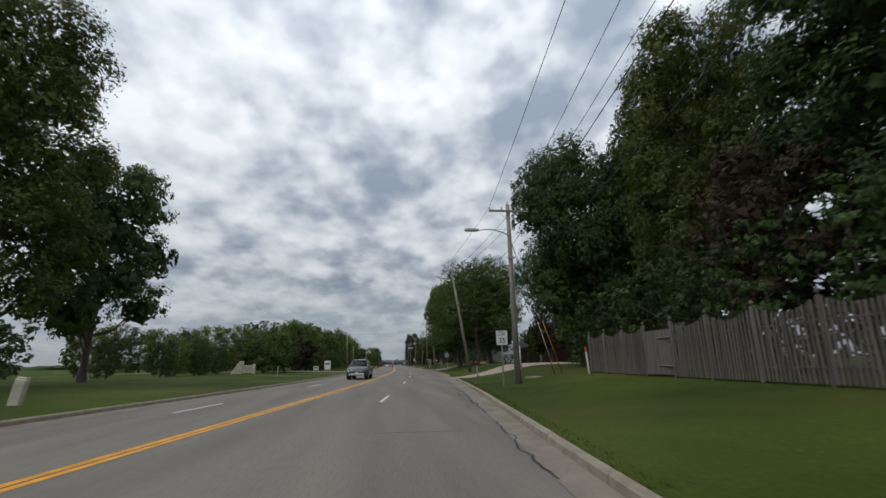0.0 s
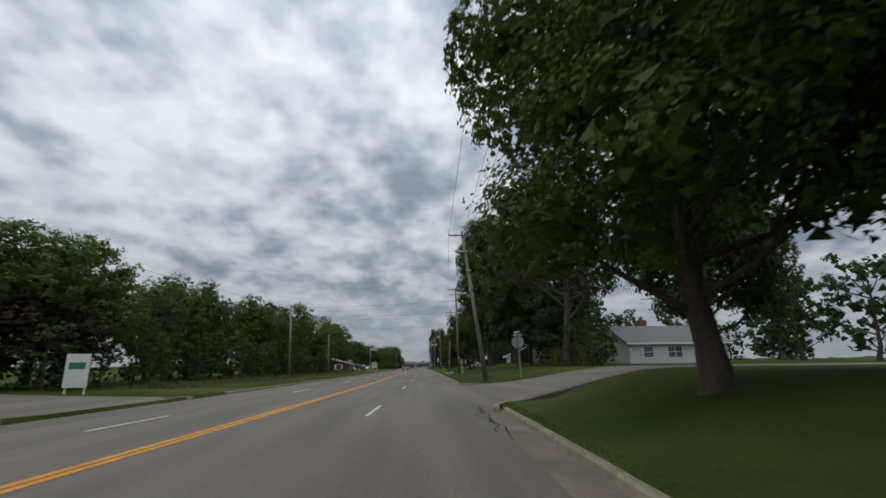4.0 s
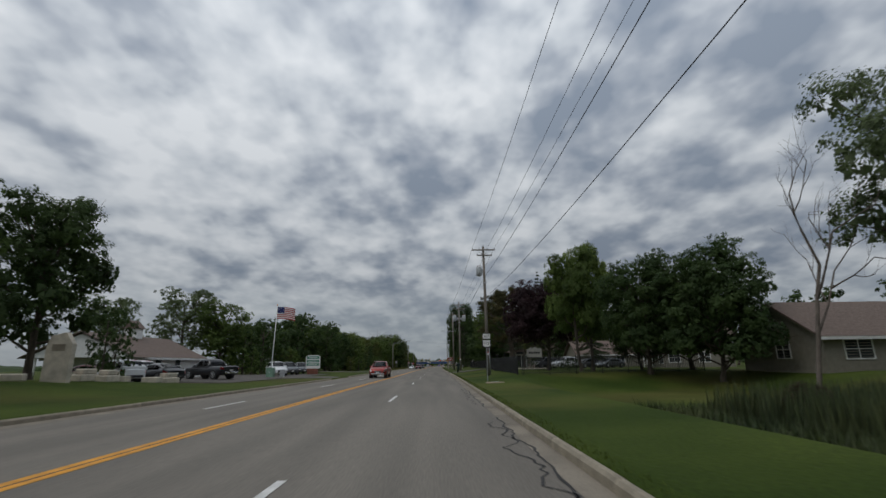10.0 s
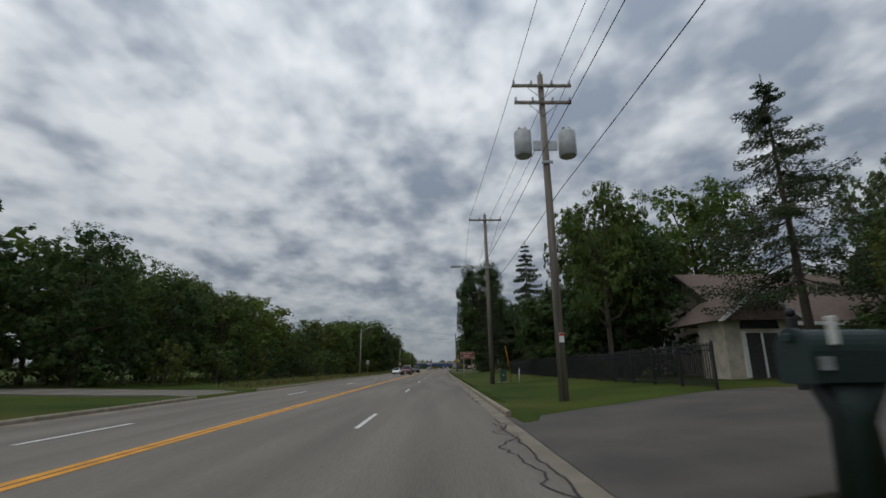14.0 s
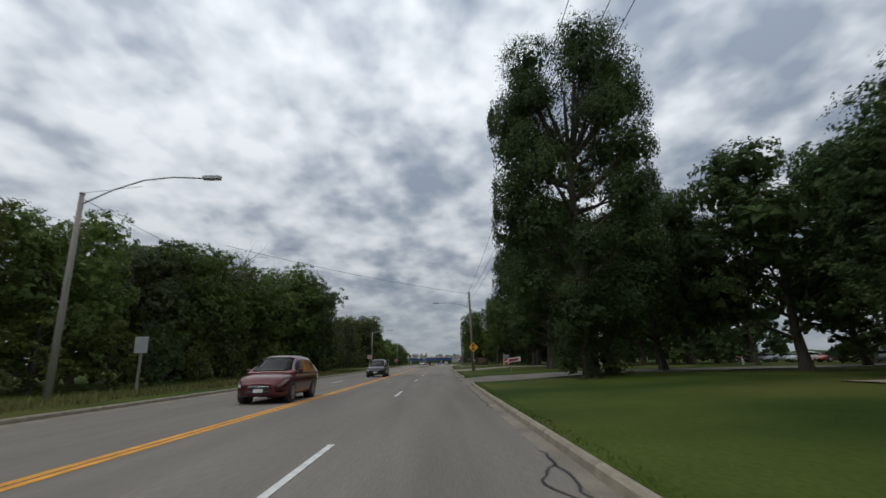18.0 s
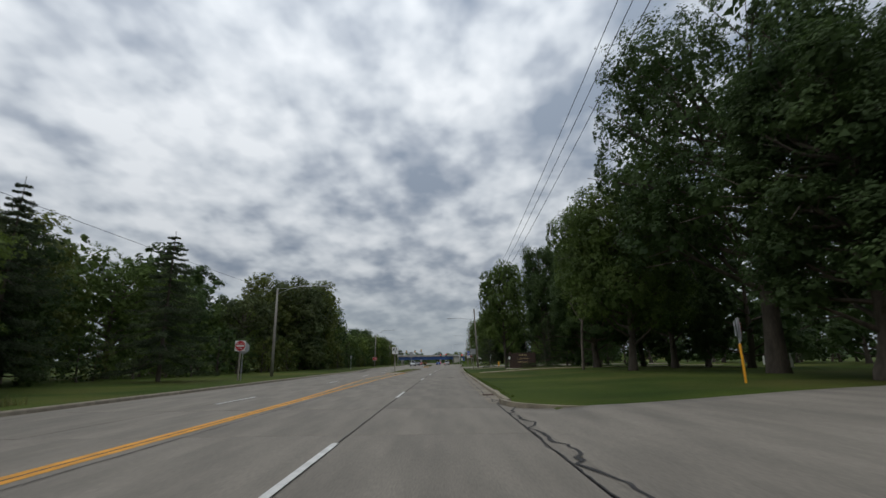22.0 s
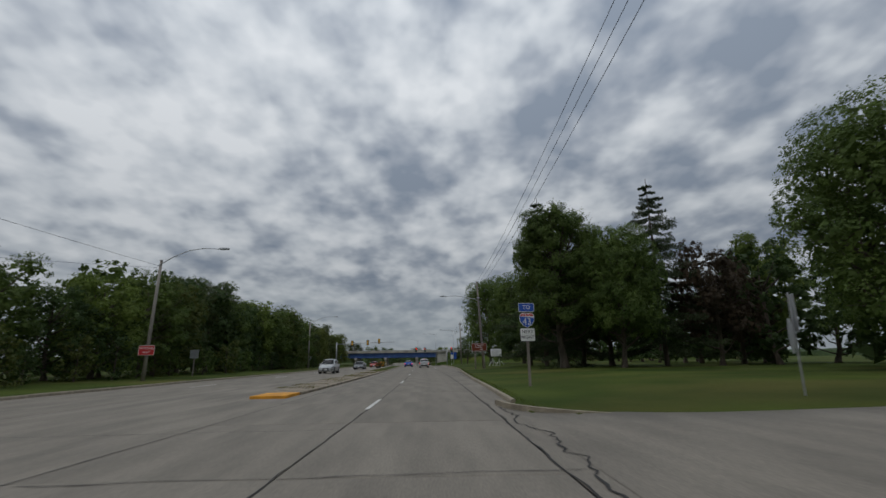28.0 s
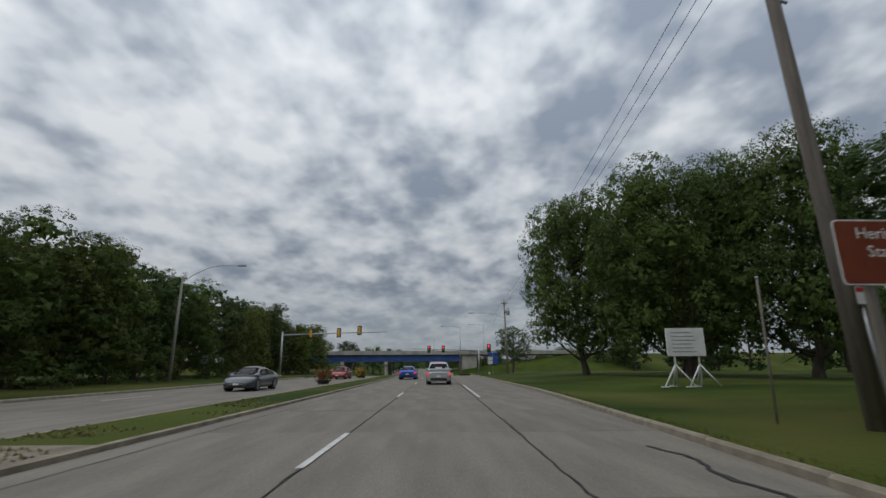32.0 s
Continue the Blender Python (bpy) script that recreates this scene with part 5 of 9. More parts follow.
wood_row(52, 80, 4.0, 29, 34, 3.4, 4.8, "rounded green tree in the far hedge")
wood_row(48, 110, 8, 37, 46, 4.5, 6.5, "rounded green tree in the far hedge", FAR_WOOD)
wood_row(98, 182, 4.4, 24.5, 28, 7.5, 11, "leafy tree in the roadside thicket", [AIRY[0], AIRY[1], AIRY_LIGHT, WOOD[0], AIRY[1]])
wood_row(100, 180, 3.0, 20.5, 23, 3.2, 5.2, "dark shrub at the edge of the thicket", SHRUB)
wood_row(110, 176, 9.0, 30, 38, 8, 11, "leafy tree in the roadside thicket", FAR_WOOD)
wood_row(262, 300, 4, 31, 40, 8, 10.5, "leafy tree in the roadside wood", FAR_WOOD)
wood_row(296, 334, 4.2, 23, 28, 8.5, 11.5, "leafy tree in the roadside wood")
wood_row(290, 344, 8, 30, 38, 10, 13, "leafy tree in the roadside wood", FAR_WOOD)
wood_row(298, 424, 3.8, 18.6, 20.5, 2.6, 4.6, "leafy bush at the edge of the wood", SHRUB)
wood_row(334, 358, 4.2, 22, 27, 6.2, 7.6, "leafy tree in the roadside wood")
wood_row(344, 384, 9, 30, 36, 7, 8.6, "leafy tree in the roadside wood", FAR_WOOD)
wood_row(358, 375, 4.2, 21, 26, 9.2, 11, "leafy tree in the roadside wood")
wood_row(375, 384, 3.6, 22.5, 25, 11.2, 12.6, "tall airy tree in the roadside wood", [AIRY[0], AIRY[1]])
wood_row(376, 384, 3.4, 21, 25, 6, 8, "leafy tree in the roadside wood")
wood_row(384, 402, 4.2, 23, 27, 12, 13.6, "tall leafy tree in the roadside wood", [WOOD[0], WOOD[2], WOOD[4]])
wood_row(402, 420, 4.0, 20.5, 25, 13, 15.5, "tall leafy tree in the roadside wood")
wood_row(420, 436, 4.2, 22, 27, 7.5, 9.2, "leafy tree in the roadside wood")
wood_row(384, 440, 9, 30, 36, 11, 14, "leafy tree in the roadside wood", FAR_WOOD)
wood_row(436, 486, 4.6, 27, 33, 9, 11.5, "leafy tree in the roadside wood")
wood_row(487, 520, 4.4, 26, 32, 14.5, 17, "tall leafy tree in the roadside wood")
wood_row(442, 524, 3.4, 24.5, 27, 3, 5.5, "leafy bush at the edge of the wood", SHRUB)
wood_row(444, 520, 10, 36, 44, 12, 16, "leafy tree in the roadside wood", FAR_WOOD)
wood_row(524, 566, 9, 37, 44, 9, 11, "leafy tree in the roadside wood", FAR_WOOD)
wood_row(570, 690, 10, 36, 44, 12, 15, "leafy tree in the roadside wood", FAR_WOOD)
wood_row(524, 564, 4.4, 28.5, 33, 7.5, 9.6, "leafy tree in the roadside wood")
wood_row(588, 612, 4.8, 28, 33, 10.5, 12.5, "leafy tree in the roadside wood")
wood_row(564, 574, 4.8, 28, 33, 9.8, 11.2, "leafy tree in the roadside wood")
wood_row(574, 588, 4.8, 28, 33, 12, 13.6, "tall leafy tree in the roadside wood")
wood_row(612, 690, 5.2, 28.5, 33, 10, 13, "leafy tree in the roadside wood")
wood_row(524, 640, 3.6, 25.5, 27.5, 2.4, 4.4, "leafy bush at the edge of the wood", SHRUB)
wood_row(330, 520, 9, 42, 60, 12, 18, "dark tree in the park grove", FAR_WOOD[1:], 1)
wood_row(30, 330, 12, 48, 66, 9, 15, "dark tree behind the houses", FAR_WOOD[1:], 1)
wood_row(452, 572, 4.2, 60, 80, 8, 12, "dark tree beyond the park", FAR_WOOD[1:], 1)
wood_row(600, 700, 4.5, 44, 66, 9, 12, "dark tree beyond the lawn", FAR_WOOD[1:], 1)
wood_row(330, 470, 11, 27, 40, 11, 16, "dark tree in the park grove", FAR_WOOD[1:], 1)
wood_row(112, 136, 3.2, 13.5, 18, 3.5, 5.5, "dark shrub under the yard trees", SHRUB[:1], 1)
wood_row(470, 500, 5, 20, 28, 3, 5, "dark understory bush in the park", SHRUB[:1], 1)
wood_row(540, 600, 3.6, 34, 50, 9, 13, "dark tree beyond the lawn", FAR_WOOD[1:], 1)
wood_row(-8, 39, 2.6, 11.6, 13.2, 4.5, 6.5, "dark hedge shrub behind the wooden fence", SHRUB[:1], 1)
wood_row(60, 88, 3.2, 15.4, 16.4, 1.0, 1.7, "low dark shrub before the brick house", SHRUB[:1], 1)
wood_row(296, 330, 3.4, 12.5, 16, 5, 8, "dark leafy thicket behind the iron fence", SHRUB[:1], 1)
wood_row(284, 300, 3.4, 33, 44, 8, 11, "dark tree behind the garden", FAR_WOOD[1:], 1)
wood_row(262, 300, 3.2, 28, 31, 3, 5, "leafy bush at the edge of the wood", SHRUB)
for i in range(9):
    WOOD[i % 5].plant(-22 - i * 4.6, 103 + random.uniform(-1.5, 1.5), random.uniform(8.5, 10), 7.5, "rounded green tree in the far hedge", "tree", "wood_tree")
    SHRUB[i % 3].plant(-18 - i * 4.0, 100 + random.uniform(-1, 1), random.uniform(2.4, 3.6), 4, "low bush before the far hedge", "shrub", "shrub")

# ---- poles, lamps and cables ----
WIRES = {}


def taper(bm, base, top, r0, r1, sides=12):
    return tube(bm, [base, Vector(base).lerp(Vector(top), 0.5), top], [r0, (r0 + r1) / 2, r1], sides)


def insulator(bm, p):
    tube(bm, [p, (p[0], p[1], p[2] + 0.06), (p[0], p[1], p[2] + 0.1), (p[0], p[1], p[2] + 0.16), (p[0], p[1], p[2] + 0.2)], [0.03, 0.06, 0.035, 0.06, 0.025], 7)


def lamp_arm(ob, z, reach, rise, side, dy=0.0, head=True):
    """A bracket arm with a flat lamp head, reaching over the road."""
    pts = [Vector((0, 0, z)).lerp(Vector((side * reach, dy, z + rise)), u) + Vector((0, 0, 0.35 * math.sin(u * math.pi) * abs(rise + 0.3))) for u in (0, 0.25, 0.5, 0.75, 1)]
    arm = part("bracket_arm", tubem(pts, 0.035, 7), STEEL, ob, "grey steel bracket arm")
    e = pts[-1]
    bm = bmesh.new()
    prism(bm, [(e.x, -0.1), (e.x + side * 0.25, -0.17), (e.x + side * 0.75, -0.15), (e.x + side * 0.85, 0.0), (e.x + side * 0.75, 0.15), (e.x + side * 0.25, 0.17), (e.x, 0.1)], "z", e.z - 0.05, e.z + 0.08, Matrix.Translation((0, e.y, 0)))
    headp = part("lamp_head", bm, GREY_PAINT, arm, "grey flat LED street lamp head")
    part("tie_rod", tubem([(0, 0, z + 0.55), (e.x * 0.5, e.y * 0.5, z + rise * 0.55 + 0.18)], 0.012, 4), STEEL, ob)
    return headp


def utility_pole(x, y, z0, top, lean=(0.0, 0.0), arms=(), transformers=(), lamp=None, guys=(), shield=None, label="weathered wooden utility pole", low=8.6, pin=True, riser=False):
    """arms: height, half width, offset. lean: how far the top stands off the base."""
    ob = thing("utility_pole", pose(x, y, z0), label, "utility pole", "utility poles")
    part("pole", taper(bmesh.new(), (0, 0, -0.3), (lean[0], lean[1], top), 0.19, 0.12), POLE_WOOD, ob)

    def on(z):
        return Vector((lean[0] * z / top, lean[1] * z / top, z))

    for n, (z, half, off) in enumerate(arms):
        c = on(z)
        arm = part("crossarm", boxm(c.x + off - half, c.x + off + half, c.y - 0.22, c.y - 0.11, z - 0.06, z + 0.06, 0.01), POLE_WOOD, ob)
        for u in (-0.95, -0.35, 0.35, 0.95):
            bm = bmesh.new()
            insulator(bm, (c.x + off + u * half, c.y - 0.165, z + 0.05))
            part("insulator", bm, GREY_PAINT, arm, "grey porcelain insulator")
        bm = bmesh.new()
        for s in (-1, 1):
            tube(bm, [(c.x + off + s * half * 0.55, c.y - 0.2, z - 0.05), (c.x, c.y - 0.14, z - 0.6)], 0.018, 4)
        part("brace", bm, STEEL, arm)
        if n == 0:
            for key, u in (("near", -0.95), ("middle", 0.35), ("far", 0.95)):
                WIRES.setdefault(key, []).append((x + c.x + off + u * half, y + c.y - 0.165, z0 + z + 0.25))
    if not arms:
        c = on(top)
        for key, u in (("near", -0.06), ("middle", 0.06), ("far", 0.14)):
            WIRES.setdefault(key, []).append((x + c.x + u, y + c.y, z0 + top - (0.0 if key == "near" else 0.5 if key == "middle" else 1.1)))
    if pin:
        bm = bmesh.new()
        insulator(bm, (lean[0], lean[1], top))
        part("top_insulator", bm, GREY_PAINT, ob)
    reach, big = (0.92, 1.2) if len(transformers) > 1 else (0.55, 1.0)
    for s, z in transformers:
        c = on(z)
        can = part("transformer", tubem([(c.x + s * reach, c.y, z), (c.x + s * reach, c.y, z + 0.05), (c.x + s * reach, c.y, z + 0.9 * big), (c.x + s * reach, c.y, z + 0.97 * big)], [0.25 * big, 0.3 * big, 0.3 * big, 0.22 * big], 16), GREY_PAINT, ob, "grey cylindrical transformer")
        bm = bmesh.new()
        for d in (-0.12, 0.12):
            insulator(bm, (c.x + s * reach + d, c.y, z + 0.95 * big))
        part("bushing", bm, BRICK_RED, can)
        part("strap", boxm(c.x + min(s * 0.1, s * 0.5), c.x + max(s * 0.1, s * 0.5), c.y - 0.05, c.y + 0.05, z + 0.3, z + 0.7), STEEL, can)
    if lamp:
        lamp_arm(ob, lamp[0], lamp[1], lamp[2], lamp[3])
    c = on(low)
    part("cable_clamp", boxm(c.x - 0.22, c.x + 0.22, c.y - 0.2, c.y - 0.1, low - 0.05, low + 0.06), STEEL, ob)
    WIRES.setdefault("phone", []).append((x + c.x + 0.45, y + c.y - 0.1, z0 + low - 1.2))
    WIRES.setdefault("cable", []).append((x + c.x - 0.12, y + c.y - 0.1, z0 + low + 0.5))
    if shield:
        part("notice", boxm(-0.09, 0.09, -0.23, -0.2, shield, shield + 0.34), SIGN_WHITE, ob, "small white and red notice plate")
        part("notice_band", boxm(-0.085, 0.085, -0.236, -0.231, shield + 0.24, shield + 0.33), SIGN_RED, ob)
    if riser:
        part("conduit", tubem([(0.2, -0.1, 0), (0.18 + lean[0] * 0.2, -0.09 + lean[1] * 0.2, top * 0.2)], 0.045, 8), STEEL, ob, "grey conduit up the pole")
    for gx, gy, gz in guys:
        part("guy_wire", tubem([on(top * 0.8), (gx, gy, gz - 0.1)], 0.012, 4), CABLE, ob)
        g = (Vector((gx, gy, gz)) - on(top * 0.8)).normalized()
        part("guy_marker", tubem([Vector((gx, gy, gz)), Vector((gx, gy, gz)) - g * (3.3 if len(guys) > 1 else 2.6)], 0.02, 8), SIGN_YELLOW if gx > 3 or len(guys) == 1 else SIGN_WHITE, ob, "plastic guy wire sleeve")
    return ob


WIRES["near"], WIRES["middle"], WIRES["far"] = [(0.4, -30, 11.5)], [(1.6, -30, 11.8)], [(2.8, -30, 11.5)]
WIRES["phone"], WIRES["cable"] = [(1.7, -30, 8.3)], [(1.4, -30, 9.2)]
utility_pole(7.45, 26.9, 0.15, 10.9, (0.0, 0.4), [(10.4, 1.25, 0.0)], (), (8.7, 2.0, 0.35, -1), ((3.2, 1.5, 0.6), (2.8, 1.7, 0.55)), label="wooden utility pole with a street lamp arm", riser=True, low=7.4)
utility_pole(10.0, 57.0, 0.35, 12.6, (-2.1, 0.0), [(12.2, 1.2, 0.0)], label="leaning brown wooden utility pole", low=8.2)
utility_pole(11.7, 112.6, 0.2, 12.9, (-1.75, 0.2), [(12.5, 1.0, -0.3)], lamp=(10.1, 1.6, 0.9, -1), shield=1.7, label="leaning weathered utility pole at the street corner", low=9.3)
utility_pole(12.6, 147.3, 0.3, 13.3, (-0.3, 0.1), [(13.0, 1.3, 0.0), (12.2, 1.2, 0.1)], shield=2.2, guys=((-0.1, -7.2, -0.1),), label="wooden utility pole with double crossarms", low=8.8)
utility_pole(12.6, 169.6, 0.15, 12.6, (0.6, 0.9), [(12.0, 1.2, 0.2), (11.4, 1.15, 0.1)], lamp=(8.1, 2.0, 0.3, -1), shield=1.8, label="wooden utility pole with a street lamp arm", low=8.6)
utility_pole(14.35, 235.7, 0.38, 13.4, (-0.1, 0.0), [(13.0, 1.25, 0.0), (12.4, 0.8, 0.1)], ((-1, 10.2),), shield=1.9, riser=True, label="tall wooden utility pole with a transformer", low=9.4)
utility_pole(14.1, 280.0, 0.15, 13.4, (-0.1, 0.0), [(12.8, 1.25, 0.0), (12.0, 1.2, 0.0)], ((-1, 9.6), (1, 9.6)), shield=2.1, label="tall wooden utility pole with two transformers", low=9.3)
utility_pole(13.7, 298.6, 0.2, 13.2, (-0.2, 0.0), [(12.7, 1.3, 0.0)], lamp=(8.6, 2.2, 0.3, -1), guys=((1.5, 0.5, 0.2),), label="wooden utility pole with a street lamp arm", low=8.8)
utility_pole(15.6, 401.6, 0.15, 10.7, (-0.3, 0.2), lamp=(8.3, 4.5, 0.85, -1), guys=((2.0, 1.2, 0.2),), label="grey wooden pole with a long street lamp arm", low=9.6)
utility_pole(20.6, 503.6, 0.1, 11.6, (-0.6, -0.6), lamp=(9.0, 5.2, 0.8, -1), label="grey wooden pole with a long street lamp arm", low=10.0)
utility_pole(25.9, 583.2, 0.15, 12.6, (-0.7, -0.3), lamp=(9.6, 5.4, 0.9, -1), shield=2.4, riser=True, label="leaning wooden pole with a long street lamp arm", low=10.2)
utility_pole(29.5, 652.0, 0.1, 12.1, (-0.2, 0.0), ((11.5, 0.5, 0.0),), ((1, 9.6),), lamp=(9.0, 5.4, 0.9, -1), label="wooden pole with a long street lamp arm", low=10.0)


def sagging(bm, a, b, sag, r, n=14):
    a, b = Vector(a), Vector(b)
    tube(bm, [a.lerp(b, i / n) - Vector((0, 0, sag * 4 * (i / n) * (1 - i / n))) for i in range(n + 1)], r, 5, False)


for key, pts in WIRES.items():
    wire = thing("overhead_cable", pose(0, 0, 0), "black overhead cable sagging between the utility poles", "overhead cable", "overhead cables")
    end = Vector(pts[-1])
    pts = pts + [tuple(end + Vector((3, 80, 0)))]
    for a, b in zip(pts, pts[1:]):
        if key in ("phone", "cable") and b[1] > 320:
            continue
        span = (Vector(b) - Vector(a)).length
        bm = bmesh.new()
        sagging(bm, a, b, 0.00035 * span * span * 0.45 + 0.1, 0.014 if key in ("phone", "cable") else 0.011)
        part("span", bm, CABLE, wire)


def span_cable(a, b, sag, r=0.016):
    bm = bmesh.new()
    sagging(bm, a, b, sag, r, 18)
    tagged(new("overhead_cable", mesh_of("overhead_cable", bm, CABLE)), "thin black cable crossing over the road", "overhead cable", "overhead cables")


for z, dz in ((12.0, 0.3), (11.3, 0.2), (9.4, 0.1)):
    span_cable((13.1, 170.4, z), (-45, 172, z + dz), 0.5, 0.009)
for x, y, z, z0 in ((45, 176, 11.5, 12.0), (45, 174, 10.2, 11.4), (27, 171, 4.6, 9.3), (48, 168, 8.5, 10.6)):
    span_cable((13.1, 170.4, z0), (x, y, z), 0.4, 0.012)
span_cable((15.3, 401.8, 10.6), (-9.5, 381, 12.6), 0.4)
span_cable((13.0, 147.4, 11.6), (-30, 137, 9.5), 0.6, 0.012)


def steel_lamp(x, y, top, reach, rise, label="wooden street lamp pole with a long bracket arm", lean=(0, 0)):
    ob = thing("street_lamp", pose(x, y, 0.1), label, "street lamp", "street lamps")
    part("pole", taper(bmesh.new(), (0, 0, -0.3), (lean[0], lean[1], top), 0.16, 0.1), GREY_POLE, ob)
    lamp_arm(ob, top - 0.5, reach, rise + 0.5, 1)
    part("pole_cap", tubem([(lean[0], lean[1], top), (lean[0], lean[1], top + 0.06)], 0.12, 10), STEEL, ob)
    return ob


steel_lamp(-5.3, 356.9, 8.8, 5.2, 0.7)
steel_lamp(-5.0, 457.5, 9.0, 4.5, 0.3)
steel_lamp(-5.9, 554.2, 9.9, 5.0, 1.0, "leaning wooden street lamp pole with a long bracket arm", (0.25, 0.1))
steel_lamp(-6.9, 619.4, 9.9, 5.2, 1.1)
for x, y, top, lean in ((-10.8, 137.5, 9.6, -0.3), (-11.0, 167.8, 7.6, -0.3)):
    ob = thing("wooden_pole", pose(x, y, 0.1), "plain grey wooden pole on the verge", "utility pole")
    part("pole", taper(bmesh.new(), (0, 0, -0.3), (lean, 0, top), 0.16, 0.12), POLE_WOOD, ob)
    part("hook", tubem([(lean, -0.1, top - 0.2), (lean + 0.35, -0.1, top - 0.1)], 0.02, 5), STEEL, ob)
span_cable((-11.1, 137.5, 9.6), (-11.3, 167.8, 7.6), 0.5, 0.01)
span_cable((-11.1, 137.5, 9.6), (-16, 60, 8.5), 1.0, 0.01)
for a, b in (((-5.0, 457.5, 8.8), (-5.9, 554.2, 9.6)), ((-5.9, 554.2, 9.6), (-6.9, 619.4, 9.7)), ((-5.3, 356.9, 8.7), (-5.0, 457.5, 8.8)), ((-5.9, 554.2, 9.4), (-40, 520, 9.5))):
    span_cable(a, b, 1.0, 0.011)


# ---- road signs ----
def sign_post(x, y, z0, h, label, category="road sign", name="road_sign", wood=False, turn=0.0, lean=0.0, group=""):
    ob = thing(name, pose(x, y, z0, 0, lean, turn), label, category, group)
    if wood:
        part("post", boxm(-0.06, 0.06, -0.05, 0.05, -0.3, h, 0.008), POLE_WOOD, ob, "square grey wooden post")
    else:
        bm = bmesh.new()
        prism(bm, [(-0.04, -0.02), (-0.025, -0.02), (-0.015, 0.02), (0.015, 0.02), (0.025, -0.02), (0.04, -0.02), (0.04, -0.028), (0.02, -0.028), (0.012, 0.012), (-0.012, 0.012), (-0.02, -0.028), (-0.04, -0.028)], "z", -0.3, h)
        part("post", bm, STEEL, ob, "galvanised steel channel post")
    return ob


def rounded(w, h, r=0.05, n=4):
    out = []
    for cxx, cyy, a0 in ((w / 2 - r, h / 2 - r, 0), (-w / 2 + r, h / 2 - r, 90), (-w / 2 + r, -h / 2 + r, 180), (w / 2 - r, -h / 2 + r, 270)):
        for i in range(n + 1):
            a = radians(a0 + 90 * i / n)
            out.append((cxx + r * math.cos(a), cyy + r * math.sin(a)))
    return out


def plate(ob, outline, z, material, name="plate", y=-0.07, back=True, x=0.0, label=""):
    p = part(name, prismm([(u + x, v + z) for u, v in outline], "y", y, y + 0.006), material, ob, label)
    if back:
        part("plate_back", prismm([(u + x, v + z) for u, v in outline], "y", y + 0.006, y + 0.012), SIGN_BACK, p)
    return p


def face_text(ob, text, size, z, material, x=0.0, y=-0.078, wide=1.0):
    return words("lettering", text, size, material, ob, pose(x, y, z, 90, 0, 0) @ Matrix.Diagonal((wide, 1, 1, 1)), 0.002)


V = 0.15
# speed limit
s = sign_post(6.45, 26.3, V, 3.0, "white rectangular speed limit sign on a steel post")
p = plate(s, rounded(0.68, 0.84), 2.6, SIGN_BLACK)
plate(s, rounded(0.64, 0.80), 2.6, SIGN_WHITE, "face", -0.074, False)
for t_, z_, k in (("SPEED", 2.91, 0.17), ("LIMIT", 2.75, 0.17), ("35", 2.43, 0.42)):
    face_text(s, t_, k, z_, SIGN_BLACK)
# junction 172
s = sign_post(12.95, 224.2, V, 3.5, "white route junction signs on a steel post")
plate(s, rounded(0.62, 0.42), 3.4, SIGN_BLACK)
plate(s, rounded(0.58, 0.38), 3.4, SIGN_WHITE, "face", -0.074, False)
face_text(s, "JCT", 0.28, 3.4, SIGN_BLACK)
plate(s, rounded(0.7, 0.6), 2.83, SIGN_BLACK)
plate(s, [(-0.3, 0.25), (-0.26, 0.06), (-0.3, -0.16), (-0.1, -0.27), (0.0, -0.24), (0.1, -0.27), (0.3, -0.16), (0.26, 0.06), (0.3, 0.25)], 2.83, SIGN_WHITE, "face", -0.074, False)
face_text(s, "172", 0.3, 2.84, SIGN_BLACK)


def brown_sign(x, y, w, h, zc, lines, label, arrow=False, sizes=None):
    ob = thing("park_sign", pose(x, y, V - 0.05), label, "road sign")
    for u in (-w * 0.28, w * 0.3):
        part("post", boxm(u - 0.07, u + 0.07, -0.05, 0.05, -0.3, zc, 0.01), POLE_WOOD, ob, "square grey wooden post")
    plate(ob, rounded(w, h, 0.09), zc, SIGN_WHITE)
    plate(ob, rounded(w - 0.05, h - 0.05, 0.08), zc, SIGN_BROWN, "face", -0.074, False)
    for (text, dz, size) in lines:
        face_text(ob, text, size, zc + dz, SIGN_WHITE)
    if arrow:
        bm = bmesh.new()
        prism(bm, [(0.1, -0.02), (0.36, -0.02), (0.36, -0.08), (0.52, 0.02), (0.36, 0.12), (0.36, 0.06), (0.1, 0.06)], "y", -0.08, -0.075, Matrix.Translation((0, 0, zc - 0.36)))
        part("arrow", bm, SIGN_WHITE, ob)
    return ob


brown_sign(14.08, 331.9, 2.02, 0.98, 2.92, (("Heritage Hill", 0.26, 0.25), ("State Park", 0.0, 0.25), ("USE RIGHT LANE", -0.27, 0.21)), "brown state park direction sign on two wooden posts")
brown_sign(25.0, 581.2, 2.1, 1.08, 3.05, (("Heritage Hill", 0.3, 0.27), ("State Park", 0.0, 0.27)), "brown state park direction sign with an arrow on wooden posts", True)

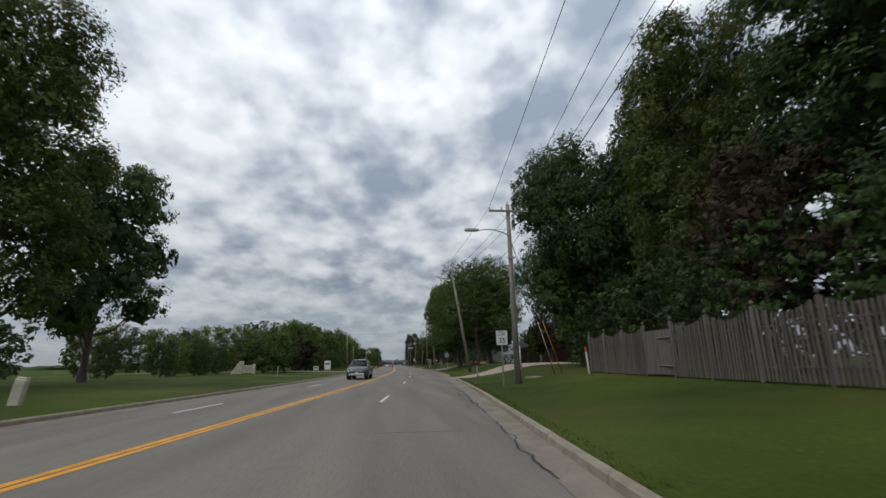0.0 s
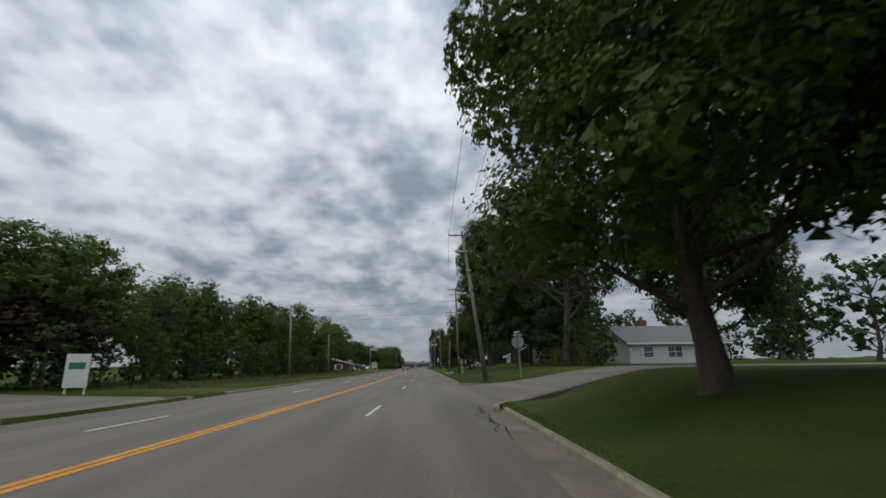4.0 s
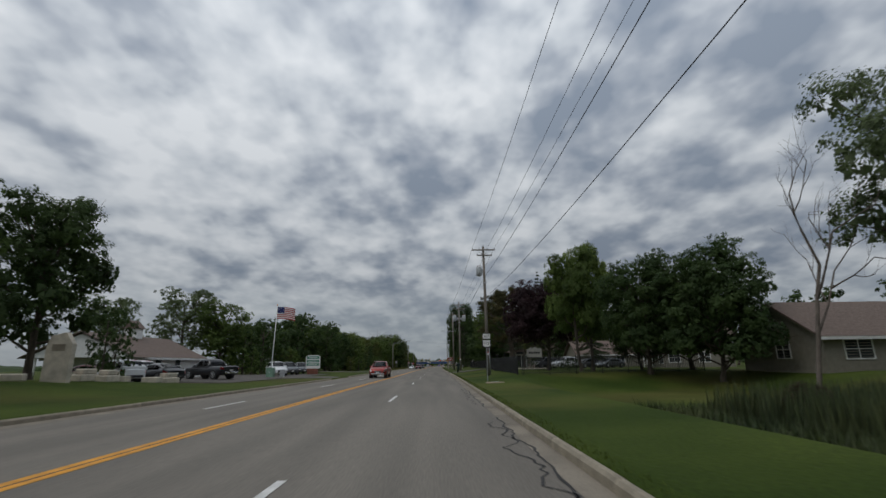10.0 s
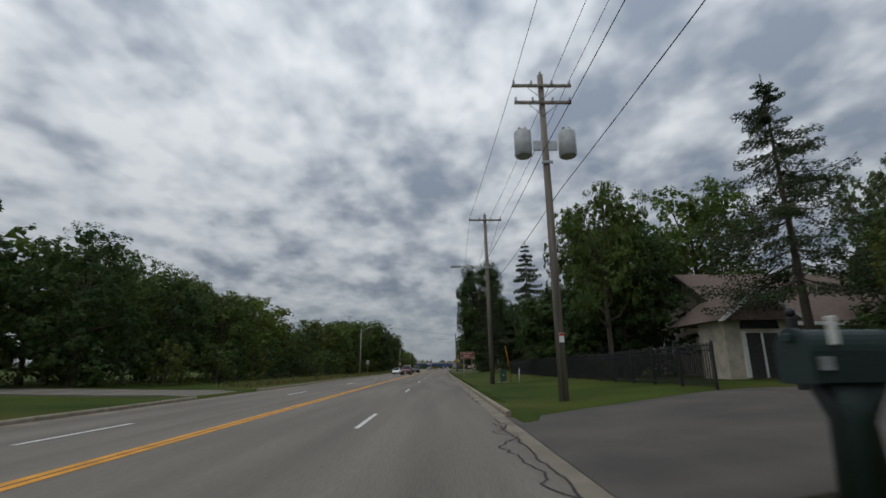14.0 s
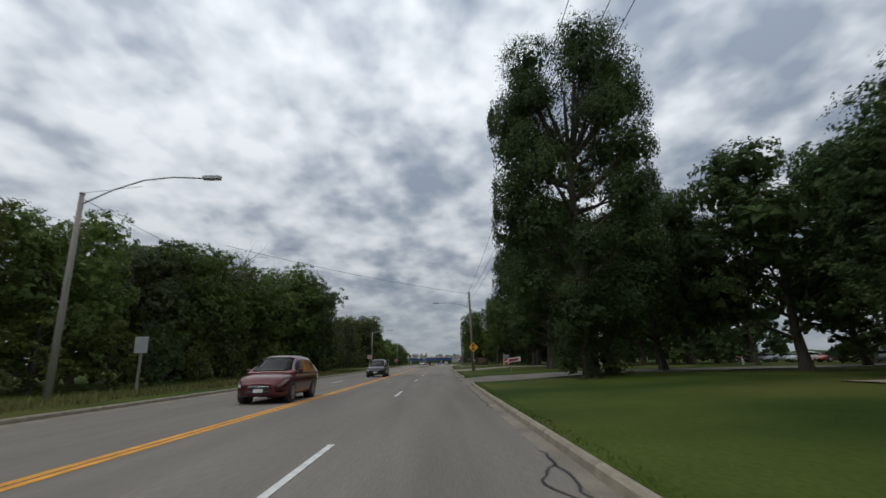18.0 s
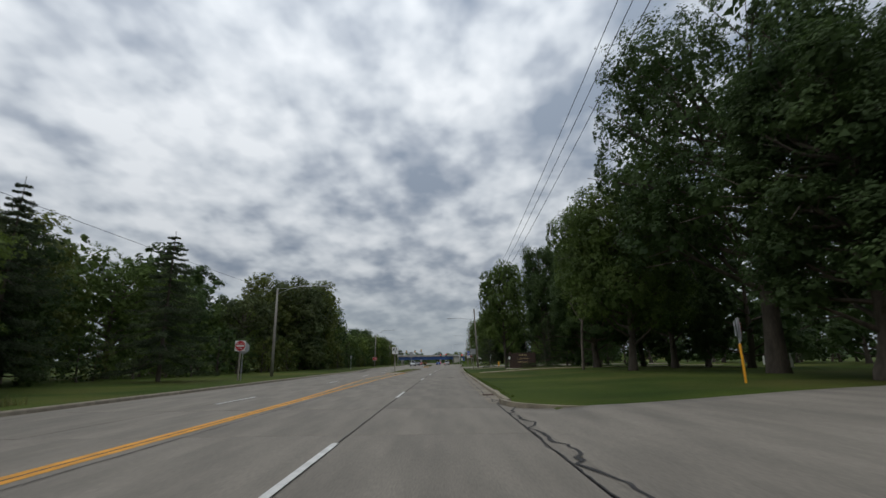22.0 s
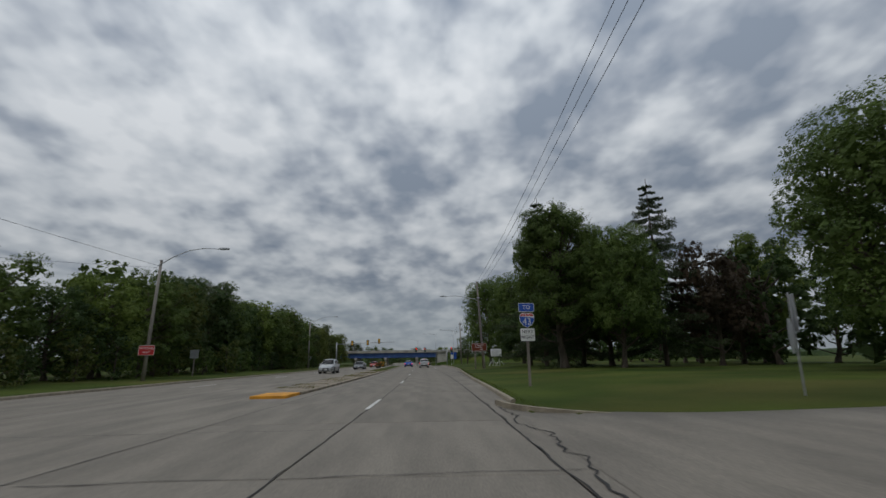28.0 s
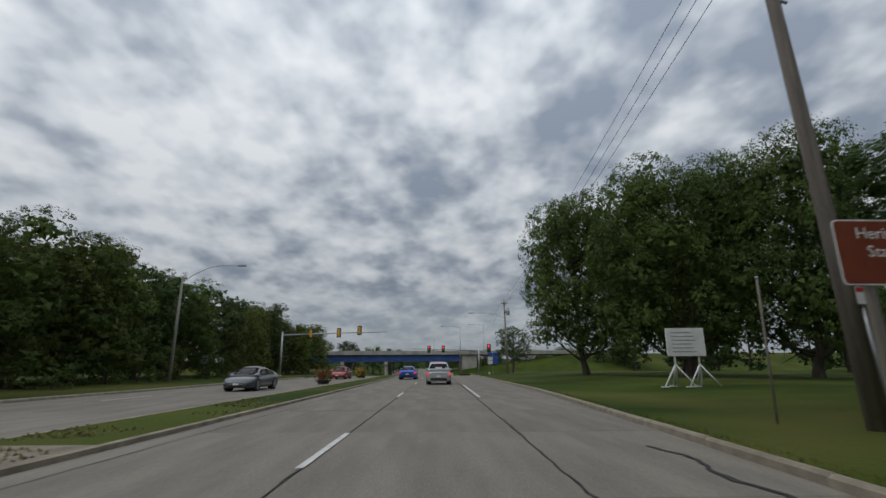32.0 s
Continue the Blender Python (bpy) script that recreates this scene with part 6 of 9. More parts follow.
# signal ahead diamond
s = sign_post(15.4, 398.7, V, 3.8, "yellow diamond traffic signal ahead sign")
dia = [(0, 0.67), (0.67, 0), (0, -0.67), (-0.67, 0)]
plate(s, dia, 3.05, SIGN_BLACK)
plate(s, [(u * 0.95, v * 0.95) for u, v in dia], 3.05, SIGN_YELLOW, "face", -0.074, False)
part("signal_symbol", boxm(-0.14, 0.14, -0.082, -0.075, 2.66, 3.44), SIGN_BLACK, s)
for dz, m_ in ((0.25, SIGN_RED), (0.0, SIGN_YELLOW), (-0.25, SIGN_GREEN)):
    part("signal_dot", tubem([(0, -0.083, 3.05 + dz), (0, -0.087, 3.05 + dz)], 0.1, 16), m_, s)


def do_not_enter(x, y, zc, label, extra=False, turn=0.0):
    s = sign_post(x, y, V, zc + 0.45, label, wood=True, turn=turn)
    plate(s, rounded(0.84, 0.84), zc, SIGN_WHITE)
    part("red_disc", tubem([(0, -0.075, zc), (0, -0.08, zc)], 0.39, 28), SIGN_RED, s)
    part("white_bar", boxm(-0.3, 0.3, -0.086, -0.081, zc - 0.065, zc + 0.065), SIGN_WHITE, s)
    face_text(s, "DO NOT", 0.13, zc + 0.17, SIGN_WHITE, 0, -0.083)
    face_text(s, "ENTER", 0.13, zc - 0.18, SIGN_WHITE, 0, -0.083)
    if extra:
        plate(s, rounded(0.9, 0.5), zc + 0.75, SIGN_BACK, "plate")
    return s


do_not_enter(21.2, 409.3, 1.2, "red and white do not enter sign on a short post", True)
do_not_enter(-4.2, 446.9, 2.7, "red and white do not enter sign on a post")
# stop sign back and street names
oct_ = [(0.5 * math.cos(radians(22.5 + 45 * i)), 0.5 * math.sin(radians(22.5 + 45 * i))) for i in range(8)]
plate(sign_post(-4.05, 447.1, V, 3.0, "back of an octagonal stop sign", turn=20), oct_, 2.55, SIGN_BACK)
s = sign_post(14.0, 109.6, V, 3.7, "grey back of a stop sign under green street name blades", name="stop_sign", wood=True, lean=-3)
plate(s, oct_, 3.0, SIGN_BACK, "plate", 0.06)
for z_, turn in ((3.55, 12), (3.78, -70)):
    b = part("street_name_blade", boxm(-0.45, 0.45, -0.01, 0.01, z_ - 0.1, z_ + 0.1), SIGN_GREEN, s, "green street name blade with white bars")
    b.matrix_basis = pose(0, 0, 0, 0, 0, turn)
    part("name_bar", boxm(-0.3, 0.3, -0.016, -0.011, z_ - 0.04, z_ + 0.04), SIGN_WHITE, b)
# red sign on a yellow post
s = sign_post(23.3, 426, V, 2.8, "narrow red sign turned edge-on above a yellow post", turn=62, lean=4)
part("yellow_sleeve", boxm(-0.05, 0.05, -0.04, 0.04, -0.2, 1.8, 0.01), SIGN_YELLOW, s)
plate(s, oct_, 2.35, SIGN_RED)
plate(s, rounded(0.5, 0.6), 2.4, SIGN_BACK, "plate", 0.08, False)
# keep right
s = sign_post(6.3, 473.6, 0.12, 3.3, "white sign with a curved black arrow on a wooden post", wood=True)
plate(s, rounded(0.76, 0.92), 2.85, SIGN_WHITE)
part("island_symbol", prismm([(-0.26, 0.3), (-0.06, 0.3), (-0.06, 0.0), (-0.16, -0.08), (-0.26, 0.0)], "y", -0.08, -0.075), SIGN_BLACK, s).matrix_basis = pose(0, 0, 2.85)
part("arrow_symbol", prismm([(0.0, -0.36), (0.1, -0.36), (0.1, -0.12), (0.24, 0.1), (0.24, 0.2), (0.32, 0.17), (0.2, 0.38), (0.06, 0.22), (0.15, 0.22), (0.15, 0.12), (0.0, -0.1)], "y", -0.08, -0.075), SIGN_BLACK, s).matrix_basis = pose(0, 0, 2.85)
# backs of signs
for x, y, z, w, h, wood in ((18.1, 486.0, 2.8, 0.86, 0.9, True), (-7.45, 566.4, 2.3, 0.9, 0.9, True), (7.2, 506.0, 2.7, 0.8, 0.95, False), (-5.6, 509.5, 2.4, 0.4, 0.6, False), (-4.4, 361.2, 2.35, 0.66, 0.8, True), (-8.8, 630, 2.2, 0.7, 0.9, False)):
    plate(sign_post(x, y, V, z + h / 2, "plain grey back of a road sign on a post", wood=wood), rounded(w, h), z, SIGN_BACK)
s = sign_post(25.9, 526.0, V, 2.9, "grey back of two signs on a leaning post", turn=57, lean=-3)
plate(s, rounded(0.85, 1.0), 2.35, SIGN_BACK)
plate(s, oct_, 1.75, SIGN_BACK, "plate", 0.07)
# wrong way
p = thing("wrong_way_sign", pose(-5.8, 554.22, V), "red wrong way sign on a lamp pole", "road sign")
plate(p, rounded(1.25, 0.78, 0.06), 2.4, SIGN_WHITE, "plate", -0.2)
plate(p, rounded(1.19, 0.72, 0.05), 2.4, SIGN_RED, "face", -0.206, False)
part("bracket", boxm(-0.1, 0.1, -0.19, -0.06, 2.3, 2.5), STEEL, p)
face_text(p, "WRONG", 0.27, 2.56, SIGN_WHITE, 0, -0.21)
face_text(p, "WAY", 0.27, 2.25, SIGN_WHITE, 0, -0.21)
# interstate
s = sign_post(21.27, 536.7, V, 3.9, "blue interstate route signs above a white plate", wood=True)
plate(s, rounded(0.78, 0.42), 3.72, SIGN_WHITE)
plate(s, rounded(0.74, 0.38), 3.72, SIGN_BLUE, "face", -0.074, False)
face_text(s, "TO", 0.28, 3.72, SIGN_WHITE)
sh = [(-0.2, 0.34), (0.0, 0.3), (0.2, 0.34), (0.33, 0.27), (0.38, 0.1), (0.34, -0.1), (0.2, -0.28), (0.0, -0.38), (-0.2, -0.28), (-0.34, -0.1), (-0.38, 0.1), (-0.33, 0.27)]
plate(s, sh, 3.12, SIGN_WHITE)
plate(s, [(u * 0.93, v * 0.93) for u, v in sh if v < 0.2] + [(-0.355, 0.16), ], 3.12, SIGN_BLUE, "face", -0.074, False)
plate(s, [(-0.33, 0.17), (0.33, 0.17), (0.3, 0.25), (0.2, 0.3), (0.0, 0.27), (-0.2, 0.3), (-0.3, 0.25)], 3.12, SIGN_RED, "red_band", -0.0745, False)
face_text(s, "43", 0.44, 3.02, SIGN_WHITE)
face_text(s, "INTERSTATE", 0.085, 3.345, SIGN_WHITE, 0, -0.08)
plate(s, rounded(0.74, 0.64), 2.4, SIGN_BLACK)
plate(s, rounded(0.7, 0.6), 2.4, SIGN_WHITE, "face", -0.074, False)
face_text(s, "NEXT", 0.22, 2.54, SIGN_BLACK)
face_text(s, "RIGHT", 0.22, 2.28, SIGN_BLACK)
# far blue signs by the ramp
s = sign_post(27.5, 655, V, 3.6, "blue and white route signs by the ramp")
for dx in (-0.45, 0.45):
    for z_, m_ in ((3.2, SIGN_BLUE), (2.5, SIGN_WHITE if dx < 0 else SIGN_BLUE), (1.9, SIGN_WHITE if dx < 0 else SIGN_BLUE)):
        plate(s, rounded(0.8, 0.55), z_, m_, x=dx)
# thin marker posts
for x, y, h, m_ in ((24.95, 584.6, 3.2, POLE_WOOD), (15.6, 298, 1.0, SIGN_WHITE), (24.2, 380.5, 1.5, SIGN_YELLOW), (-24.4, 60, 4.4, POLE_WOOD), (-25.2, 58.5, 4.2, POLE_WOOD), (-13, 60.5, 1.0, SIGN_WHITE)):
    ob = thing("marker_post", pose(x, y, ground_z(x, y), 0, 1.5, 0), "thin upright marker post in the grass", "post")
    part("post", tubem([(0, 0, -0.2), (0, 0, h)], 0.026, 8), m_, ob)
    part("cap", tubem([(0, 0, h), (0, 0, h + 0.05)], 0.034, 8), STEEL, ob)


# ---- traffic signals ----
def signal_head(ob, x, y, z, lit=None, yellow=True, back=False):
    """A three-lamp head. Seen from behind it shows its housing."""
    hd = part("signal_head", boxm(x - 0.18, x + 0.18, y - 0.12, y + 0.12, z - 0.55, z + 0.55, 0.03), SIGNAL_YELLOW if yellow else BLACK_PLASTIC, ob)
    part("backplate", boxm(x - 0.32, x + 0.32, y - (-0.13 if back else 0.13), y - (-0.14 if back else 0.14), z - 0.7, z + 0.7), BLACK_PLASTIC, hd)
    f = 1 if back else -1
    for i, m_ in enumerate((LAMP_RED if lit == "red" else SIGN_RED, AMBER_OFF, GREEN_OFF)):
        zz = z + 0.36 - 0.36 * i
        part("lens", tubem([(x, y + f * 0.12, zz), (x, y + f * 0.16, zz)], 0.14, 14), m_, hd)
        part("visor", tubem([(x, y + f * 0.12, zz + 0.03), (x, y + f * 0.3, zz + 0.03)], 0.165, 10), BLACK_PLASTIC, hd) if back else None
    return hd


def mast_signal(x, y, z0, h, reach, heads, label, back):
    ob = thing("traffic_signal", pose(x, y, z0), label, "traffic light")
    part("mast", taper(bmesh.new(), (0, 0, -0.2), (0, 0, h + 0.25), 0.17, 0.13), STEEL, ob, "grey steel mast")
    part("mast_arm", tubem([(0, 0, h - 0.2), (reach * 0.5, 0, h + 0.1), (reach, 0, h + 0.25)], [0.12, 0.09, 0.05], 10), STEEL, ob, "grey steel mast arm")
    for u, dz in heads:
        signal_head(ob, u, 0, h + 0.15 + dz, None if back else "red", back, back)
    part("base", tubem([(0, 0, -0.1), (0, 0, 0.25)], 0.3, 12), BRIDGE_CONC, ob)
    return ob


mast_signal(-5.2, 646, 0.1, 6.2, 15.8, ((4.2, -0.1), (8.4, 0.0), (11.5, 0.35)), "traffic signals seen from behind on a long steel mast arm", True)
mast_signal(26.8, 672, -0.6, 5.3, -13.5, ((-10.2, 0.0), (-7.3, 0.05)), "red traffic signals on a steel mast arm", False)
ob = thing("traffic_signal", pose(27.0, 656, 0.1), "red traffic signal on a short post", "traffic light")
part("post", tubem([(0, 0, -0.2), (0, 0, 4.0)], 0.07, 10), STEEL, ob)
signal_head(ob, 0, 0, 4.3, "red", False, False)
part("base", tubem([(0, 0, -0.1), (0, 0, 0.3)], 0.2, 12), STEEL, ob)

# ---- drives and side roads ----
lane("driveway", "house_drive", DRIVE, "pale concrete driveway to the brick house")
lane("driveway", "wide_drive", DRIVE, "wide pale concrete driveway with cracks")
lane("driveway", "gated_drive", DARK_ASPHALT, "dark asphalt drive to the gated house")
lane("driveway", "park_drive", ASPHALT, "smooth asphalt park drive across the lawn")
lane("side_road", "park_exit", CONCRETE, "concrete side road leaving the main road", 0.004, kerbs=("curved concrete kerb along the park exit", 40))
lane("path", "sign_path", DRIVE, "pale concrete footpath across the lawn", lift=0.05)
lane("path", "park_path", DRIVE, "pale concrete footpath through the park", lift=0.05)
lane("path", "lawn_path", DRIVE, "pale concrete footpath across the lawn", 0.16, lift=0.05)
lane("side_road", "ramp_mouth", CONCRETE, "wide concrete ramp mouth leaving the main road", 0.004, kerbs=("curved concrete kerb at the ramp mouth", 30))
lane("side_road", "side_street", ASPHALT, "asphalt side street between the lawns", 0.004, kerbs=("curved concrete kerb at the side street corner", 16))
lane("side_road", "far_side_road", ASPHALT, "asphalt side road between the hedges", 0.004, kerbs=("curved concrete kerb at the far side road", 12))
lane("driveway", "office_drive", DARK_ASPHALT, "asphalt drive into the car park")
lane("driveway", "wood_drive", ASPHALT, "asphalt drive leading into the wood")
lane("car_park", "car_park", DARK_ASPHALT, "asphalt car park beside the office", lift=0.03)
arc_kerb("yellow_kerb", [(cx(422) + v, 421.6 + 0.02 * v) for v in (9.5, 11, 13)], 0.22, 0.17, YELLOW, "yellow painted kerb along the side road")


def storm_drain(y, lat):
    ob = thing("storm_drain", on_road(lat, y, 0.0), "rusty iron storm drain in the gutter", "drain")
    part("frame", boxm(-0.35, 0.35, -0.5, 0.5, -0.02, 0.012), GUTTER, ob)
    bm = bmesh.new()
    for i in range(9):
        box(bm, -0.25, 0.25, -0.42 + i * 0.1, -0.36 + i * 0.1, -0.02, 0.02)
    part("grate", bm, mat("rusty_iron", (0.1, 0.066, 0.05), 0.8, 0.4, vary=0.4) if "rusty_iron" not in MATS else MATS["rusty_iron"], ob, "rusty iron grate")
    part("inlet_block", boxm(0.22, 0.44, -0.75, 0.75, 0.06, 0.17, 0.03), KERB, ob)


for y in (116.8, 168.5, 428.5, 380.6, 467.8):
    storm_drain(y, kerb_right(y) - 0.4)
ob = thing("manhole_cover", on_road(0.43, 450.3, 0.006), "round dark iron manhole cover in the concrete road", "manhole cover")
part("frame", tubem([(0, 0, -0.02), (0, 0, 0.004)], 0.42, 28), GUTTER, ob)
DARK_IRON = mat("dark_iron", (0.085, 0.08, 0.075), 0.7, 0.3, vary=0.3)
lid = part("lid", tubem([(0, 0, -0.02), (0, 0, 0.01)], 0.36, 28), DARK_IRON, ob)
for i in range(7):
    h = math.sqrt(0.33 ** 2 - (0.1 * (i - 3)) ** 2)
    part("lid_rib", boxm(-h, h, 0.1 * (i - 3) - 0.02, 0.1 * (i - 3) + 0.02, 0.008, 0.016), DARK_IRON, lid)


# ---- wooden picket fence ----
def picket_fence():
    ob = thing("picket_fence", pose(0, 0, 0), "tall weathered grey picket fence with scalloped tops and posts", "fence")
    pick = mesh_of("picket", prismm([(-0.045, 0), (0.045, 0), (0.045, 1), (0.0, 1.03), (-0.045, 1)], "x", -0.012, 0.012), FENCE_WOOD)
    post = mesh_of("fence_post", tube(boxm(-0.06, 0.06, -0.06, 0.06, -0.2, 2.25, 0.01), [(0, 0, 2.25), (0, 0, 2.31), (0, 0, 2.36), (0, 0, 2.44)], [0.035, 0.03, 0.075, 0.02], 8), FENCE_WOOD)
    span = 2.5
    for i in range(15):
        y0 = 28.0 - i * span
        x = cx(y0) + 9.75
        p = new("fence_post", post)
        p.parent = ob
        p.matrix_basis = pose(x, y0, ground_z(x, y0) - 0.02)
        y1 = y0 - span
        x0, x1 = cx(y0) + 9.75, cx(y1) + 9.75
        z0, z1 = ground_z(x0, y0), ground_z(x1, y1)
        for h in (0.45, 1.6):
            part("rail", tubem([(x0 + 0.05, y0, z0 + h), (x1 + 0.05, y1, z1 + h)], 0.04, 4), FENCE_WOOD, ob)
        if i == 3:
            part("board_panel", boxm(-0.02, 0.02, y1 + 0.1, y0 - 0.1, z0 + 0.1, z0 + 1.95, 0.0, Matrix.Translation((x0 - 0.05, 0, 0))), FENCE_WOOD, ob, "flat grey board panel")
            continue
        n = 15
        for j in range(n):
            u = (j + 0.7) / n
            y = y0 + (y1 - y0) * u
            x = x0 + (x1 - x0) * u
            p = new("picket", pick)
            p.parent = ob
            h = 2.12 - 0.28 * math.sin(u * math.pi) + random.uniform(-0.02, 0.02)
            p.matrix_basis = pose(x - 0.04, y, z0 + (z1 - z0) * u + 0.06, random.uniform(-1.2, 1.2), 0, heading(y)) @ Matrix.Diagonal((1, 1, h, 1))


picket_fence()


# ---- black iron fence ----
def iron_fence(points, h, label):
    """A run of pointed iron pickets between posts, along a line of (x, y) points."""
    ob = thing("iron_fence", pose(0, 0, 0), label, "fence")
    pm = mesh_of("fence_picket", prism(boxm(-0.018, 0.018, -0.018, 0.018, 0.06, h), [(-0.03, h), (0.0, h + 0.1), (0.03, h)], "y", -0.012, 0.012), BLACK_IRON)
    post = mesh_of("fence_post", tube(boxm(-0.04, 0.04, -0.04, 0.04, -0.1, h + 0.05, 0.006), [(0, 0, h + 0.05), (0, 0, h + 0.1), (0, 0, h + 0.17)], [0.05, 0.055, 0.01], 8), BLACK_IRON)
    i = 0
    for (xa, ya), (xb, yb) in zip(points, points[1:]):
        length = math.hypot(xb - xa, yb - ya)
        turn = math.degrees(math.atan2(yb - ya, xb - xa)) - 90
        for j in range(int(length / 0.165)):
            u = j * 0.165 / length
            x, y = xa + (xb - xa) * u, ya + (yb - ya) * u
            z = ground_z(x, y)
            if j % 15 == 0:
                p = new("fence_post", post)
                un = min(1.0, u + 15 * 0.165 / length)
                xn, yn = xa + (xb - xa) * un, ya + (yb - ya) * un
                for hz in (0.18, h - 0.2, h - 0.02):
                    part("rail", tubem([(x, y, z + hz), (xn, yn, ground_z(xn, yn) + hz)], 0.018, 4), BLACK_IRON, ob)
            else:
                p = new("fence_picket", pm)
            p.parent = ob
            p.matrix_basis = pose(x, y, z, 0, 0, turn)


def beside(lat, y):
    return cx(y) + lat, y


iron_fence([(34.0, 231.0), beside(7.1, 229.5), beside(7.6, 250), beside(8.3, 259), beside(8.2, 266.6)], 1.5, "black wrought iron fence with pointed pickets")
iron_fence([beside(9.9, 279.5), beside(9.9, 304), beside(9.9, 330)], 1.55, "black wrought iron fence along the verge")
ob = thing("gate_pillars", pose(0, 0, 0), "black iron gate posts with ball tops by the drive", "gate")
for y in (268.2, 277.5):
    x = cx(y) + 11.5
    part("pillar", tube(boxm(-0.12, 0.12, -0.12, 0.12, -0.1, 2.3, 0.02, Matrix.Translation((x, y, ground_z(x, y)))), [(x, y, ground_z(x, y) + 2.3), (x, y, ground_z(x, y) + 2.36), (x, y, ground_z(x, y) + 2.5), (x, y, ground_z(x, y) + 2.62)], [0.05, 0.13, 0.16, 0.04], 10), BLACK_IRON, ob)
bm = bmesh.new()
for y in np.arange(297, 322, 1.5):
    x = cx(float(y)) + 13.2
    box(bm, x - 0.01, x + 0.01, y, y + 1.52, ground_z(x, float(y)) + 0.05, ground_z(x, float(y)) + 2.2)
tagged(new("fence_screen", mesh_of("fence_screen", bm, mat("black_fabric", (0.012, 0.012, 0.014), 0.9, vary=0.3))), "black fabric screen on the back fence", "fence")


# ---- houses ----
def window(parent, face, u, z, w, h, trim=TRIM_WHITE, mullion=True, shutters=None):
    """face: a matrix whose x runs along the wall, y points into it and z up."""
    m = face @ Matrix.Translation((u, 0, z))
    fr = bmesh.new()
    loops = []
    for y_ in (-0.06, 0.02):
        for g in (0.09, 0.0):
            loops.append([fr.verts.new(m @ Vector(p)) for p in ((-w / 2 - g, y_, -g), (w / 2 + g, y_, -g), (w / 2 + g, y_, h + g), (-w / 2 - g, y_, h + g))])
    for a, b in ((0, 1), (1, 3), (3, 2), (2, 0)):
        for j in range(4):
            fr.faces.new((loops[a][j], loops[a][(j + 1) % 4], loops[b][(j + 1) % 4], loops[b][j]))
    bmesh.ops.recalc_face_normals(fr, faces=fr.faces)
    f = part("window", fr, trim, parent)
    if mullion:
        part("sash_bar", boxm(-w / 2, w / 2, -0.03, 0.015, h / 2 - 0.025, h / 2 + 0.025, 0, m), trim, f)
        if w > 1.2:
            part("sash_bar", boxm(-0.03, 0.03, -0.034, 0.015, 0, h, 0, m), trim, f)
    part("pane", boxm(-w / 2, w / 2, -0.02, -0.005, 0, h, 0, m), PANE, f)
    if shutters:
        for s in (-1, 1):
            part("shutter", boxm(s * (w / 2 + 0.1) - (0.4 if s < 0 else 0), s * (w / 2 + 0.1) + (0.4 if s > 0 else 0), -0.05, -0.01, -0.05, h + 0.05, 0, m), shutters, f)


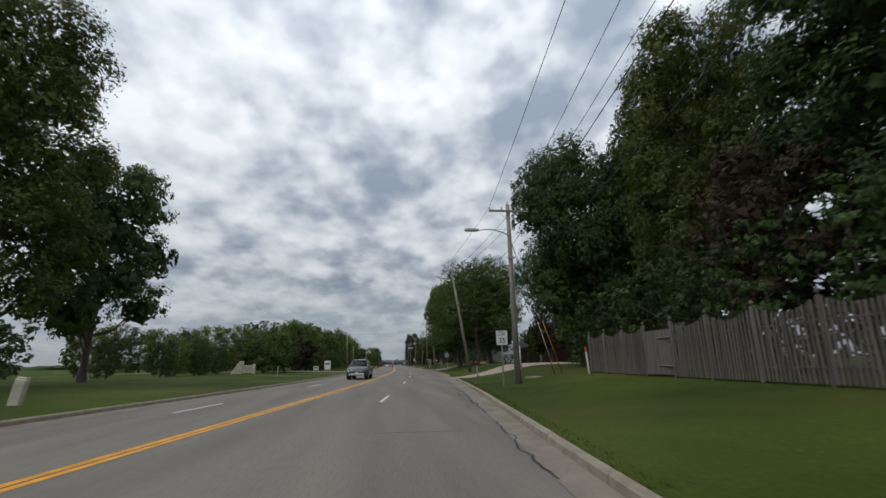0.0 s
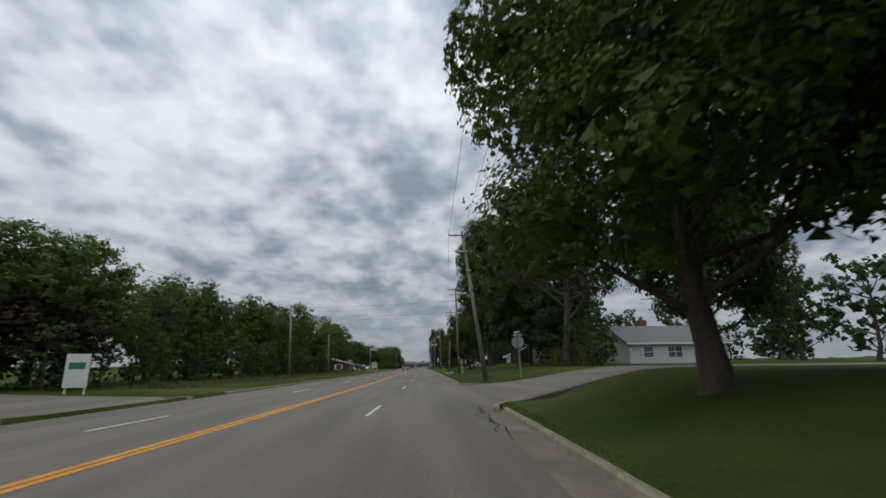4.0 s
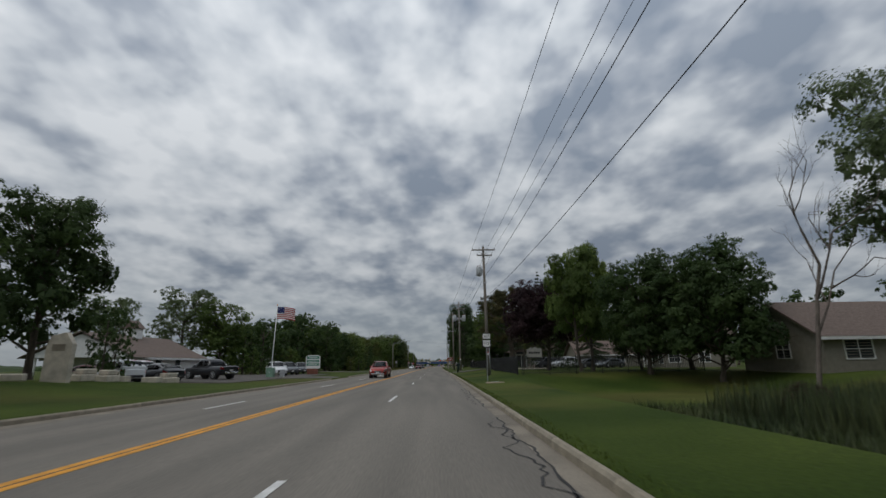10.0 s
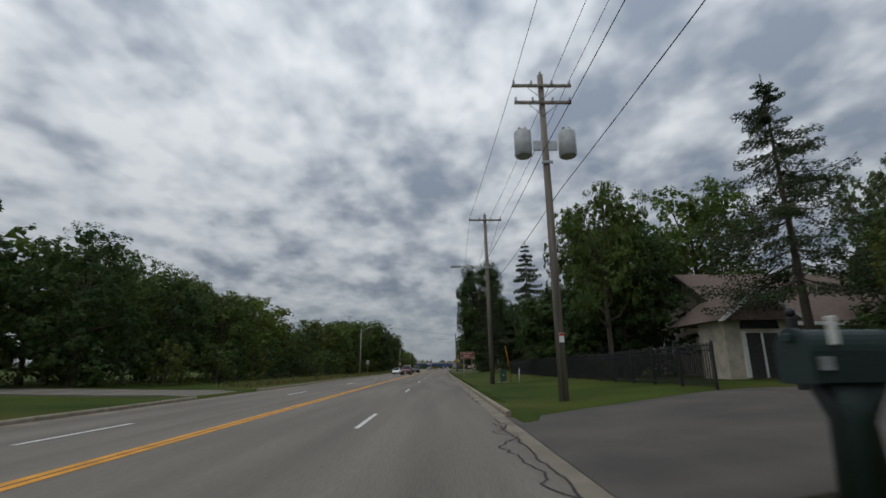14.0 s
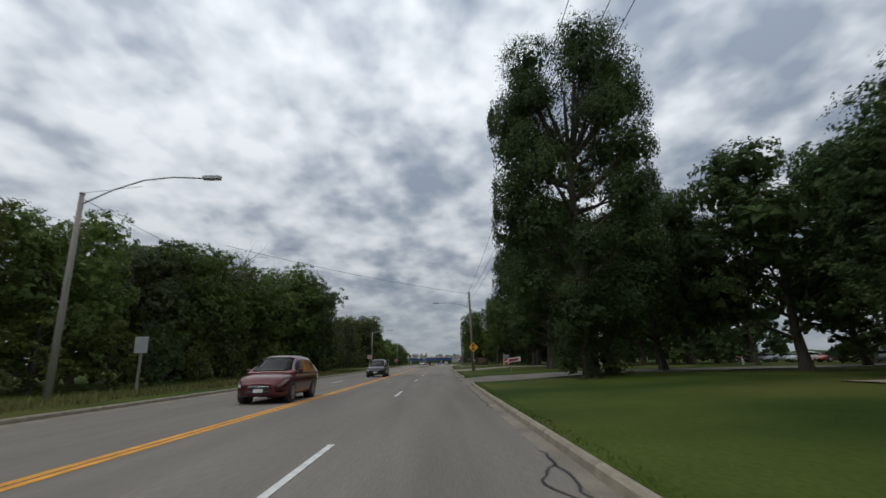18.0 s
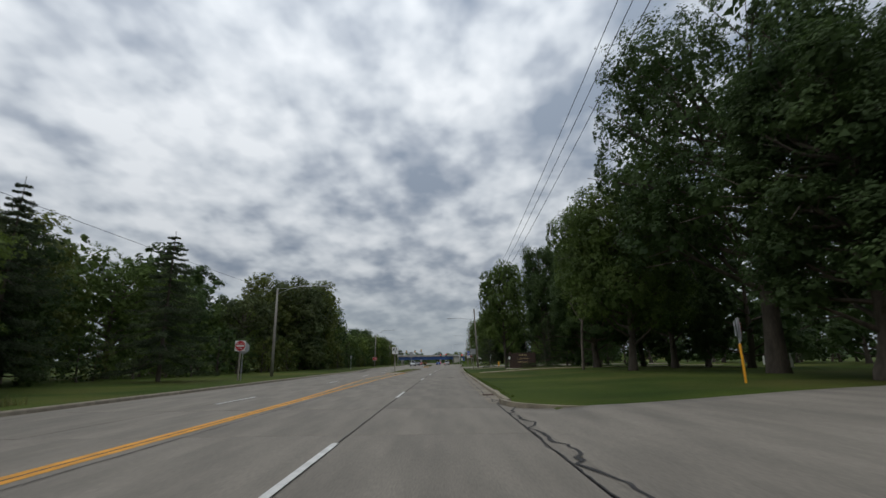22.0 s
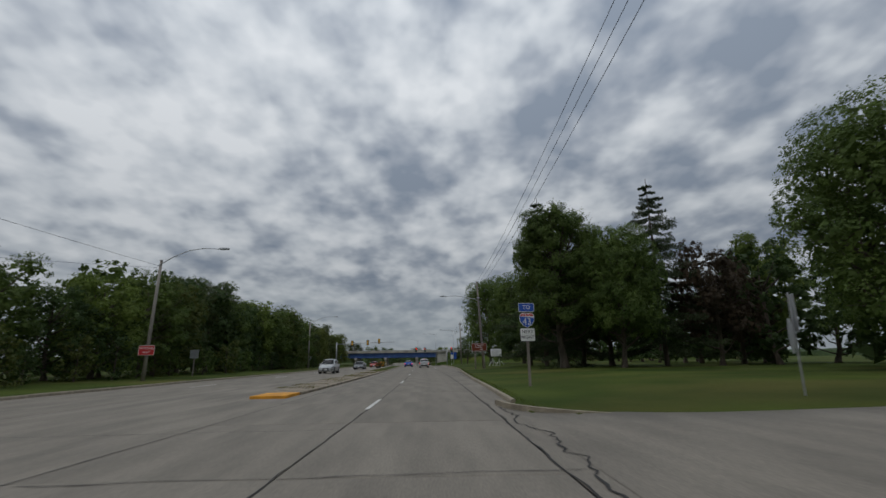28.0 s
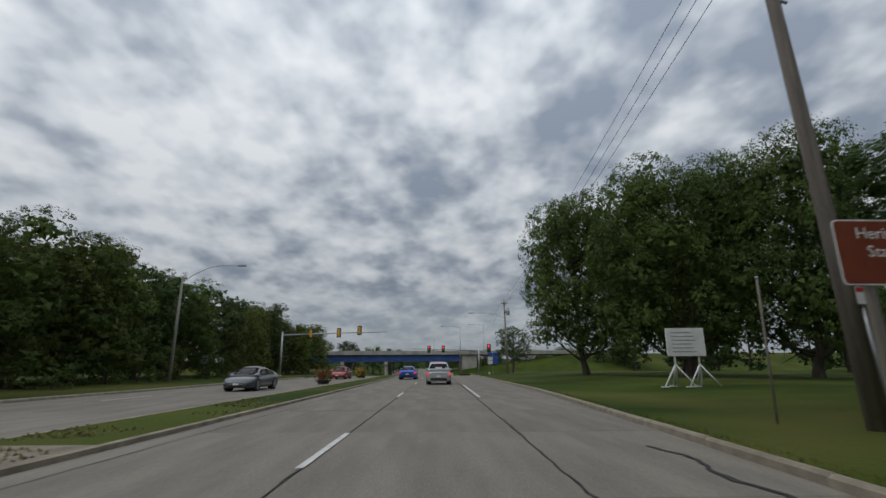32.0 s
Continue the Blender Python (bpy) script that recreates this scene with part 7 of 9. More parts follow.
def house(x0, x1, y0, y1, z, eave, ridge, wall, roof, label, axis="y", over=0.5, wins_road=(), wins_near=(), gable_trim=TRIM_WHITE, category="house", name="house", boards=None, chimney=None, shutters=None):
    """A gabled house; the ridge runs along axis. wins_road: windows (u, z, w, h) on the wall towards the road; wins_near: on the wall of smallest y."""
    ob = thing(name, pose(0, 0, 0), label, category)
    road_right = x0 > cx((y0 + y1) / 2)
    bm = boxm(x0, x1, y0, y1, z - 0.5, z + eave)
    if axis == "y":
        xm = (x0 + x1) / 2
        prism(bm, [(x0, z + eave), (x1, z + eave), (xm, z + ridge - 0.12)], "y", y0, y1)
    else:
        ym = (y0 + y1) / 2
        prism(bm, [(y0, z + eave), (y1, z + eave), (ym, z + ridge - 0.12)], "x", x0, x1)
    part("wall", bm, wall, ob)
    for s in (0, 1):
        bm = bmesh.new()
        if axis == "y":
            xm, xe = (x0 + x1) / 2, (x0 - over, x1 + over)[s]
            drop = (ridge - eave) * over / abs(xm - (x0, x1)[s])
            out = [(xm, z + ridge), (xe, z + eave - drop), (xe, z + eave - drop + 0.16), (xm, z + ridge + 0.16)]
            prism(bm, out, "y", y0 - over, y1 + over)
            edge = boxm(xe - 0.03, xe + 0.03, y0 - over, y1 + over, z + eave - drop - 0.1, z + eave - drop + 0.12)
        else:
            ym, ye = (y0 + y1) / 2, (y0 - over, y1 + over)[s]
            drop = (ridge - eave) * over / abs(ym - (y0, y1)[s])
            out = [(ym, z + ridge), (ye, z + eave - drop), (ye, z + eave - drop + 0.16), (ym, z + ridge + 0.16)]
            prism(bm, out, "x", x0 - over, x1 + over)
            edge = boxm(x0 - over, x1 + over, ye - 0.03, ye + 0.03, z + eave - drop - 0.1, z + eave - drop + 0.12)
        r = part("roof", bm, roof, ob)
        part("gutter", edge, gable_trim, r, "white eaves gutter")
    xw = x0 if road_right else x1
    turn = Matrix(((0, 1 if road_right else -1, 0, xw), (-1 if road_right else 1, 0, 0, 0), (0, 0, 1, 0), (0, 0, 0, 1)))
    for u, zz, w, h in wins_road:
        window(ob, Matrix.Translation((0, u, z)) @ turn, 0, zz, w, h, gable_trim, True, shutters)
    for u, zz, w, h in wins_near:
        window(ob, Matrix.Translation((u, y0, z)), 0, zz, w, h, gable_trim, True, shutters)
    if boards:
        zz = z + 0.15
        while zz < z + eave:
            part("clapboard", boxm(x0 - 0.02, x1 + 0.02, y0 - 0.025, y0 - 0.004, zz, zz + 0.03), boards, ob)
            part("clapboard", boxm(xw - 0.025, xw + 0.025, y0, y1, zz, zz + 0.03), boards, ob)
            zz += 0.2
    if chimney:
        part("chimney", boxm(chimney[0] - 0.5, chimney[0] + 0.5, chimney[1] - 0.4, chimney[1] + 0.4, z + eave, z + ridge + 1.0, 0.03), BRICK_RED, ob, "red brick chimney")
    return ob


house(27, 45, 58, 68, 1.05, 3.2, 7.4, BRICK_DARK, ROOF_DARK, "dark brown brick house with a wide dark roof behind trees", "x", wins_near=((30, 0.9, 1.4, 1.5), (36, 0.9, 1.8, 1.5)), gable_trim=ROOF_BROWN)
h1 = house(23.5, 32.0, 68.6, 86, 1.05, 3.0, 6.6, BRICK_DARK, ROOF_DARK, "dark brick wing of a house with pale dormers", wins_road=((73.5, 0.9, 1.0, 1.9), (78, 0.9, 1.6, 1.5), (83, 0.9, 1.4, 1.5)), gable_trim=ROOF_BROWN, chimney=(28, 84))
for y in (72.5, 79):
    d = part("dormer", boxm(24.6, 27, y - 0.9, y + 0.9, 4.7, 6.3), SIDING_TAN, h1, "pale dormer with a small window")
    part("dormer_roof", prismm([(y - 1.2, 6.2), (y + 1.2, 6.2), (y, 7.3)], "x", 24.3, 28), ROOF_DARK, d)
    part("dormer_pane", boxm(24.55, 24.6, y - 0.5, y + 0.5, 5.0, 6.0), PANE, d)
part("door", boxm(23.42, 23.5, 70.5, 71.6, 1.05, 3.2), TRIM_WHITE, h1, "pale front door")
h2 = house(33, 46, 132, 143, 1.15, 2.9, 5.2, SIDING_WHITE, ROOF_GREY, "white clapboard house behind the trees", "x", wins_near=((35.5, 1.0, 1.2, 1.3), (39, 1.0, 1.8, 1.3), (43, 1.0, 1.2, 1.3)), wins_road=((137, 1.0, 1.3, 1.3),), boards=SIDING_WHITE, chimney=(38, 138))
h3 = house(27, 36, 150, 163, 2.3, 3.0, 5.4, SIDING_GREY, ROOF_DARK, "grey clapboard house with shutters behind a maple", "y", wins_near=((30.5, 0.9, 3.4, 1.5),), wins_road=((154, 1.1, 1.3, 1.4), (160.5, 1.1, 1.2, 1.4)), boards=SIDING_GREY, shutters=ROOF_DARK)
g = house(23.9, 30.4, 161.6, 167.6, 0.85, 2.3, 3.7, SIDING_GREY, ROOF_GREY, "grey garage with a white panelled door", "y", category="garage", name="garage", boards=SIDING_GREY)
d = part("garage_door", boxm(23.8, 23.88, 162.1, 165.2, 0.75, 2.9), TRIM_WHITE, g, "white panelled garage door")
for i in range(4):
    part("door_panel", boxm(23.77, 23.8, 162.2, 165.1, 0.85 + i * 0.5, 1.25 + i * 0.5), TRIM_WHITE, d)
for y_ in (162.0, 165.3):
    part("door_jamb", boxm(23.78, 23.9, y_ - 0.08, y_ + 0.08, 0.75, 3.0), TRIM_WHITE, g)
house(36.6, 49, 220, 229, 0.55, 2.6, 5.3, SIDING_TAN, ROOF_BROWN, "tan bungalow with a brown roof behind the marsh", "x", wins_near=((39.1, 0.9, 2.0, 1.3), (43.6, 0.9, 1.4, 1.3)), wins_road=((224, 1, 1.4, 1.3),), boards=SIDING_TAN)
house(49.5, 62.5, 206, 215, 0.6, 2.6, 5.0, SIDING_TAN, ROOF_BROWN, "tan bungalow with a brown roof behind trees", "x", wins_near=((52, 1.0, 1.4, 1.3), (56.5, 1.0, 2.0, 1.3)), boards=SIDING_TAN)
h6 = house(28, 42, 291, 303, 0.9, 3.2, 7.0, STONE, ROOF_BROWN, "stone house with a wide brown roof behind the iron fence", "x", wins_near=((36, 0.9, 1.8, 1.6),), wins_road=((300, 0.9, 1.2, 1.5),))
p6 = part("porch", boxm(25.6, 29.6, 288.6, 291.2, 0.6, 4.0), STONE, h6, "stone entrance porch")
part("porch_roof", prismm([(25.1, 3.8), (30.1, 3.8), (27.6, 5.5)], "y", 288.1, 294), ROOF_BROWN, p6)
part("bargeboard", prismm([(25.0, 3.72), (25.3, 3.72), (27.6, 5.4), (29.9, 3.72), (30.2, 3.72), (27.6, 5.66)], "y", 288.02, 288.1), TRIM_WHITE, p6)
part("arched_window", prismm([(26.5, 3.35)] + [(27.6 + 1.1 * math.cos(radians(a)), 3.4 + 0.95 * math.sin(radians(a))) for a in range(180, -1, -20)] + [(28.7, 3.35)], "y", 288.52, 288.6), PANE, p6, "dark arched window above the door")
part("double_door", boxm(26.7, 28.5, 288.5, 288.6, 0.7, 3.1), ROOF_DARK, p6)
part("door_frame", boxm(26.5, 26.7, 288.45, 288.6, 0.7, 3.2), TRIM_WHITE, p6)
part("door_frame", boxm(28.5, 28.7, 288.45, 288.6, 0.7, 3.2), TRIM_WHITE, p6)
part("door_frame", boxm(27.55, 27.65, 288.45, 288.5, 0.7, 3.1), TRIM_WHITE, p6)

b1 = house(-26.3, -11.4, 200, 204.5, 0.35, 2.0, 4.0, BRICK_RED, ROOF_DARK, "red brick office building with a white gable edge", "y", wins_near=((-22.5, 0.6, 1.1, 1.1), (-17.5, 0.6, 1.1, 1.1), (-14.2, 0.6, 1.1, 1.1)), wins_road=((202, 0.6, 1.1, 1.1),), category="office building", name="office_building", shutters=TRIM_WHITE)
for s_ in (-1, 1):
    part("bargeboard", prismm([(-18.85, 4.3), (-18.85 + s_ * 8.0, 2.15), (-18.85 + s_ * 8.0, 2.4), (-18.85, 4.55)], "y", 199.38, 199.46), TRIM_WHITE, b1, "white gable board")
b2 = house(-31, -21.4, 237, 250, 0.3, 2.4, 4.7, SIDING_WHITE, ROOF_BROWN, "white office wing with a brown roof and a white pediment", "y", wins_road=((240, 0.8, 1.2, 1.3), (244, 0.8, 1.2, 1.3)), category="office building", name="office_building")
part("pediment", prismm([(-31.4, 2.6), (-21.0, 2.6), (-26.2, 4.9)], "y", 234.6, 236.9), TRIM_WHITE, b2, "white pediment over the porch")
part("porch_roof", prismm([(-31.6, 2.75), (-31.9, 2.55), (-26.2, 5.05), (-20.5, 2.55), (-20.8, 2.75), (-26.2, 5.2)], "y", 234.3, 237.2), ROOF_BROWN, b2)
for x in (-30.6, -28.0, -24.4, -21.8):
    part("column", tubem([(x, 234.9, 0.2), (x, 234.9, 2.6)], 0.16, 10), TRIM_WHITE, b2, "white round porch column")
part("cupola", boxm(-26.9, -25.5, 242, 243.4, 4.3, 6.0, 0.04), TRIM_WHITE, b2, "small white cupola")
part("cupola_roof", prismm([(-27.1, 6.0), (-25.3, 6.0), (-26.2, 6.9)], "y", 241.8, 243.6), ROOF_BROWN, b2)
house(-31, -16.6, 178, 189, 0.3, 1.9, 3.0, SIDING_GREY, ROOF_GREY, "low grey outbuilding beside the road", "x", wins_near=((-21, 0.7, 1.0, 0.7), (-18.5, 0.7, 1.0, 0.7)), category="building", name="outbuilding")


h7 = house(42.6, 53, 256, 262.5, 0.4, 4.6, 8.2, SIDING_TAN, ROOF_BROWN, "tan house with a brown gabled roof behind the iron fence", "x", wins_road=((257.2, 0.8, 1.2, 1.5), (261.2, 0.8, 1.2, 1.5)), wins_near=((44, 0.9, 1.6, 1.4), (48.5, 0.9, 1.6, 1.4)), boards=SIDING_TAN)
for y in (258.0, 259.0, 259.9, 260.9):
    part("column", tubem([(41.7, y, 0.2), (41.7, y, 2.7)], 0.12, 10), TRIM_WHITE, h7, "white porch column")
part("porch_roof", boxm(41.3, 42.7, 257.4, 261.5, 2.7, 2.9, 0.03), ROOF_BROWN, h7)
house(36, 50, 276, 284, 0.4, 2.6, 5.0, SIDING_TAN, ROOF_BROWN, "low tan house behind the parked cars", "x", wins_near=((39, 0.9, 1.4, 1.3), (44, 0.9, 1.4, 1.3)), boards=SIDING_TAN)

# ---- vehicles ----
def loft(sections):
    bm = bmesh.new()
    rings = [[bm.verts.new(p) for p in s] for s in sections]
    n = len(rings[0])
    for a, b in zip(rings, rings[1:]):
        for j in range(n):
            f = bm.faces.new((a[j], a[(j + 1) % n], b[(j + 1) % n], b[j]))
            f.smooth = True
    bm.faces.new(rings[0][::-1])
    bm.faces.new(rings[-1])
    bmesh.ops.recalc_face_normals(bm, faces=bm.faces)
    return bm


# hood, belt and boot line; roof line; half widths at belt and roof
SHAPES = {
    "suv": dict(top=[(-2.36, 0.8), (-2.3, 1.02), (-1.9, 1.1), (0.0, 1.06), (0.95, 1.05), (1.6, 1.0), (2.05, 0.92), (2.26, 0.8), (2.36, 0.62)], roof=[(-2.28, 1.08), (-2.1, 1.34), (-1.85, 1.56), (-1.5, 1.66), (-0.7, 1.71), (0.0, 1.7), (0.35, 1.62), (1.25, 1.05)],
                wb=0.9, wr=0.68, w=0.93, low=0.24, wheels=(1.42, -1.38), r=0.36, glass=((-1.88, -1.16), (-1.08, -0.14), (-0.06, 0.86)), shield=(0.32, 1.2), rear=(-2.22, -1.84)),
    "sedan": dict(top=[(-2.42, 0.72), (-2.34, 0.9), (-1.9, 0.99), (-1.2, 0.98), (0.0, 0.92), (0.8, 0.9), (1.5, 0.82), (2.05, 0.7), (2.3, 0.58), (2.4, 0.44)], roof=[(-2.05, 0.98), (-1.5, 1.19), (-1.0, 1.32), (-0.45, 1.4), (0.05, 1.41), (0.45, 1.34), (1.45, 0.88)],
                  wb=0.88, wr=0.6, w=0.93, low=0.19, wheels=(1.45, -1.42), r=0.345, glass=((-1.5, -0.72), (-0.66, 0.2), (0.26, 0.92)), shield=(0.42, 1.38), rear=(-1.95, -1.05)),
    "pickup": dict(top=[(-2.9, 1.0), (-2.85, 1.16), (-0.9, 1.16), (1.2, 1.16), (1.9, 1.13), (2.5, 1.06), (2.74, 0.98), (2.84, 0.7)], roof=[(-0.95, 1.16), (-0.86, 1.66), (-0.5, 1.8), (0.1, 1.84), (0.65, 1.77), (1.45, 1.14)],
                   wb=0.94, wr=0.74, w=0.98, low=0.36, wheels=(1.8, -1.72), r=0.41, glass=((-0.72, -0.12), (-0.05, 0.9)), shield=(0.62, 1.42), rear=(-0.95, -0.86)),
}


def wheel_meshes():
    bm = tubem([(-0.12, 0, 0), (-0.1, 0, 0), (0.1, 0, 0), (0.12, 0, 0)], [0.9, 1.0, 1.0, 0.9], 24)
    tyre = mesh_of("tyre", bm, BLACK_RUBBER)
    bm = tubem([(-0.128, 0, 0), (0.128, 0, 0)], 0.15, 12)
    for i in range(10):
        box(bm, -0.127, 0.127, -0.045, 0.045, 0.1, 0.6, 0, Matrix.Rotation(0.6283 * i, 4, "X"))
    for i in range(20):
        box(bm, -0.126, 0.126, -0.105, 0.105, 0.58, 0.66, 0, Matrix.Rotation(0.31416 * i, 4, "X"))
    return tyre, mesh_of("rim", bm, STEEL)


TYRE, RIM = wheel_meshes()
PAINTS = {}


def paint(name, color, metal=0.35):
    if name not in PAINTS:
        m = mat(name + "_car_paint", color, 0.28, metal, vary=0.04, bump=0)
        m.node_tree.nodes["Principled BSDF"].inputs["Coat Weight"].default_value = 0.6
        PAINTS[name] = m
    return PAINTS[name]


def vehicle(shape, x, y, turn, color, label, category="car", brake=False, size=1.08, z=0.0):
    """Drives towards its local +y."""
    d = SHAPES[shape]
    ob = thing(shape if shape != "suv" else "suv_car", pose(x, y, z, 0, 0, turn) @ Matrix.Scale(size, 4), label, category)
    ty, tz = [q[0] for q in d["top"]], [q[1] for q in d["top"]]
    ry, rz = [q[0] for q in d["roof"]], [q[1] for q in d["roof"]]
    y0, y1, w, low = ty[0], ty[-1], d["w"], d["low"]

    def top(v):
        return sum(float(np.interp(v + e, ty, tz)) for e in (-0.12, 0, 0.12)) / 3

    def roof(v):
        return sum(float(np.interp(v + e, ry, rz)) for e in (-0.1, 0, 0.1)) / 3

    def half_width(v):
        nose = min(1.0, max(0.0, 1 - (y1 - v) / 0.85))
        tail = min(1.0, max(0.0, 1 - (v - y0) / 0.5))
        return w * (0.5 + 0.5 * math.sqrt(1 - nose ** 2.4)) * (0.72 + 0.28 * math.sqrt(1 - tail ** 2.4))

    def ring(v, grow=0.0):
        """The half outline of the body at v, sill to bonnet."""
        end = min(v - y0, y1 - v)
        k = half_width(v) + grow
        zl = low + 0.1 * max(0.0, 1 - end / 0.3) ** 2
        zt = max(top(v), zl + 0.2)
        h = zt - zl
        return [(0.84 * k, zl), (0.95 * k, zl + 0.05 * h), (0.985 * k, zl + 0.22 * h), (k, zl + 0.46 * h), (0.985 * k, zl + 0.68 * h), (0.95 * k, zt - 0.13 * h), (0.88 * k, zt - 0.04 * h), (0.68 * k, zt + 0.005), (0.34 * k, zt + 0.025)]

    def side_patch(s, v0, v1, f0, f1, grow=0.008, steps=8):
        """A strip on the body's skin; f0, f1: lower and upper share of the height at either end."""
        bm = bmesh.new()
        rows = []
        for i in range(steps + 1):
            t_ = i / steps
            q = ring(v0 + (v1 - v0) * t_, grow)
            zs, xs = [c[1] for c in q], [c[0] for c in q]
            za, zb = zs[0], zs[6]
            row = []
            for f in (f0[0] + (f0[1] - f0[0]) * t_, f1[0] + (f1[1] - f1[0]) * t_):
                z_ = za + (zb - za) * f
                row.append((s * float(np.interp(z_, zs[:7], xs[:7])), v0 + (v1 - v0) * t_, z_))
            rows.append([bm.verts.new(c) for c in row])
        for r, t_ in zip(rows, rows[1:]):
            bm.faces.new((r[0], r[1], t_[1], t_[0])).smooth = True
        bmesh.ops.solidify(bm, geom=bm.faces[:], thickness=0.02)
        return bm

    secs = []
    n = 30
    for i in range(n + 1):
        v = y0 + (y1 - y0) * (0.5 - 0.5 * math.cos(math.pi * i / n))
        half = ring(v)
        secs.append([(q, v, zz) for q, zz in half] + [(-q, v, zz) for q, zz in reversed(half)])
    part("body", loft(secs), color, ob)
    wb, wr = d["wb"], d["wr"]
    belt = float(np.interp(0, ty, tz)) - 0.04
    secs = []
    for i in range(19):
        v = ry[0] + (ry[-1] - ry[0]) * i / 18
        zr = max(roof(v), belt + 0.01)
        k = min(1.0, (zr - belt) / 0.45)
        e = wb + (wr - wb) * k
        half = [(wb, belt - 0.1), (wb * 0.99, belt), (e, belt + (zr - belt) * 0.82), (e * 0.93, zr - 0.05 * k), (e * 0.6, zr), (e * 0.25, zr + 0.008)]
        secs.append([(q, v, zz) for q, zz in half] + [(-q, v, zz) for q, zz in reversed(half)])
    part("roof", loft(secs), color, ob)

    def pane(name, rows):
        bm = bmesh.new()
        rows = [[bm.verts.new(q) for q in r] for r in rows]
        for r, t_ in zip(rows, rows[1:]):
            for j in range(len(r) - 1):
                bm.faces.new((r[j], r[j + 1], t_[j + 1], t_[j])).smooth = True
        bmesh.ops.solidify(bm, geom=bm.faces[:], thickness=0.006)
        part(name, bm, CAR_GLASS, ob, "dark tinted glass")

    def width_at(v):
        k = min(1.0, (max(roof(v), belt + 0.01) - belt) / 0.45)
        return wb + (wr - wb) * k

    for name, (a, b) in (("windscreen", d["shield"]), ("rear_window", d["rear"])):
        rows = []
        for i in range(6):
            v = a + (b - a) * i / 5
            e = width_at(v) * 0.9
            rows.append([(e * u, v, max(roof(v), belt) + 0.014 - (0.03 if abs(u) > 0.9 else 0.0)) for u in (-1, -0.6, 0, 0.6, 1)])
        pane(name, rows)
    for s in (-1, 1):
        for a, b in d["glass"]:
            rows = []
            for i in range(5):
                v = a + (b - a) * i / 4
                zr = roof(v)
                zt = belt + max(0.05, (zr - belt) * 0.8 - 0.03)
                e1 = width_at(v)
                f = (zt - belt) / max(0.06, (zr - belt) * 0.82)
                rows.append([(s * (wb * 0.99 + 0.008), v, belt + 0.03), (s * (wb * 0.99 + (e1 - wb * 0.99) * f + 0.01), v, zt)])
            pane("side_window", rows)
        part("mirror", boxm(s * (wb + 0.09) - 0.09, s * (wb + 0.09) + 0.09, d["shield"][1] - 0.5, d["shield"][1] - 0.4, belt + 0.03, belt + 0.17, 0.03), color, ob)
        tall = shape == "suv"
        part("headlight", side_patch(s, y1 - 0.62, y1 - 0.06, (0.84, 0.62), (0.97, 0.86)), HEAD_LAMP, ob, "clear slanted headlight")
        part("headlight_housing", side_patch(s, y1 - 0.66, y1 - 0.02, (0.8, 0.54), (0.99, 0.93), 0.004), BLACK_PLASTIC, ob, "black headlight surround")
        part("fog_lamp_surround", side_patch(s, y1 - 0.34, y1 - 0.03, (0.3, 0.24), (0.36, 0.44), 0.006), BLACK_PLASTIC, ob)
        part("tail_light", side_patch(s, y0 + 0.01, y0 + 0.34, (0.62, 0.72), (0.96 if tall else 0.9, 0.9), 0.01), TAIL_RED if brake else SIGN_RED, ob)
        part("sill", side_patch(s, d["wheels"][1] + 0.35, d["wheels"][0] - 0.35, (0.0, 0.0), (0.13, 0.13), 0.006), BLACK_PLASTIC, ob, "black sill")
        for v in (-0.95 if shape != "pickup" else -0.62, 0.08, 0.98):
            part("door_gap", side_patch(s, v, v + 0.014, (0.12, 0.12), (0.97, 0.97), 0.002, 1), BLACK_PLASTIC, ob)
        for v in (-0.82, 0.2):
            part("door_handle", side_patch(s, v, v + 0.18, (0.77, 0.77), (0.81, 0.81), 0.02, 2), color, ob)
        for wy in d["wheels"]:
            r = d["r"]
            part("wheel_arch", tubem([(s * 0.62, wy, r + 0.02), (s * (w + 0.003), wy, r + 0.02)], r * 1.12, 24), BLACK_PLASTIC, ob)
            t_ = part("tyre", TYRE, None, ob)
            t_.matrix_basis = Matrix.Translation((s * (w - 0.1), wy, r)) @ Matrix.Diagonal((1, r, r, 1))
            part("rim", RIM, None, t_)
    fz = top(y1 - 0.03)
    part("grille", boxm(-0.36, 0.36, y1 - 0.1, y1 + 0.012, fz - 0.24, fz - 0.04, 0.02), BLACK_PLASTIC, ob, "black front grille")
    part("grille_bar", boxm(-0.37, 0.37, y1 - 0.05, y1 + 0.02, fz - 0.12, fz - 0.09, 0.008), CHROME, ob, "chrome grille bar")
    part("lower_grille", boxm(-0.42, 0.42, y1 - 0.1, y1 + 0.014, low + 0.12, low + 0.22, 0.02), BLACK_PLASTIC, ob)
    part("rear_bumper", boxm(-0.62, 0.62, y0 - 0.03, y0 + 0.12, low + 0.1, low + 0.28, 0.03), BLACK_PLASTIC if shape != "pickup" else CHROME, ob)
    part("number_plate", boxm(-0.16, 0.16, y0 - 0.02, y0 + 0.02, low + 0.34, low + 0.46), SIGN_WHITE, ob)
    part("number_plate", boxm(-0.16, 0.16, y1, y1 + 0.024, low + 0.17, low + 0.29), SIGN_WHITE, ob)
    if shape == "suv":
        part("high_brake_light", boxm(-0.18, 0.18, -1.95, -1.86, 1.6, 1.64), TAIL_RED if brake else SIGN_RED, ob)
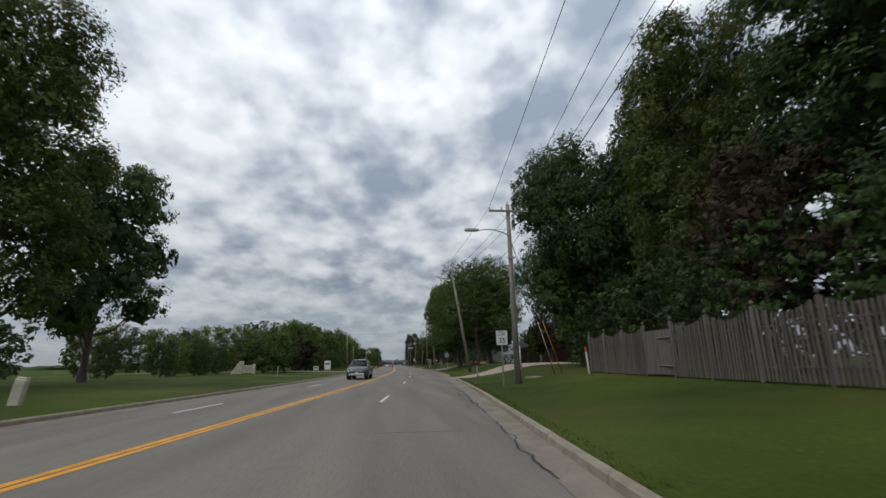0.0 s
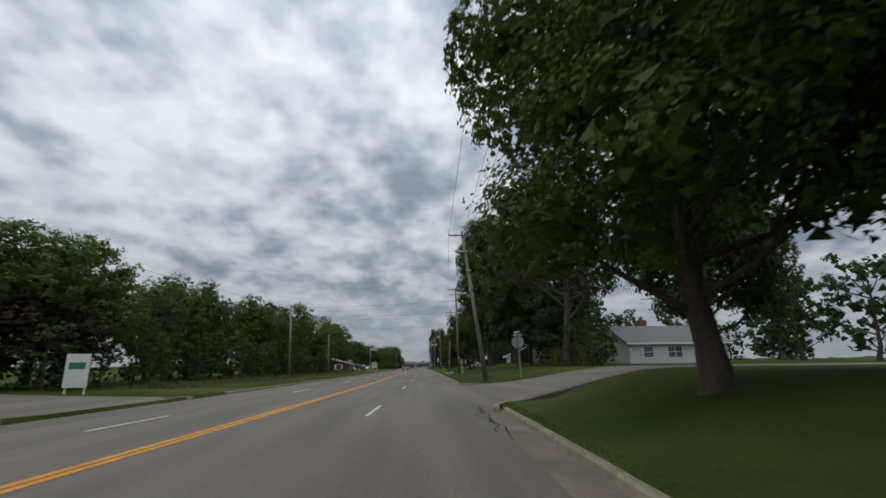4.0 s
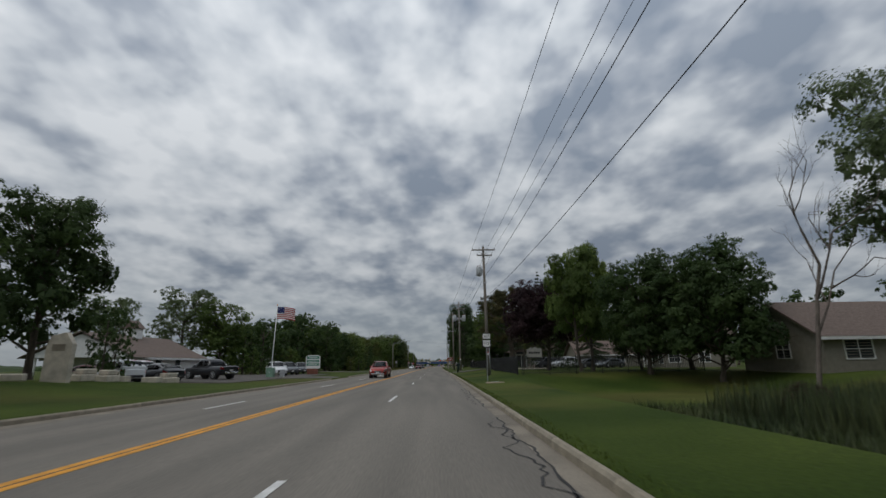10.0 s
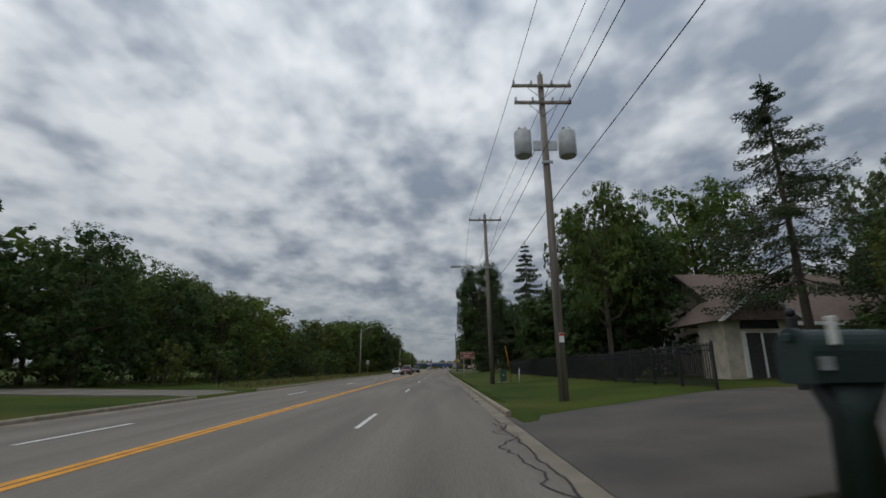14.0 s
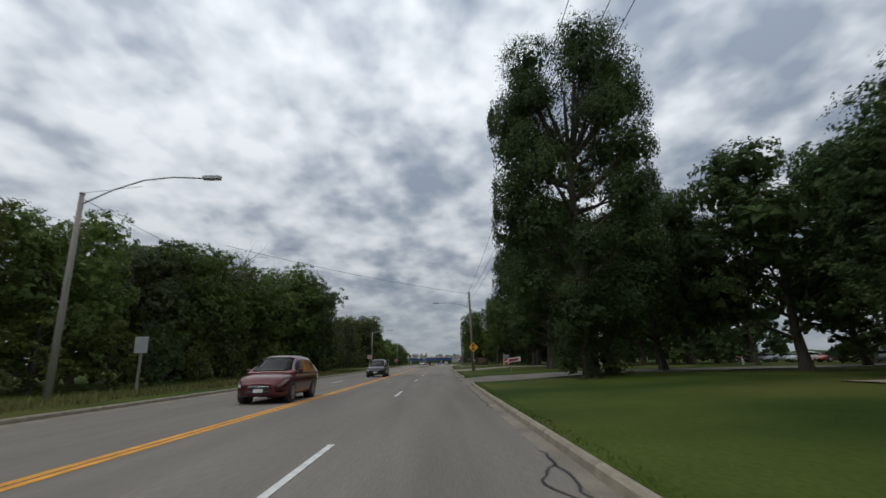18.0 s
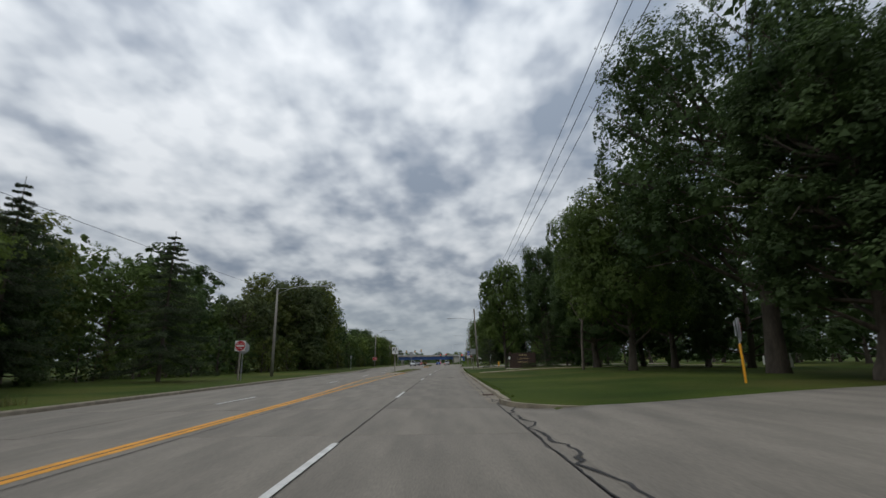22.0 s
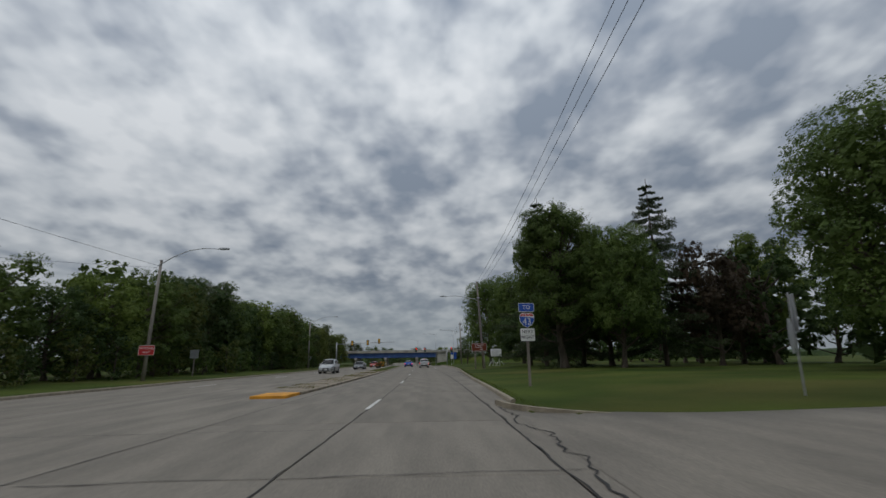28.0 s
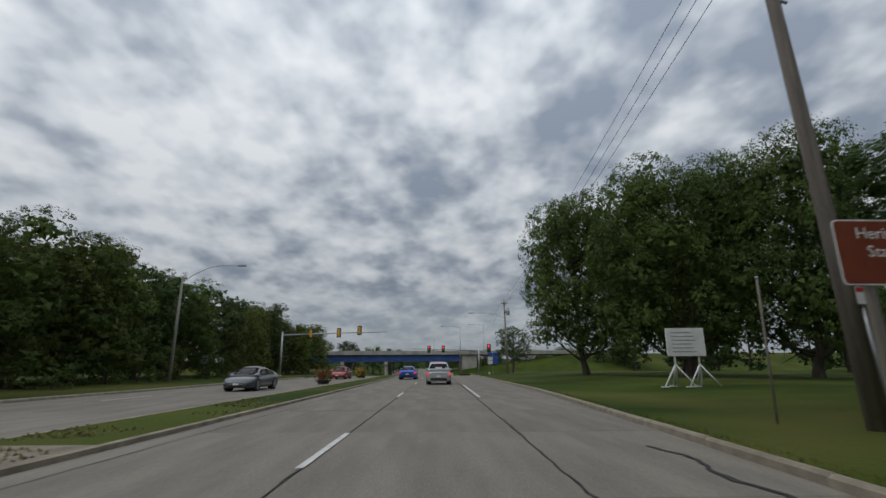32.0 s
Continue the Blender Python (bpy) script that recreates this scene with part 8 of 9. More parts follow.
    if shape == "pickup":
        part("bed_floor", boxm(-0.82, 0.82, -2.7, -0.9, 1.1, 1.185), BLACK_PLASTIC, ob, "black truck bed")
        part("front_bumper", boxm(-0.7, 0.7, y1 - 0.2, y1 + 0.05, low + 0.02, low + 0.2, 0.03), CHROME, ob, "chrome bumper")
    return ob


SILVER, BLUE_P, WHITE_P = paint("silver", (0.42, 0.44, 0.45)), paint("blue", (0.02, 0.09, 0.42)), paint("white", (0.72, 0.73, 0.74), 0.0)
BLACK_P, RED_P, MAROON_P, GREY_P = paint("black", (0.015, 0.016, 0.02)), paint("red", (0.33, 0.03, 0.02)), paint("maroon", (0.1, 0.012, 0.016)), paint("grey", (0.09, 0.1, 0.11))


def drive(shape, lat, y, color, label, oncoming=False, brake=False, size=1.05):
    vehicle(shape, cx(y) + lat, y, heading(y) + (180 if oncoming else 0), color, label, brake=brake, size=size)


drive("suv", 0.0, 615.0, SILVER, "silver crossover car waiting with brake lights on", brake=True)
drive("sedan", -3.5, 631.0, BLUE_P, "bright blue sedan driving away on the road", brake=True)
drive("pickup", -6.9, 50.0, GREY_P, "grey pickup truck driving on the far lane", True)
drive("pickup", -6.9, 245.0, RED_P, "red pickup truck with chrome bumper on the road", True)
drive("suv", -6.7, 357.5, MAROON_P, "dark red crossover car on the far lane", True)
drive("sedan", -9.9, 371.1, WHITE_P, "white sedan car on the outer far lane", True, size=0.93)
drive("suv", -6.75, 389.5, BLACK_P, "black sport utility car on the far lane", True)
drive("suv", -12.6, 577.0, SILVER, "silver sport utility car on the far carriageway", True)
drive("sedan", -12.2, 606.0, GREY_P, "dark grey sedan on the far carriageway", True)
drive("sedan", -12.0, 634.0, RED_P, "red sedan on the far carriageway", True)
for shape, x, y, turn, color, label in (("sedan", -15.4, 229.5, 60, BLACK_P, "black sedan parked beside the office"), ("suv", -17.6, 227.5, 60, WHITE_P, "white crossover parked beside the office"), ("pickup", -13.8, 236, 60, BLACK_P, "black pickup truck parked beside the office"), ("suv", -19.6, 233, 60, WHITE_P, "white crossover parked beside the office"),
                                         ("suv", -12.6, 253.0, -150, WHITE_P, "white crossover parked facing the road"), ("suv", -12.9, 259.5, -150, GREY_P, "dark grey crossover parked facing the road"), ("suv", -13.0, 266.5, -150, GREY_P, "dark crossover parked by the green sign"), ("sedan", -22.5, 231, 80, MAROON_P, "dark red sedan parked by the porch")):
    vehicle(shape, x, y, turn, color, label, z=ground_z(x, y) + 0.03)


for shape, x, y, color, label in (("suv", 27.6, 267.5, BLACK_P, "black sport utility car parked before the tan house"), ("suv", 30.6, 265.6, WHITE_P, "white sport utility car parked before the tan house"),
                                  ("sedan", 33.6, 263.6, BLACK_P, "black sedan parked before the tan house"), ("sedan", 36.8, 262.4, GREY_P, "dark grey sedan parked before the tan house")):
    vehicle(shape, x, y, 118, color, label, z=ground_z(x, y) + 0.02)

# ---- small roadside things ----
def mailbox(x, y, z0, flip=1, label="black mailbox on a wooden post", color=BLACK_PLASTIC, wood=True):
    ob = thing("mailbox", pose(x, y, z0), label, "mailbox", "mailboxes")
    part("post", boxm(-0.05, 0.05, -0.05, 0.05, -0.2, 1.0, 0.008), POLE_WOOD, ob)
    out = [(-0.1, 1.0), (0.1, 1.0), (0.1, 1.14)] + [(0.1 * math.cos(radians(a)), 1.14 + 0.1 * math.sin(radians(a))) for a in range(20, 180, 20)] + [(-0.1, 1.14)]
    part("box", prismm([(u, v) for u, v in out], "x", -0.28, 0.26), color, ob)
    part("flag", boxm(0.0, 0.16, -0.12, -0.1, 1.14, 1.22), SIGN_RED, ob)
    part("number_bar", boxm(-0.1, 0.12, -0.106, -0.101, 1.06, 1.12), SIGN_WHITE, ob)
    return ob


ob = thing("mailbox_stand", pose(7.65, 40.35, 0.15), "two black mailboxes and a wooden paper box on one post", "mailbox", "mailboxes")
part("post", tubem([(0.05, 0, -0.2), (0, 0, 1.1)], 0.05, 10), STEEL, ob, "bent steel post")
part("shelf", boxm(-0.55, 0.75, -0.22, 0.22, 1.06, 1.12, 0.01), FENCE_WOOD, ob)
for u in (-0.34, 0.05):
    out = [(u - 0.16, 1.12), (u + 0.16, 1.12), (u + 0.16, 1.3)] + [(u + 0.16 * math.cos(radians(a)), 1.3 + 0.12 * math.sin(radians(a))) for a in range(15, 180, 15)] + [(u - 0.16, 1.3)]
    b = part("box", prismm(out, "y", -0.26, 0.28), BLACK_PLASTIC, ob, "black metal mailbox")
    part("red_mark", boxm(u - 0.1, u + 0.1, -0.266, -0.261, 1.24, 1.29), SIGN_RED, b)
part("paper_box", boxm(0.26, 0.74, -0.24, 0.24, 1.12, 1.34, 0.012), mat("raw_plywood", (0.36, 0.24, 0.12), 0.85, vary=0.2, stretch=(1, 6, 1)), ob, "raw plywood paper box")
mailbox(10.75, 156.2, 0.16, label="black mailbox on a wooden post by the driveway")
ob = thing("fallen_log", pose(12.85, 156.3, 0.28, 0, 0, -25) @ Matrix.Scale(0.8, 4), "weathered brown log lying on the lawn", "log")
part("log", tubem([(0, -0.9, 0), (0.03, -0.3, 0.02), (0, 0.3, 0.0), (-0.04, 0.9, 0.03)], [0.15, 0.16, 0.15, 0.14], 12), mat("split_log", (0.16, 0.1, 0.065), 0.95, vary=0.35, scale=4, fine=20, bump=0.8, stretch=(3, 0.4, 3)), ob)
# the log is solid: a black disc paints the shade of a hollow
part("cut_end", tubem([(0, -0.905, 0), (0, -0.9, 0)], 0.15, 12), BLACK_PLASTIC, ob, "flat black disc for the shade inside a hollow end")
random.seed(23)
for i in range(9):
    ob = thing("broken_branch", pose(16.2 + random.uniform(-0.8, 0.8), 160.2 + random.uniform(-0.6, 0.6), 0.55, 0, 0, random.uniform(0, 180)), "grey broken branch piled on the grass", "branch", "branch pile")
    part("stem", tubem([(-0.6, 0, 0), (0, 0.1, 0.12), (0.6, 0.0, 0.05)], [0.05, 0.04, 0.015], 6), FENCE_WOOD, ob)


def hydrant(x, y):
    ob = thing("fire_hydrant", pose(x, y, ground_z(x, y)), "yellow fire hydrant on the grass verge", "fire hydrant")
    part("barrel", tubem([(0, 0, -0.1), (0, 0, 0.05), (0, 0, 0.06), (0, 0, 0.6), (0, 0, 0.66)], [0.16, 0.16, 0.12, 0.12, 0.15], 14), HYDRANT, ob)
    part("bonnet", tubem([(0, 0, 0.66), (0, 0, 0.76), (0, 0, 0.84), (0, 0, 0.92)], [0.14, 0.12, 0.06, 0.035], 14), HYDRANT, ob)
    for s in (-1, 1):
        part("nozzle", tubem([(0, 0, 0.5), (s * 0.2, 0, 0.5)], [0.07, 0.07], 10), HYDRANT, ob)
    part("pumper_nozzle", tubem([(0, 0, 0.45), (0, -0.21, 0.45)], 0.09, 10), HYDRANT, ob)


hydrant(-3.8, 193)
hydrant(25.2, 507)


def utility_box(x, y, w, d, h, material, label):
    ob = thing("utility_box", pose(x, y, ground_z(x, y) - 0.02), label, "utility box")
    part("cabinet", boxm(-w / 2, w / 2, -d / 2, d / 2, 0.06, h, 0.03), material, ob)
    part("lid", boxm(-w / 2 - 0.03, w / 2 + 0.03, -d / 2 - 0.03, d / 2 + 0.03, h - 0.06, h + 0.03, 0.02), material, ob)
    part("pad", boxm(-w / 2 - 0.12, w / 2 + 0.12, -d / 2 - 0.12, d / 2 + 0.12, -0.05, 0.06), DRIVE, ob)
    part("handle", boxm(-0.06, 0.06, -d / 2 - 0.03, -d / 2, h * 0.5, h * 0.62), STEEL, ob)


utility_box(-10.3, 243.6, 0.8, 0.8, 1.1, mat("pale_green_enamel", (0.2, 0.33, 0.25), 0.5, vary=0.1), "pale green utility box on the verge")
utility_box(-9.2, 244.5, 0.5, 0.4, 0.9, GREY_PAINT, "small grey utility box on the verge")
utility_box(14.9, 301.5, 0.5, 0.5, 1.0, mat("dark_green_enamel", (0.04, 0.09, 0.05), 0.5, vary=0.1), "dark green utility box by the pole")
# big moulded mailbox
ob = thing("mailbox", pose(12.85, 266.3, 0.14, 0, 0, 3) @ Matrix.Scale(1.08, 4), "large dark green plastic mailbox on a thick post", "mailbox", "mailboxes")
GREEN_PLASTIC = mat("dark_green_plastic", (0.012, 0.026, 0.024), 0.5, vary=0.2)
part("post", loft([[(-0.14, -0.14, -0.2), (0.14, -0.14, -0.2), (0.14, 0.14, -0.2), (-0.14, 0.14, -0.2)], [(-0.1, -0.1, 0.75), (0.1, -0.1, 0.75), (0.1, 0.1, 0.75), (-0.1, 0.1, 0.75)], [(-0.22, -0.12, 1.05), (0.26, -0.12, 1.05), (0.26, 0.12, 1.05), (-0.22, 0.12, 1.05)]]), GREEN_PLASTIC, ob)
out = [(-0.16, 1.03), (0.16, 1.03), (0.17, 1.26)] + [(0.17 * math.cos(radians(a)), 1.26 + 0.17 * math.sin(radians(a))) for a in range(15, 180, 15)] + [(-0.17, 1.26)]
box_ = part("box", prismm(out, "x", -0.34, 0.36), GREEN_PLASTIC, ob)
part("door", prismm([(u * 1.06, 1.23 + (v - 1.23) * 1.06) for u, v in out], "x", -0.38, -0.34), GREEN_PLASTIC, box_)
part("knob", boxm(-0.42, -0.38, -0.03, 0.03, 1.33, 1.4, 0.01), GREEN_PLASTIC, box_)
part("flag", boxm(-0.22, -0.14, -0.19, -0.17, 1.3, 1.52, 0.01), SIGN_WHITE, box_, "pale flag")
part("plate", boxm(-0.33, -0.22, -0.185, -0.17, 1.12, 1.22), STEEL, box_)
# covers in the grass
for x, y, r, label in ((12.9, 219.5, 0.6, "flat concrete cover slab in the grass"), (9.9, 31.5, 0.55, "flat concrete cover slab in the grass")):
    ob = thing("cover_slab", pose(x, y, ground_z(x, y)), label, "cover")
    part("slab", boxm(-r, r, -r * 0.8, r * 0.8, -0.05, 0.06, 0.015), DRIVE, ob)
    part("lid", tubem([(0, 0, 0.06), (0, 0, 0.075)], r * 0.45, 16), STEEL, ob)
# orange-topped white stake by the fence
ob = thing("marker_stake", pose(12.0, 27.6, ground_z(12, 27.6), 0, -4, 0), "white plastic stake with an orange top by the fence", "post")
part("stake", boxm(-0.05, 0.05, -0.03, 0.03, -0.2, 1.5, 0.01), SIGN_WHITE, ob)
part("orange_band", boxm(-0.053, 0.053, -0.033, 0.033, 1.25, 1.53, 0.01), mat("orange_plastic", (0.7, 0.12, 0.02), 0.5, vary=0.1), ob)
# concrete post under the left tree
ob = thing("concrete_post", pose(-13.4, 19.6, 0.1, 0, 8, 0), "leaning pale concrete post on the verge", "post")
part("post", boxm(-0.2, 0.2, -0.14, 0.14, -0.2, 1.0, 0.04), STONE, ob)
part("top_cap", boxm(-0.17, 0.17, -0.11, 0.11, 1.0, 1.06, 0.02), STONE, ob)
# pale wedge-shaped entrance stone
for x, y, k in ((-20.0, 70.5, 1.0),):
    ob = thing("entrance_stone", pose(x, y, 0.25, 0, 0, -8) @ Matrix.Scale(k, 4), "pale stepped concrete entrance sign on the lawn", "entrance sign")
    part("wedge", prismm([(-1.6, 0), (0.1, 0), (0.1, 1.9), (-0.25, 1.9)], "y", -0.35, 0.35), STONE, ob)
    part("panel", boxm(0.1, 1.5, -0.12, 0.12, 0.25, 1.3, 0.02), STONE, ob)
    part("inset", boxm(0.25, 1.4, -0.14, -0.12, 0.75, 1.15), SIGN_BACK, ob)
    part("end_block", boxm(1.5, 1.8, -0.25, 0.25, 0, 1.5, 0.04), STONE, ob)
# sale boards
for x, y, w, h in ((-12.2, 86.9, 0.9, 0.7), (-11.6, 98.4, 1.2, 1.7)):
    ob = thing("notice_board", pose(x, y, 0.2), "white notice board with plain bars on short legs", "sign")
    part("board", boxm(-w / 2, w / 2, -0.03, 0.03, 0.35, 0.35 + h, 0.01), SIGN_WHITE, ob)
    part("bar", boxm(-w * 0.35, w * 0.35, -0.036, -0.031, 0.35 + h * 0.55, 0.35 + h * 0.75), SIGN_GREEN, ob)
    for u in (-0.4, 0.4):
        part("leg", boxm(u * w - 0.04, u * w + 0.04, 0.03, 0.1, -0.1, 0.6), SIGN_WHITE, ob)
# flag
ob = thing("flagpole", pose(-10.2, 243.4, 0.7), "white flagpole with a striped flag flying", "flagpole")
part("pole", taper(bmesh.new(), (0, 0, -0.7), (0.25, 0, 7.9), 0.07, 0.04), TRIM_WHITE, ob)
part("ball", tubem([(0.25, 0, 7.9), (0.25, 0, 7.98), (0.25, 0, 8.06)], [0.03, 0.08, 0.02], 8), HYDRANT, ob)


def wave(u):
    return 0.16 * math.sin(u * 7) * u, -0.28 * u * u


STRIPE_RED, FLAG_BLUE = mat("flag_red", (0.42, 0.03, 0.04), 0.8, vary=0.1), mat("flag_blue", (0.02, 0.03, 0.13), 0.8, vary=0.1)
for i in range(13):
    bm = bmesh.new()
    prev = None
    u0 = 0.0 if i >= 7 else 0.4
    for k in range(13):
        u = u0 + (1 - u0) * k / 12
        dy, dz = wave(u)
        zt = 7.75 - i * 0.108 + dz
        cur = [bm.verts.new((0.28 + u * 2.1, dy + e, zz)) for e, zz in ((0, zt), (0, zt - 0.108), (0.012, zt - 0.108), (0.012, zt))]
        if prev:
            for j in range(4):
                bm.faces.new((prev[j], prev[(j + 1) % 4], cur[(j + 1) % 4], cur[j]))
        prev = cur
    part("stripe", bm, STRIPE_RED if i % 2 == 0 else SIGN_WHITE, ob)
bm = bmesh.new()
prev = None
for k in range(6):
    u = 0.4 * k / 5
    dy, dz = wave(u)
    cur = [bm.verts.new((0.28 + u * 2.1, dy + e, zz)) for e, zz in ((-0.002, 7.75 + dz), (-0.002, 7.75 - 7 * 0.108 + dz), (0.014, 7.75 - 7 * 0.108 + dz), (0.014, 7.75 + dz))]
    if prev:
        for j in range(4):
            bm.faces.new((prev[j], prev[(j + 1) % 4], cur[(j + 1) % 4], cur[j]))
    prev = cur
canton = part("canton", bm, FLAG_BLUE, ob, "blue star field")
bm = bmesh.new()
for r in range(5):
    for c in range(6):
        u = 0.03 + 0.06 * c
        dy, dz = wave(u)
        box(bm, 0.28 + u * 2.1, 0.31 + u * 2.1, dy - 0.006, dy - 0.003, 7.64 - r * 0.14 + dz, 7.67 - r * 0.14 + dz)
tagged(part("stars", bm, SIGN_WHITE, canton), kind="stuff")
# garden sign and flower bed behind the iron fence
x, y = 24.6, 261.2
ob = thing("garden_sign", pose(x, y, ground_z(x, y) - 0.5, 0, 0, 12) @ Matrix.Scale(1.3, 4), "pale scalloped garden sign on two posts above a flower bed", "sign")
part("board", prismm([(-0.95, 1.75), (0.95, 1.75), (0.95, 2.6)] + [(0.95 - 1.9 * i / 12, 2.72 + 0.16 * math.sin(math.pi * i / 12) + 0.07 * math.sin(math.pi * i / 2)) for i in range(13)] + [(-0.95, 2.6)], "y", -0.04, 0.04), mat("pale_sign_board", (0.45, 0.42, 0.37), 0.7, vary=0.12), ob)
for i in range(5):
    part("text_bar", boxm(-0.72 + i * 0.3, -0.5 + i * 0.3, -0.05, -0.042, 2.15, 2.4), BLACK_IRON, ob)
for u in (-0.86, 0.86):
    part("post", boxm(u - 0.05, u + 0.05, 0.045, 0.14, -0.2, 2.8, 0.01), BLACK_IRON, ob)
ob = thing("flower_bed", pose(x - 0.2, y + 1.2, ground_z(x, y)), "round mulch bed with a stone edge and pale flowers", "flower bed")
part("mulch", tubem([(0, 0, -0.1), (0, 0, 0.1), (0, 0, 0.12)], [2.5, 2.4, 0.2], 28), mat("red_mulch", (0.13, 0.05, 0.03), 0.95, vary=0.35, scale=3, fine=20, bump=0.8), ob)
part("edging", tubem([(2.5 * math.cos(0.2244 * i), 2.5 * math.sin(0.2244 * i), 0.06) for i in range(29)], 0.09, 6), STONE, ob, "low stone edging")
part("pot", tubem([(0, -0.6, 0.1), (0, -0.6, 0.15), (0, -0.6, 0.6), (0, -0.6, 0.66)], [0.2, 0.24, 0.34, 0.36], 14), STONE, ob, "pale stone flower pot")
rng = np.random.default_rng(8)
P_ = rng.normal(size=(420, 3)) * np.array([0.34, 0.3, 0.16]) + np.array([0, -0.6, 0.85])
part("foliage", leaf_mesh("foliage", P_, P_ * 0.2, 0.14, LEAF["green"], 0.6, 0, rng), None, ob)
P_ = rng.normal(size=(170, 3)) * np.array([0.36, 0.32, 0.16]) + np.array([0, -0.6, 0.92])
part("blossom", leaf_mesh("blossom", P_, P_ * 0.2, 0.12, SIGN_WHITE, 0.9, 0, rng), None, ob, "white blossoms")
for x, y, w_ in ((22.8, 268.5, 2.4), (29.5, 257.5, 2.8), (26.0, 248.5, 2.2)):
    SHRUB[0].plant(x, y, 1.3, w_, "clipped dark hedge bush behind the iron fence", "shrub", "bush")
# green office sign
ob = thing("office_sign", pose(-10.1, 262.7, 0.75), "green and white office sign on a brick base", "sign")
part("base", boxm(-0.8, 0.8, -0.3, 0.3, -0.7, 0.35, 0.02), BRICK_RED, ob, "red brick base")
part("board", prismm([(-1.1, 0.35), (1.1, 0.35), (1.1, 2.2), (0.7, 2.4), (-0.7, 2.4), (-1.1, 2.2)], "y", -0.12, 0.12), TRIM_WHITE, ob)
for z_, h_ in ((1.85, 0.36), (1.3, 0.36), (0.8, 0.34)):
    p = part("green_panel", boxm(-0.95, 0.95, -0.14, -0.12, z_, z_ + h_), SIGN_GREEN, ob)
    part("text_bar", boxm(-0.7, 0.7, -0.147, -0.141, z_ + 0.13, z_ + 0.22), SIGN_WHITE, p)
# stone marker and stacked blocks
ob = thing("stone_marker", pose(-13.5, 215.5, 0.6), "tall pale carved stone slab standing on the lawn", "monument")
part("slab", prismm([(-0.75, 0), (0.75, 0), (0.8, 2.3), (0.35, 3.0), (-0.5, 2.8), (-0.7, 2.2)], "y", -0.18, 0.18), STONE, ob)
part("inscription", boxm(-0.35, 0.4, -0.195, -0.181, 1.9, 2.3), mat("carved_dark", (0.2, 0.17, 0.13), 0.9, vary=0.2), ob)
random.seed(11)
for i in range(14):
    x, y = -16.5 + random.uniform(-1.5, 4.5), 217 + random.uniform(-4, 8)
    ob = thing("stone_block", pose(x, y, ground_z(x, y), 0, 0, random.uniform(0, 90)), "pale rough stone block in a low stack", "stone", "stone blocks")
    s = random.uniform(0.5, 0.9)
    part("lower_block", boxm(-s, s, -0.4, 0.4, -0.05, 0.4, 0.06), STONE, ob)
    if i % 2:
        part("upper_block", boxm(-s * 0.7, s * 0.75, -0.33, 0.35, 0.4, 0.75, 0.06), STONE, ob)
# banner between posts by the park
ob = thing("banner_sign", pose(18.6, 385.8, 0.3, 0, -8, 5), "red and white banner sign on posts in the park", "sign")
part("board", boxm(-0.68, 0.68, -0.02, 0.02, 1.0, 1.46, 0.01), SIGN_WHITE, ob)
part("red_panel", boxm(-0.58, 0.38, -0.03, -0.021, 1.12, 1.34), SIGN_RED, ob)
for u in (-0.5, 0.5):
    part("leg", boxm(u - 0.025, u + 0.025, 0.02, 0.06, -0.3, 1.3), POLE_WOOD, ob)
# correctional institution sign
ob = thing("institution_sign", pose(24.05, 474.9, 0.3, 0, 0, -4), "brown wooden institution sign with pale letters", "sign")
BROWN_WOOD = mat("brown_stained_wood", (0.055, 0.032, 0.024), 0.8, vary=0.25, stretch=(0.4, 1, 4))
part("board", prismm([(-1.5, 0.1), (1.5, 0.1), (1.6, 0.9), (1.42, 2.2), (-1.5, 2.12)], "y", -0.13, 0.13), BROWN_WOOD, ob)
for z_ in (1.62, 1.15):
    part("plank_gap", boxm(-1.47, 1.42, -0.14, -0.128, z_, z_ + 0.035), BLACK_PLASTIC, ob)
for u in (-1.66, 1.6):
    part("post", prismm([(u - 0.17, -0.2), (u + 0.14, -0.2), (u + 0.12, 2.25), (u - 0.1, 2.32)], "y", -0.2, 0.2), BROWN_WOOD, ob)
part("wing", prismm([(0.15, 0.0), (1.9, 0.0), (1.9, 1.5), (0.15, 2.1)], "x", 1.72, 1.9), BROWN_WOOD, ob)
part("plate", boxm(-1.98, -1.7, -0.25, -0.21, 1.3, 1.68), SIGN_WHITE, ob, "small white notice plate")
PALE = mat("pale_letters", (0.55, 0.43, 0.2), 0.6, vary=0.1)
for text, z_, k in (("GREEN BAY", 1.86, 0.23), ("CORRECTIONAL", 1.38, 0.23), ("INSTITUTION", 0.92, 0.23)):
    words("lettering", text, k, PALE, ob, pose(0.05, -0.136, z_, 90, 0, 0), 0.006)
ob = thing("flower_bed", pose(25.2, 474.6, 0.27), "low mulch bed with a stone edge round the sign", "flower bed")
part("mulch", boxm(-3.6, 4.0, -1.2, 1.2, -0.05, 0.08, 0.04), DIRT, ob)
for i in range(16):
    part("edging_stone", boxm(-0.22, 0.22, -0.12, 0.12, -0.05, 0.16, 0.04, pose(-3.5 + i * 0.48, -1.2, 0, 0, 0, random.uniform(-8, 8))), STONE, ob)
for x, y, h, w in ((24.3, 474.2, 0.85, 1.6), (25.5, 474.2, 0.85, 1.8), (26.8, 474.3, 0.9, 1.9), (28.3, 474.6, 1.0, 2.4), (22.6, 475.8, 1.1, 1.8)):
    SHRUB[0].plant(x, y, h, w, "clipped dark green bush before the sign", "shrub", "bush", z=0.3)
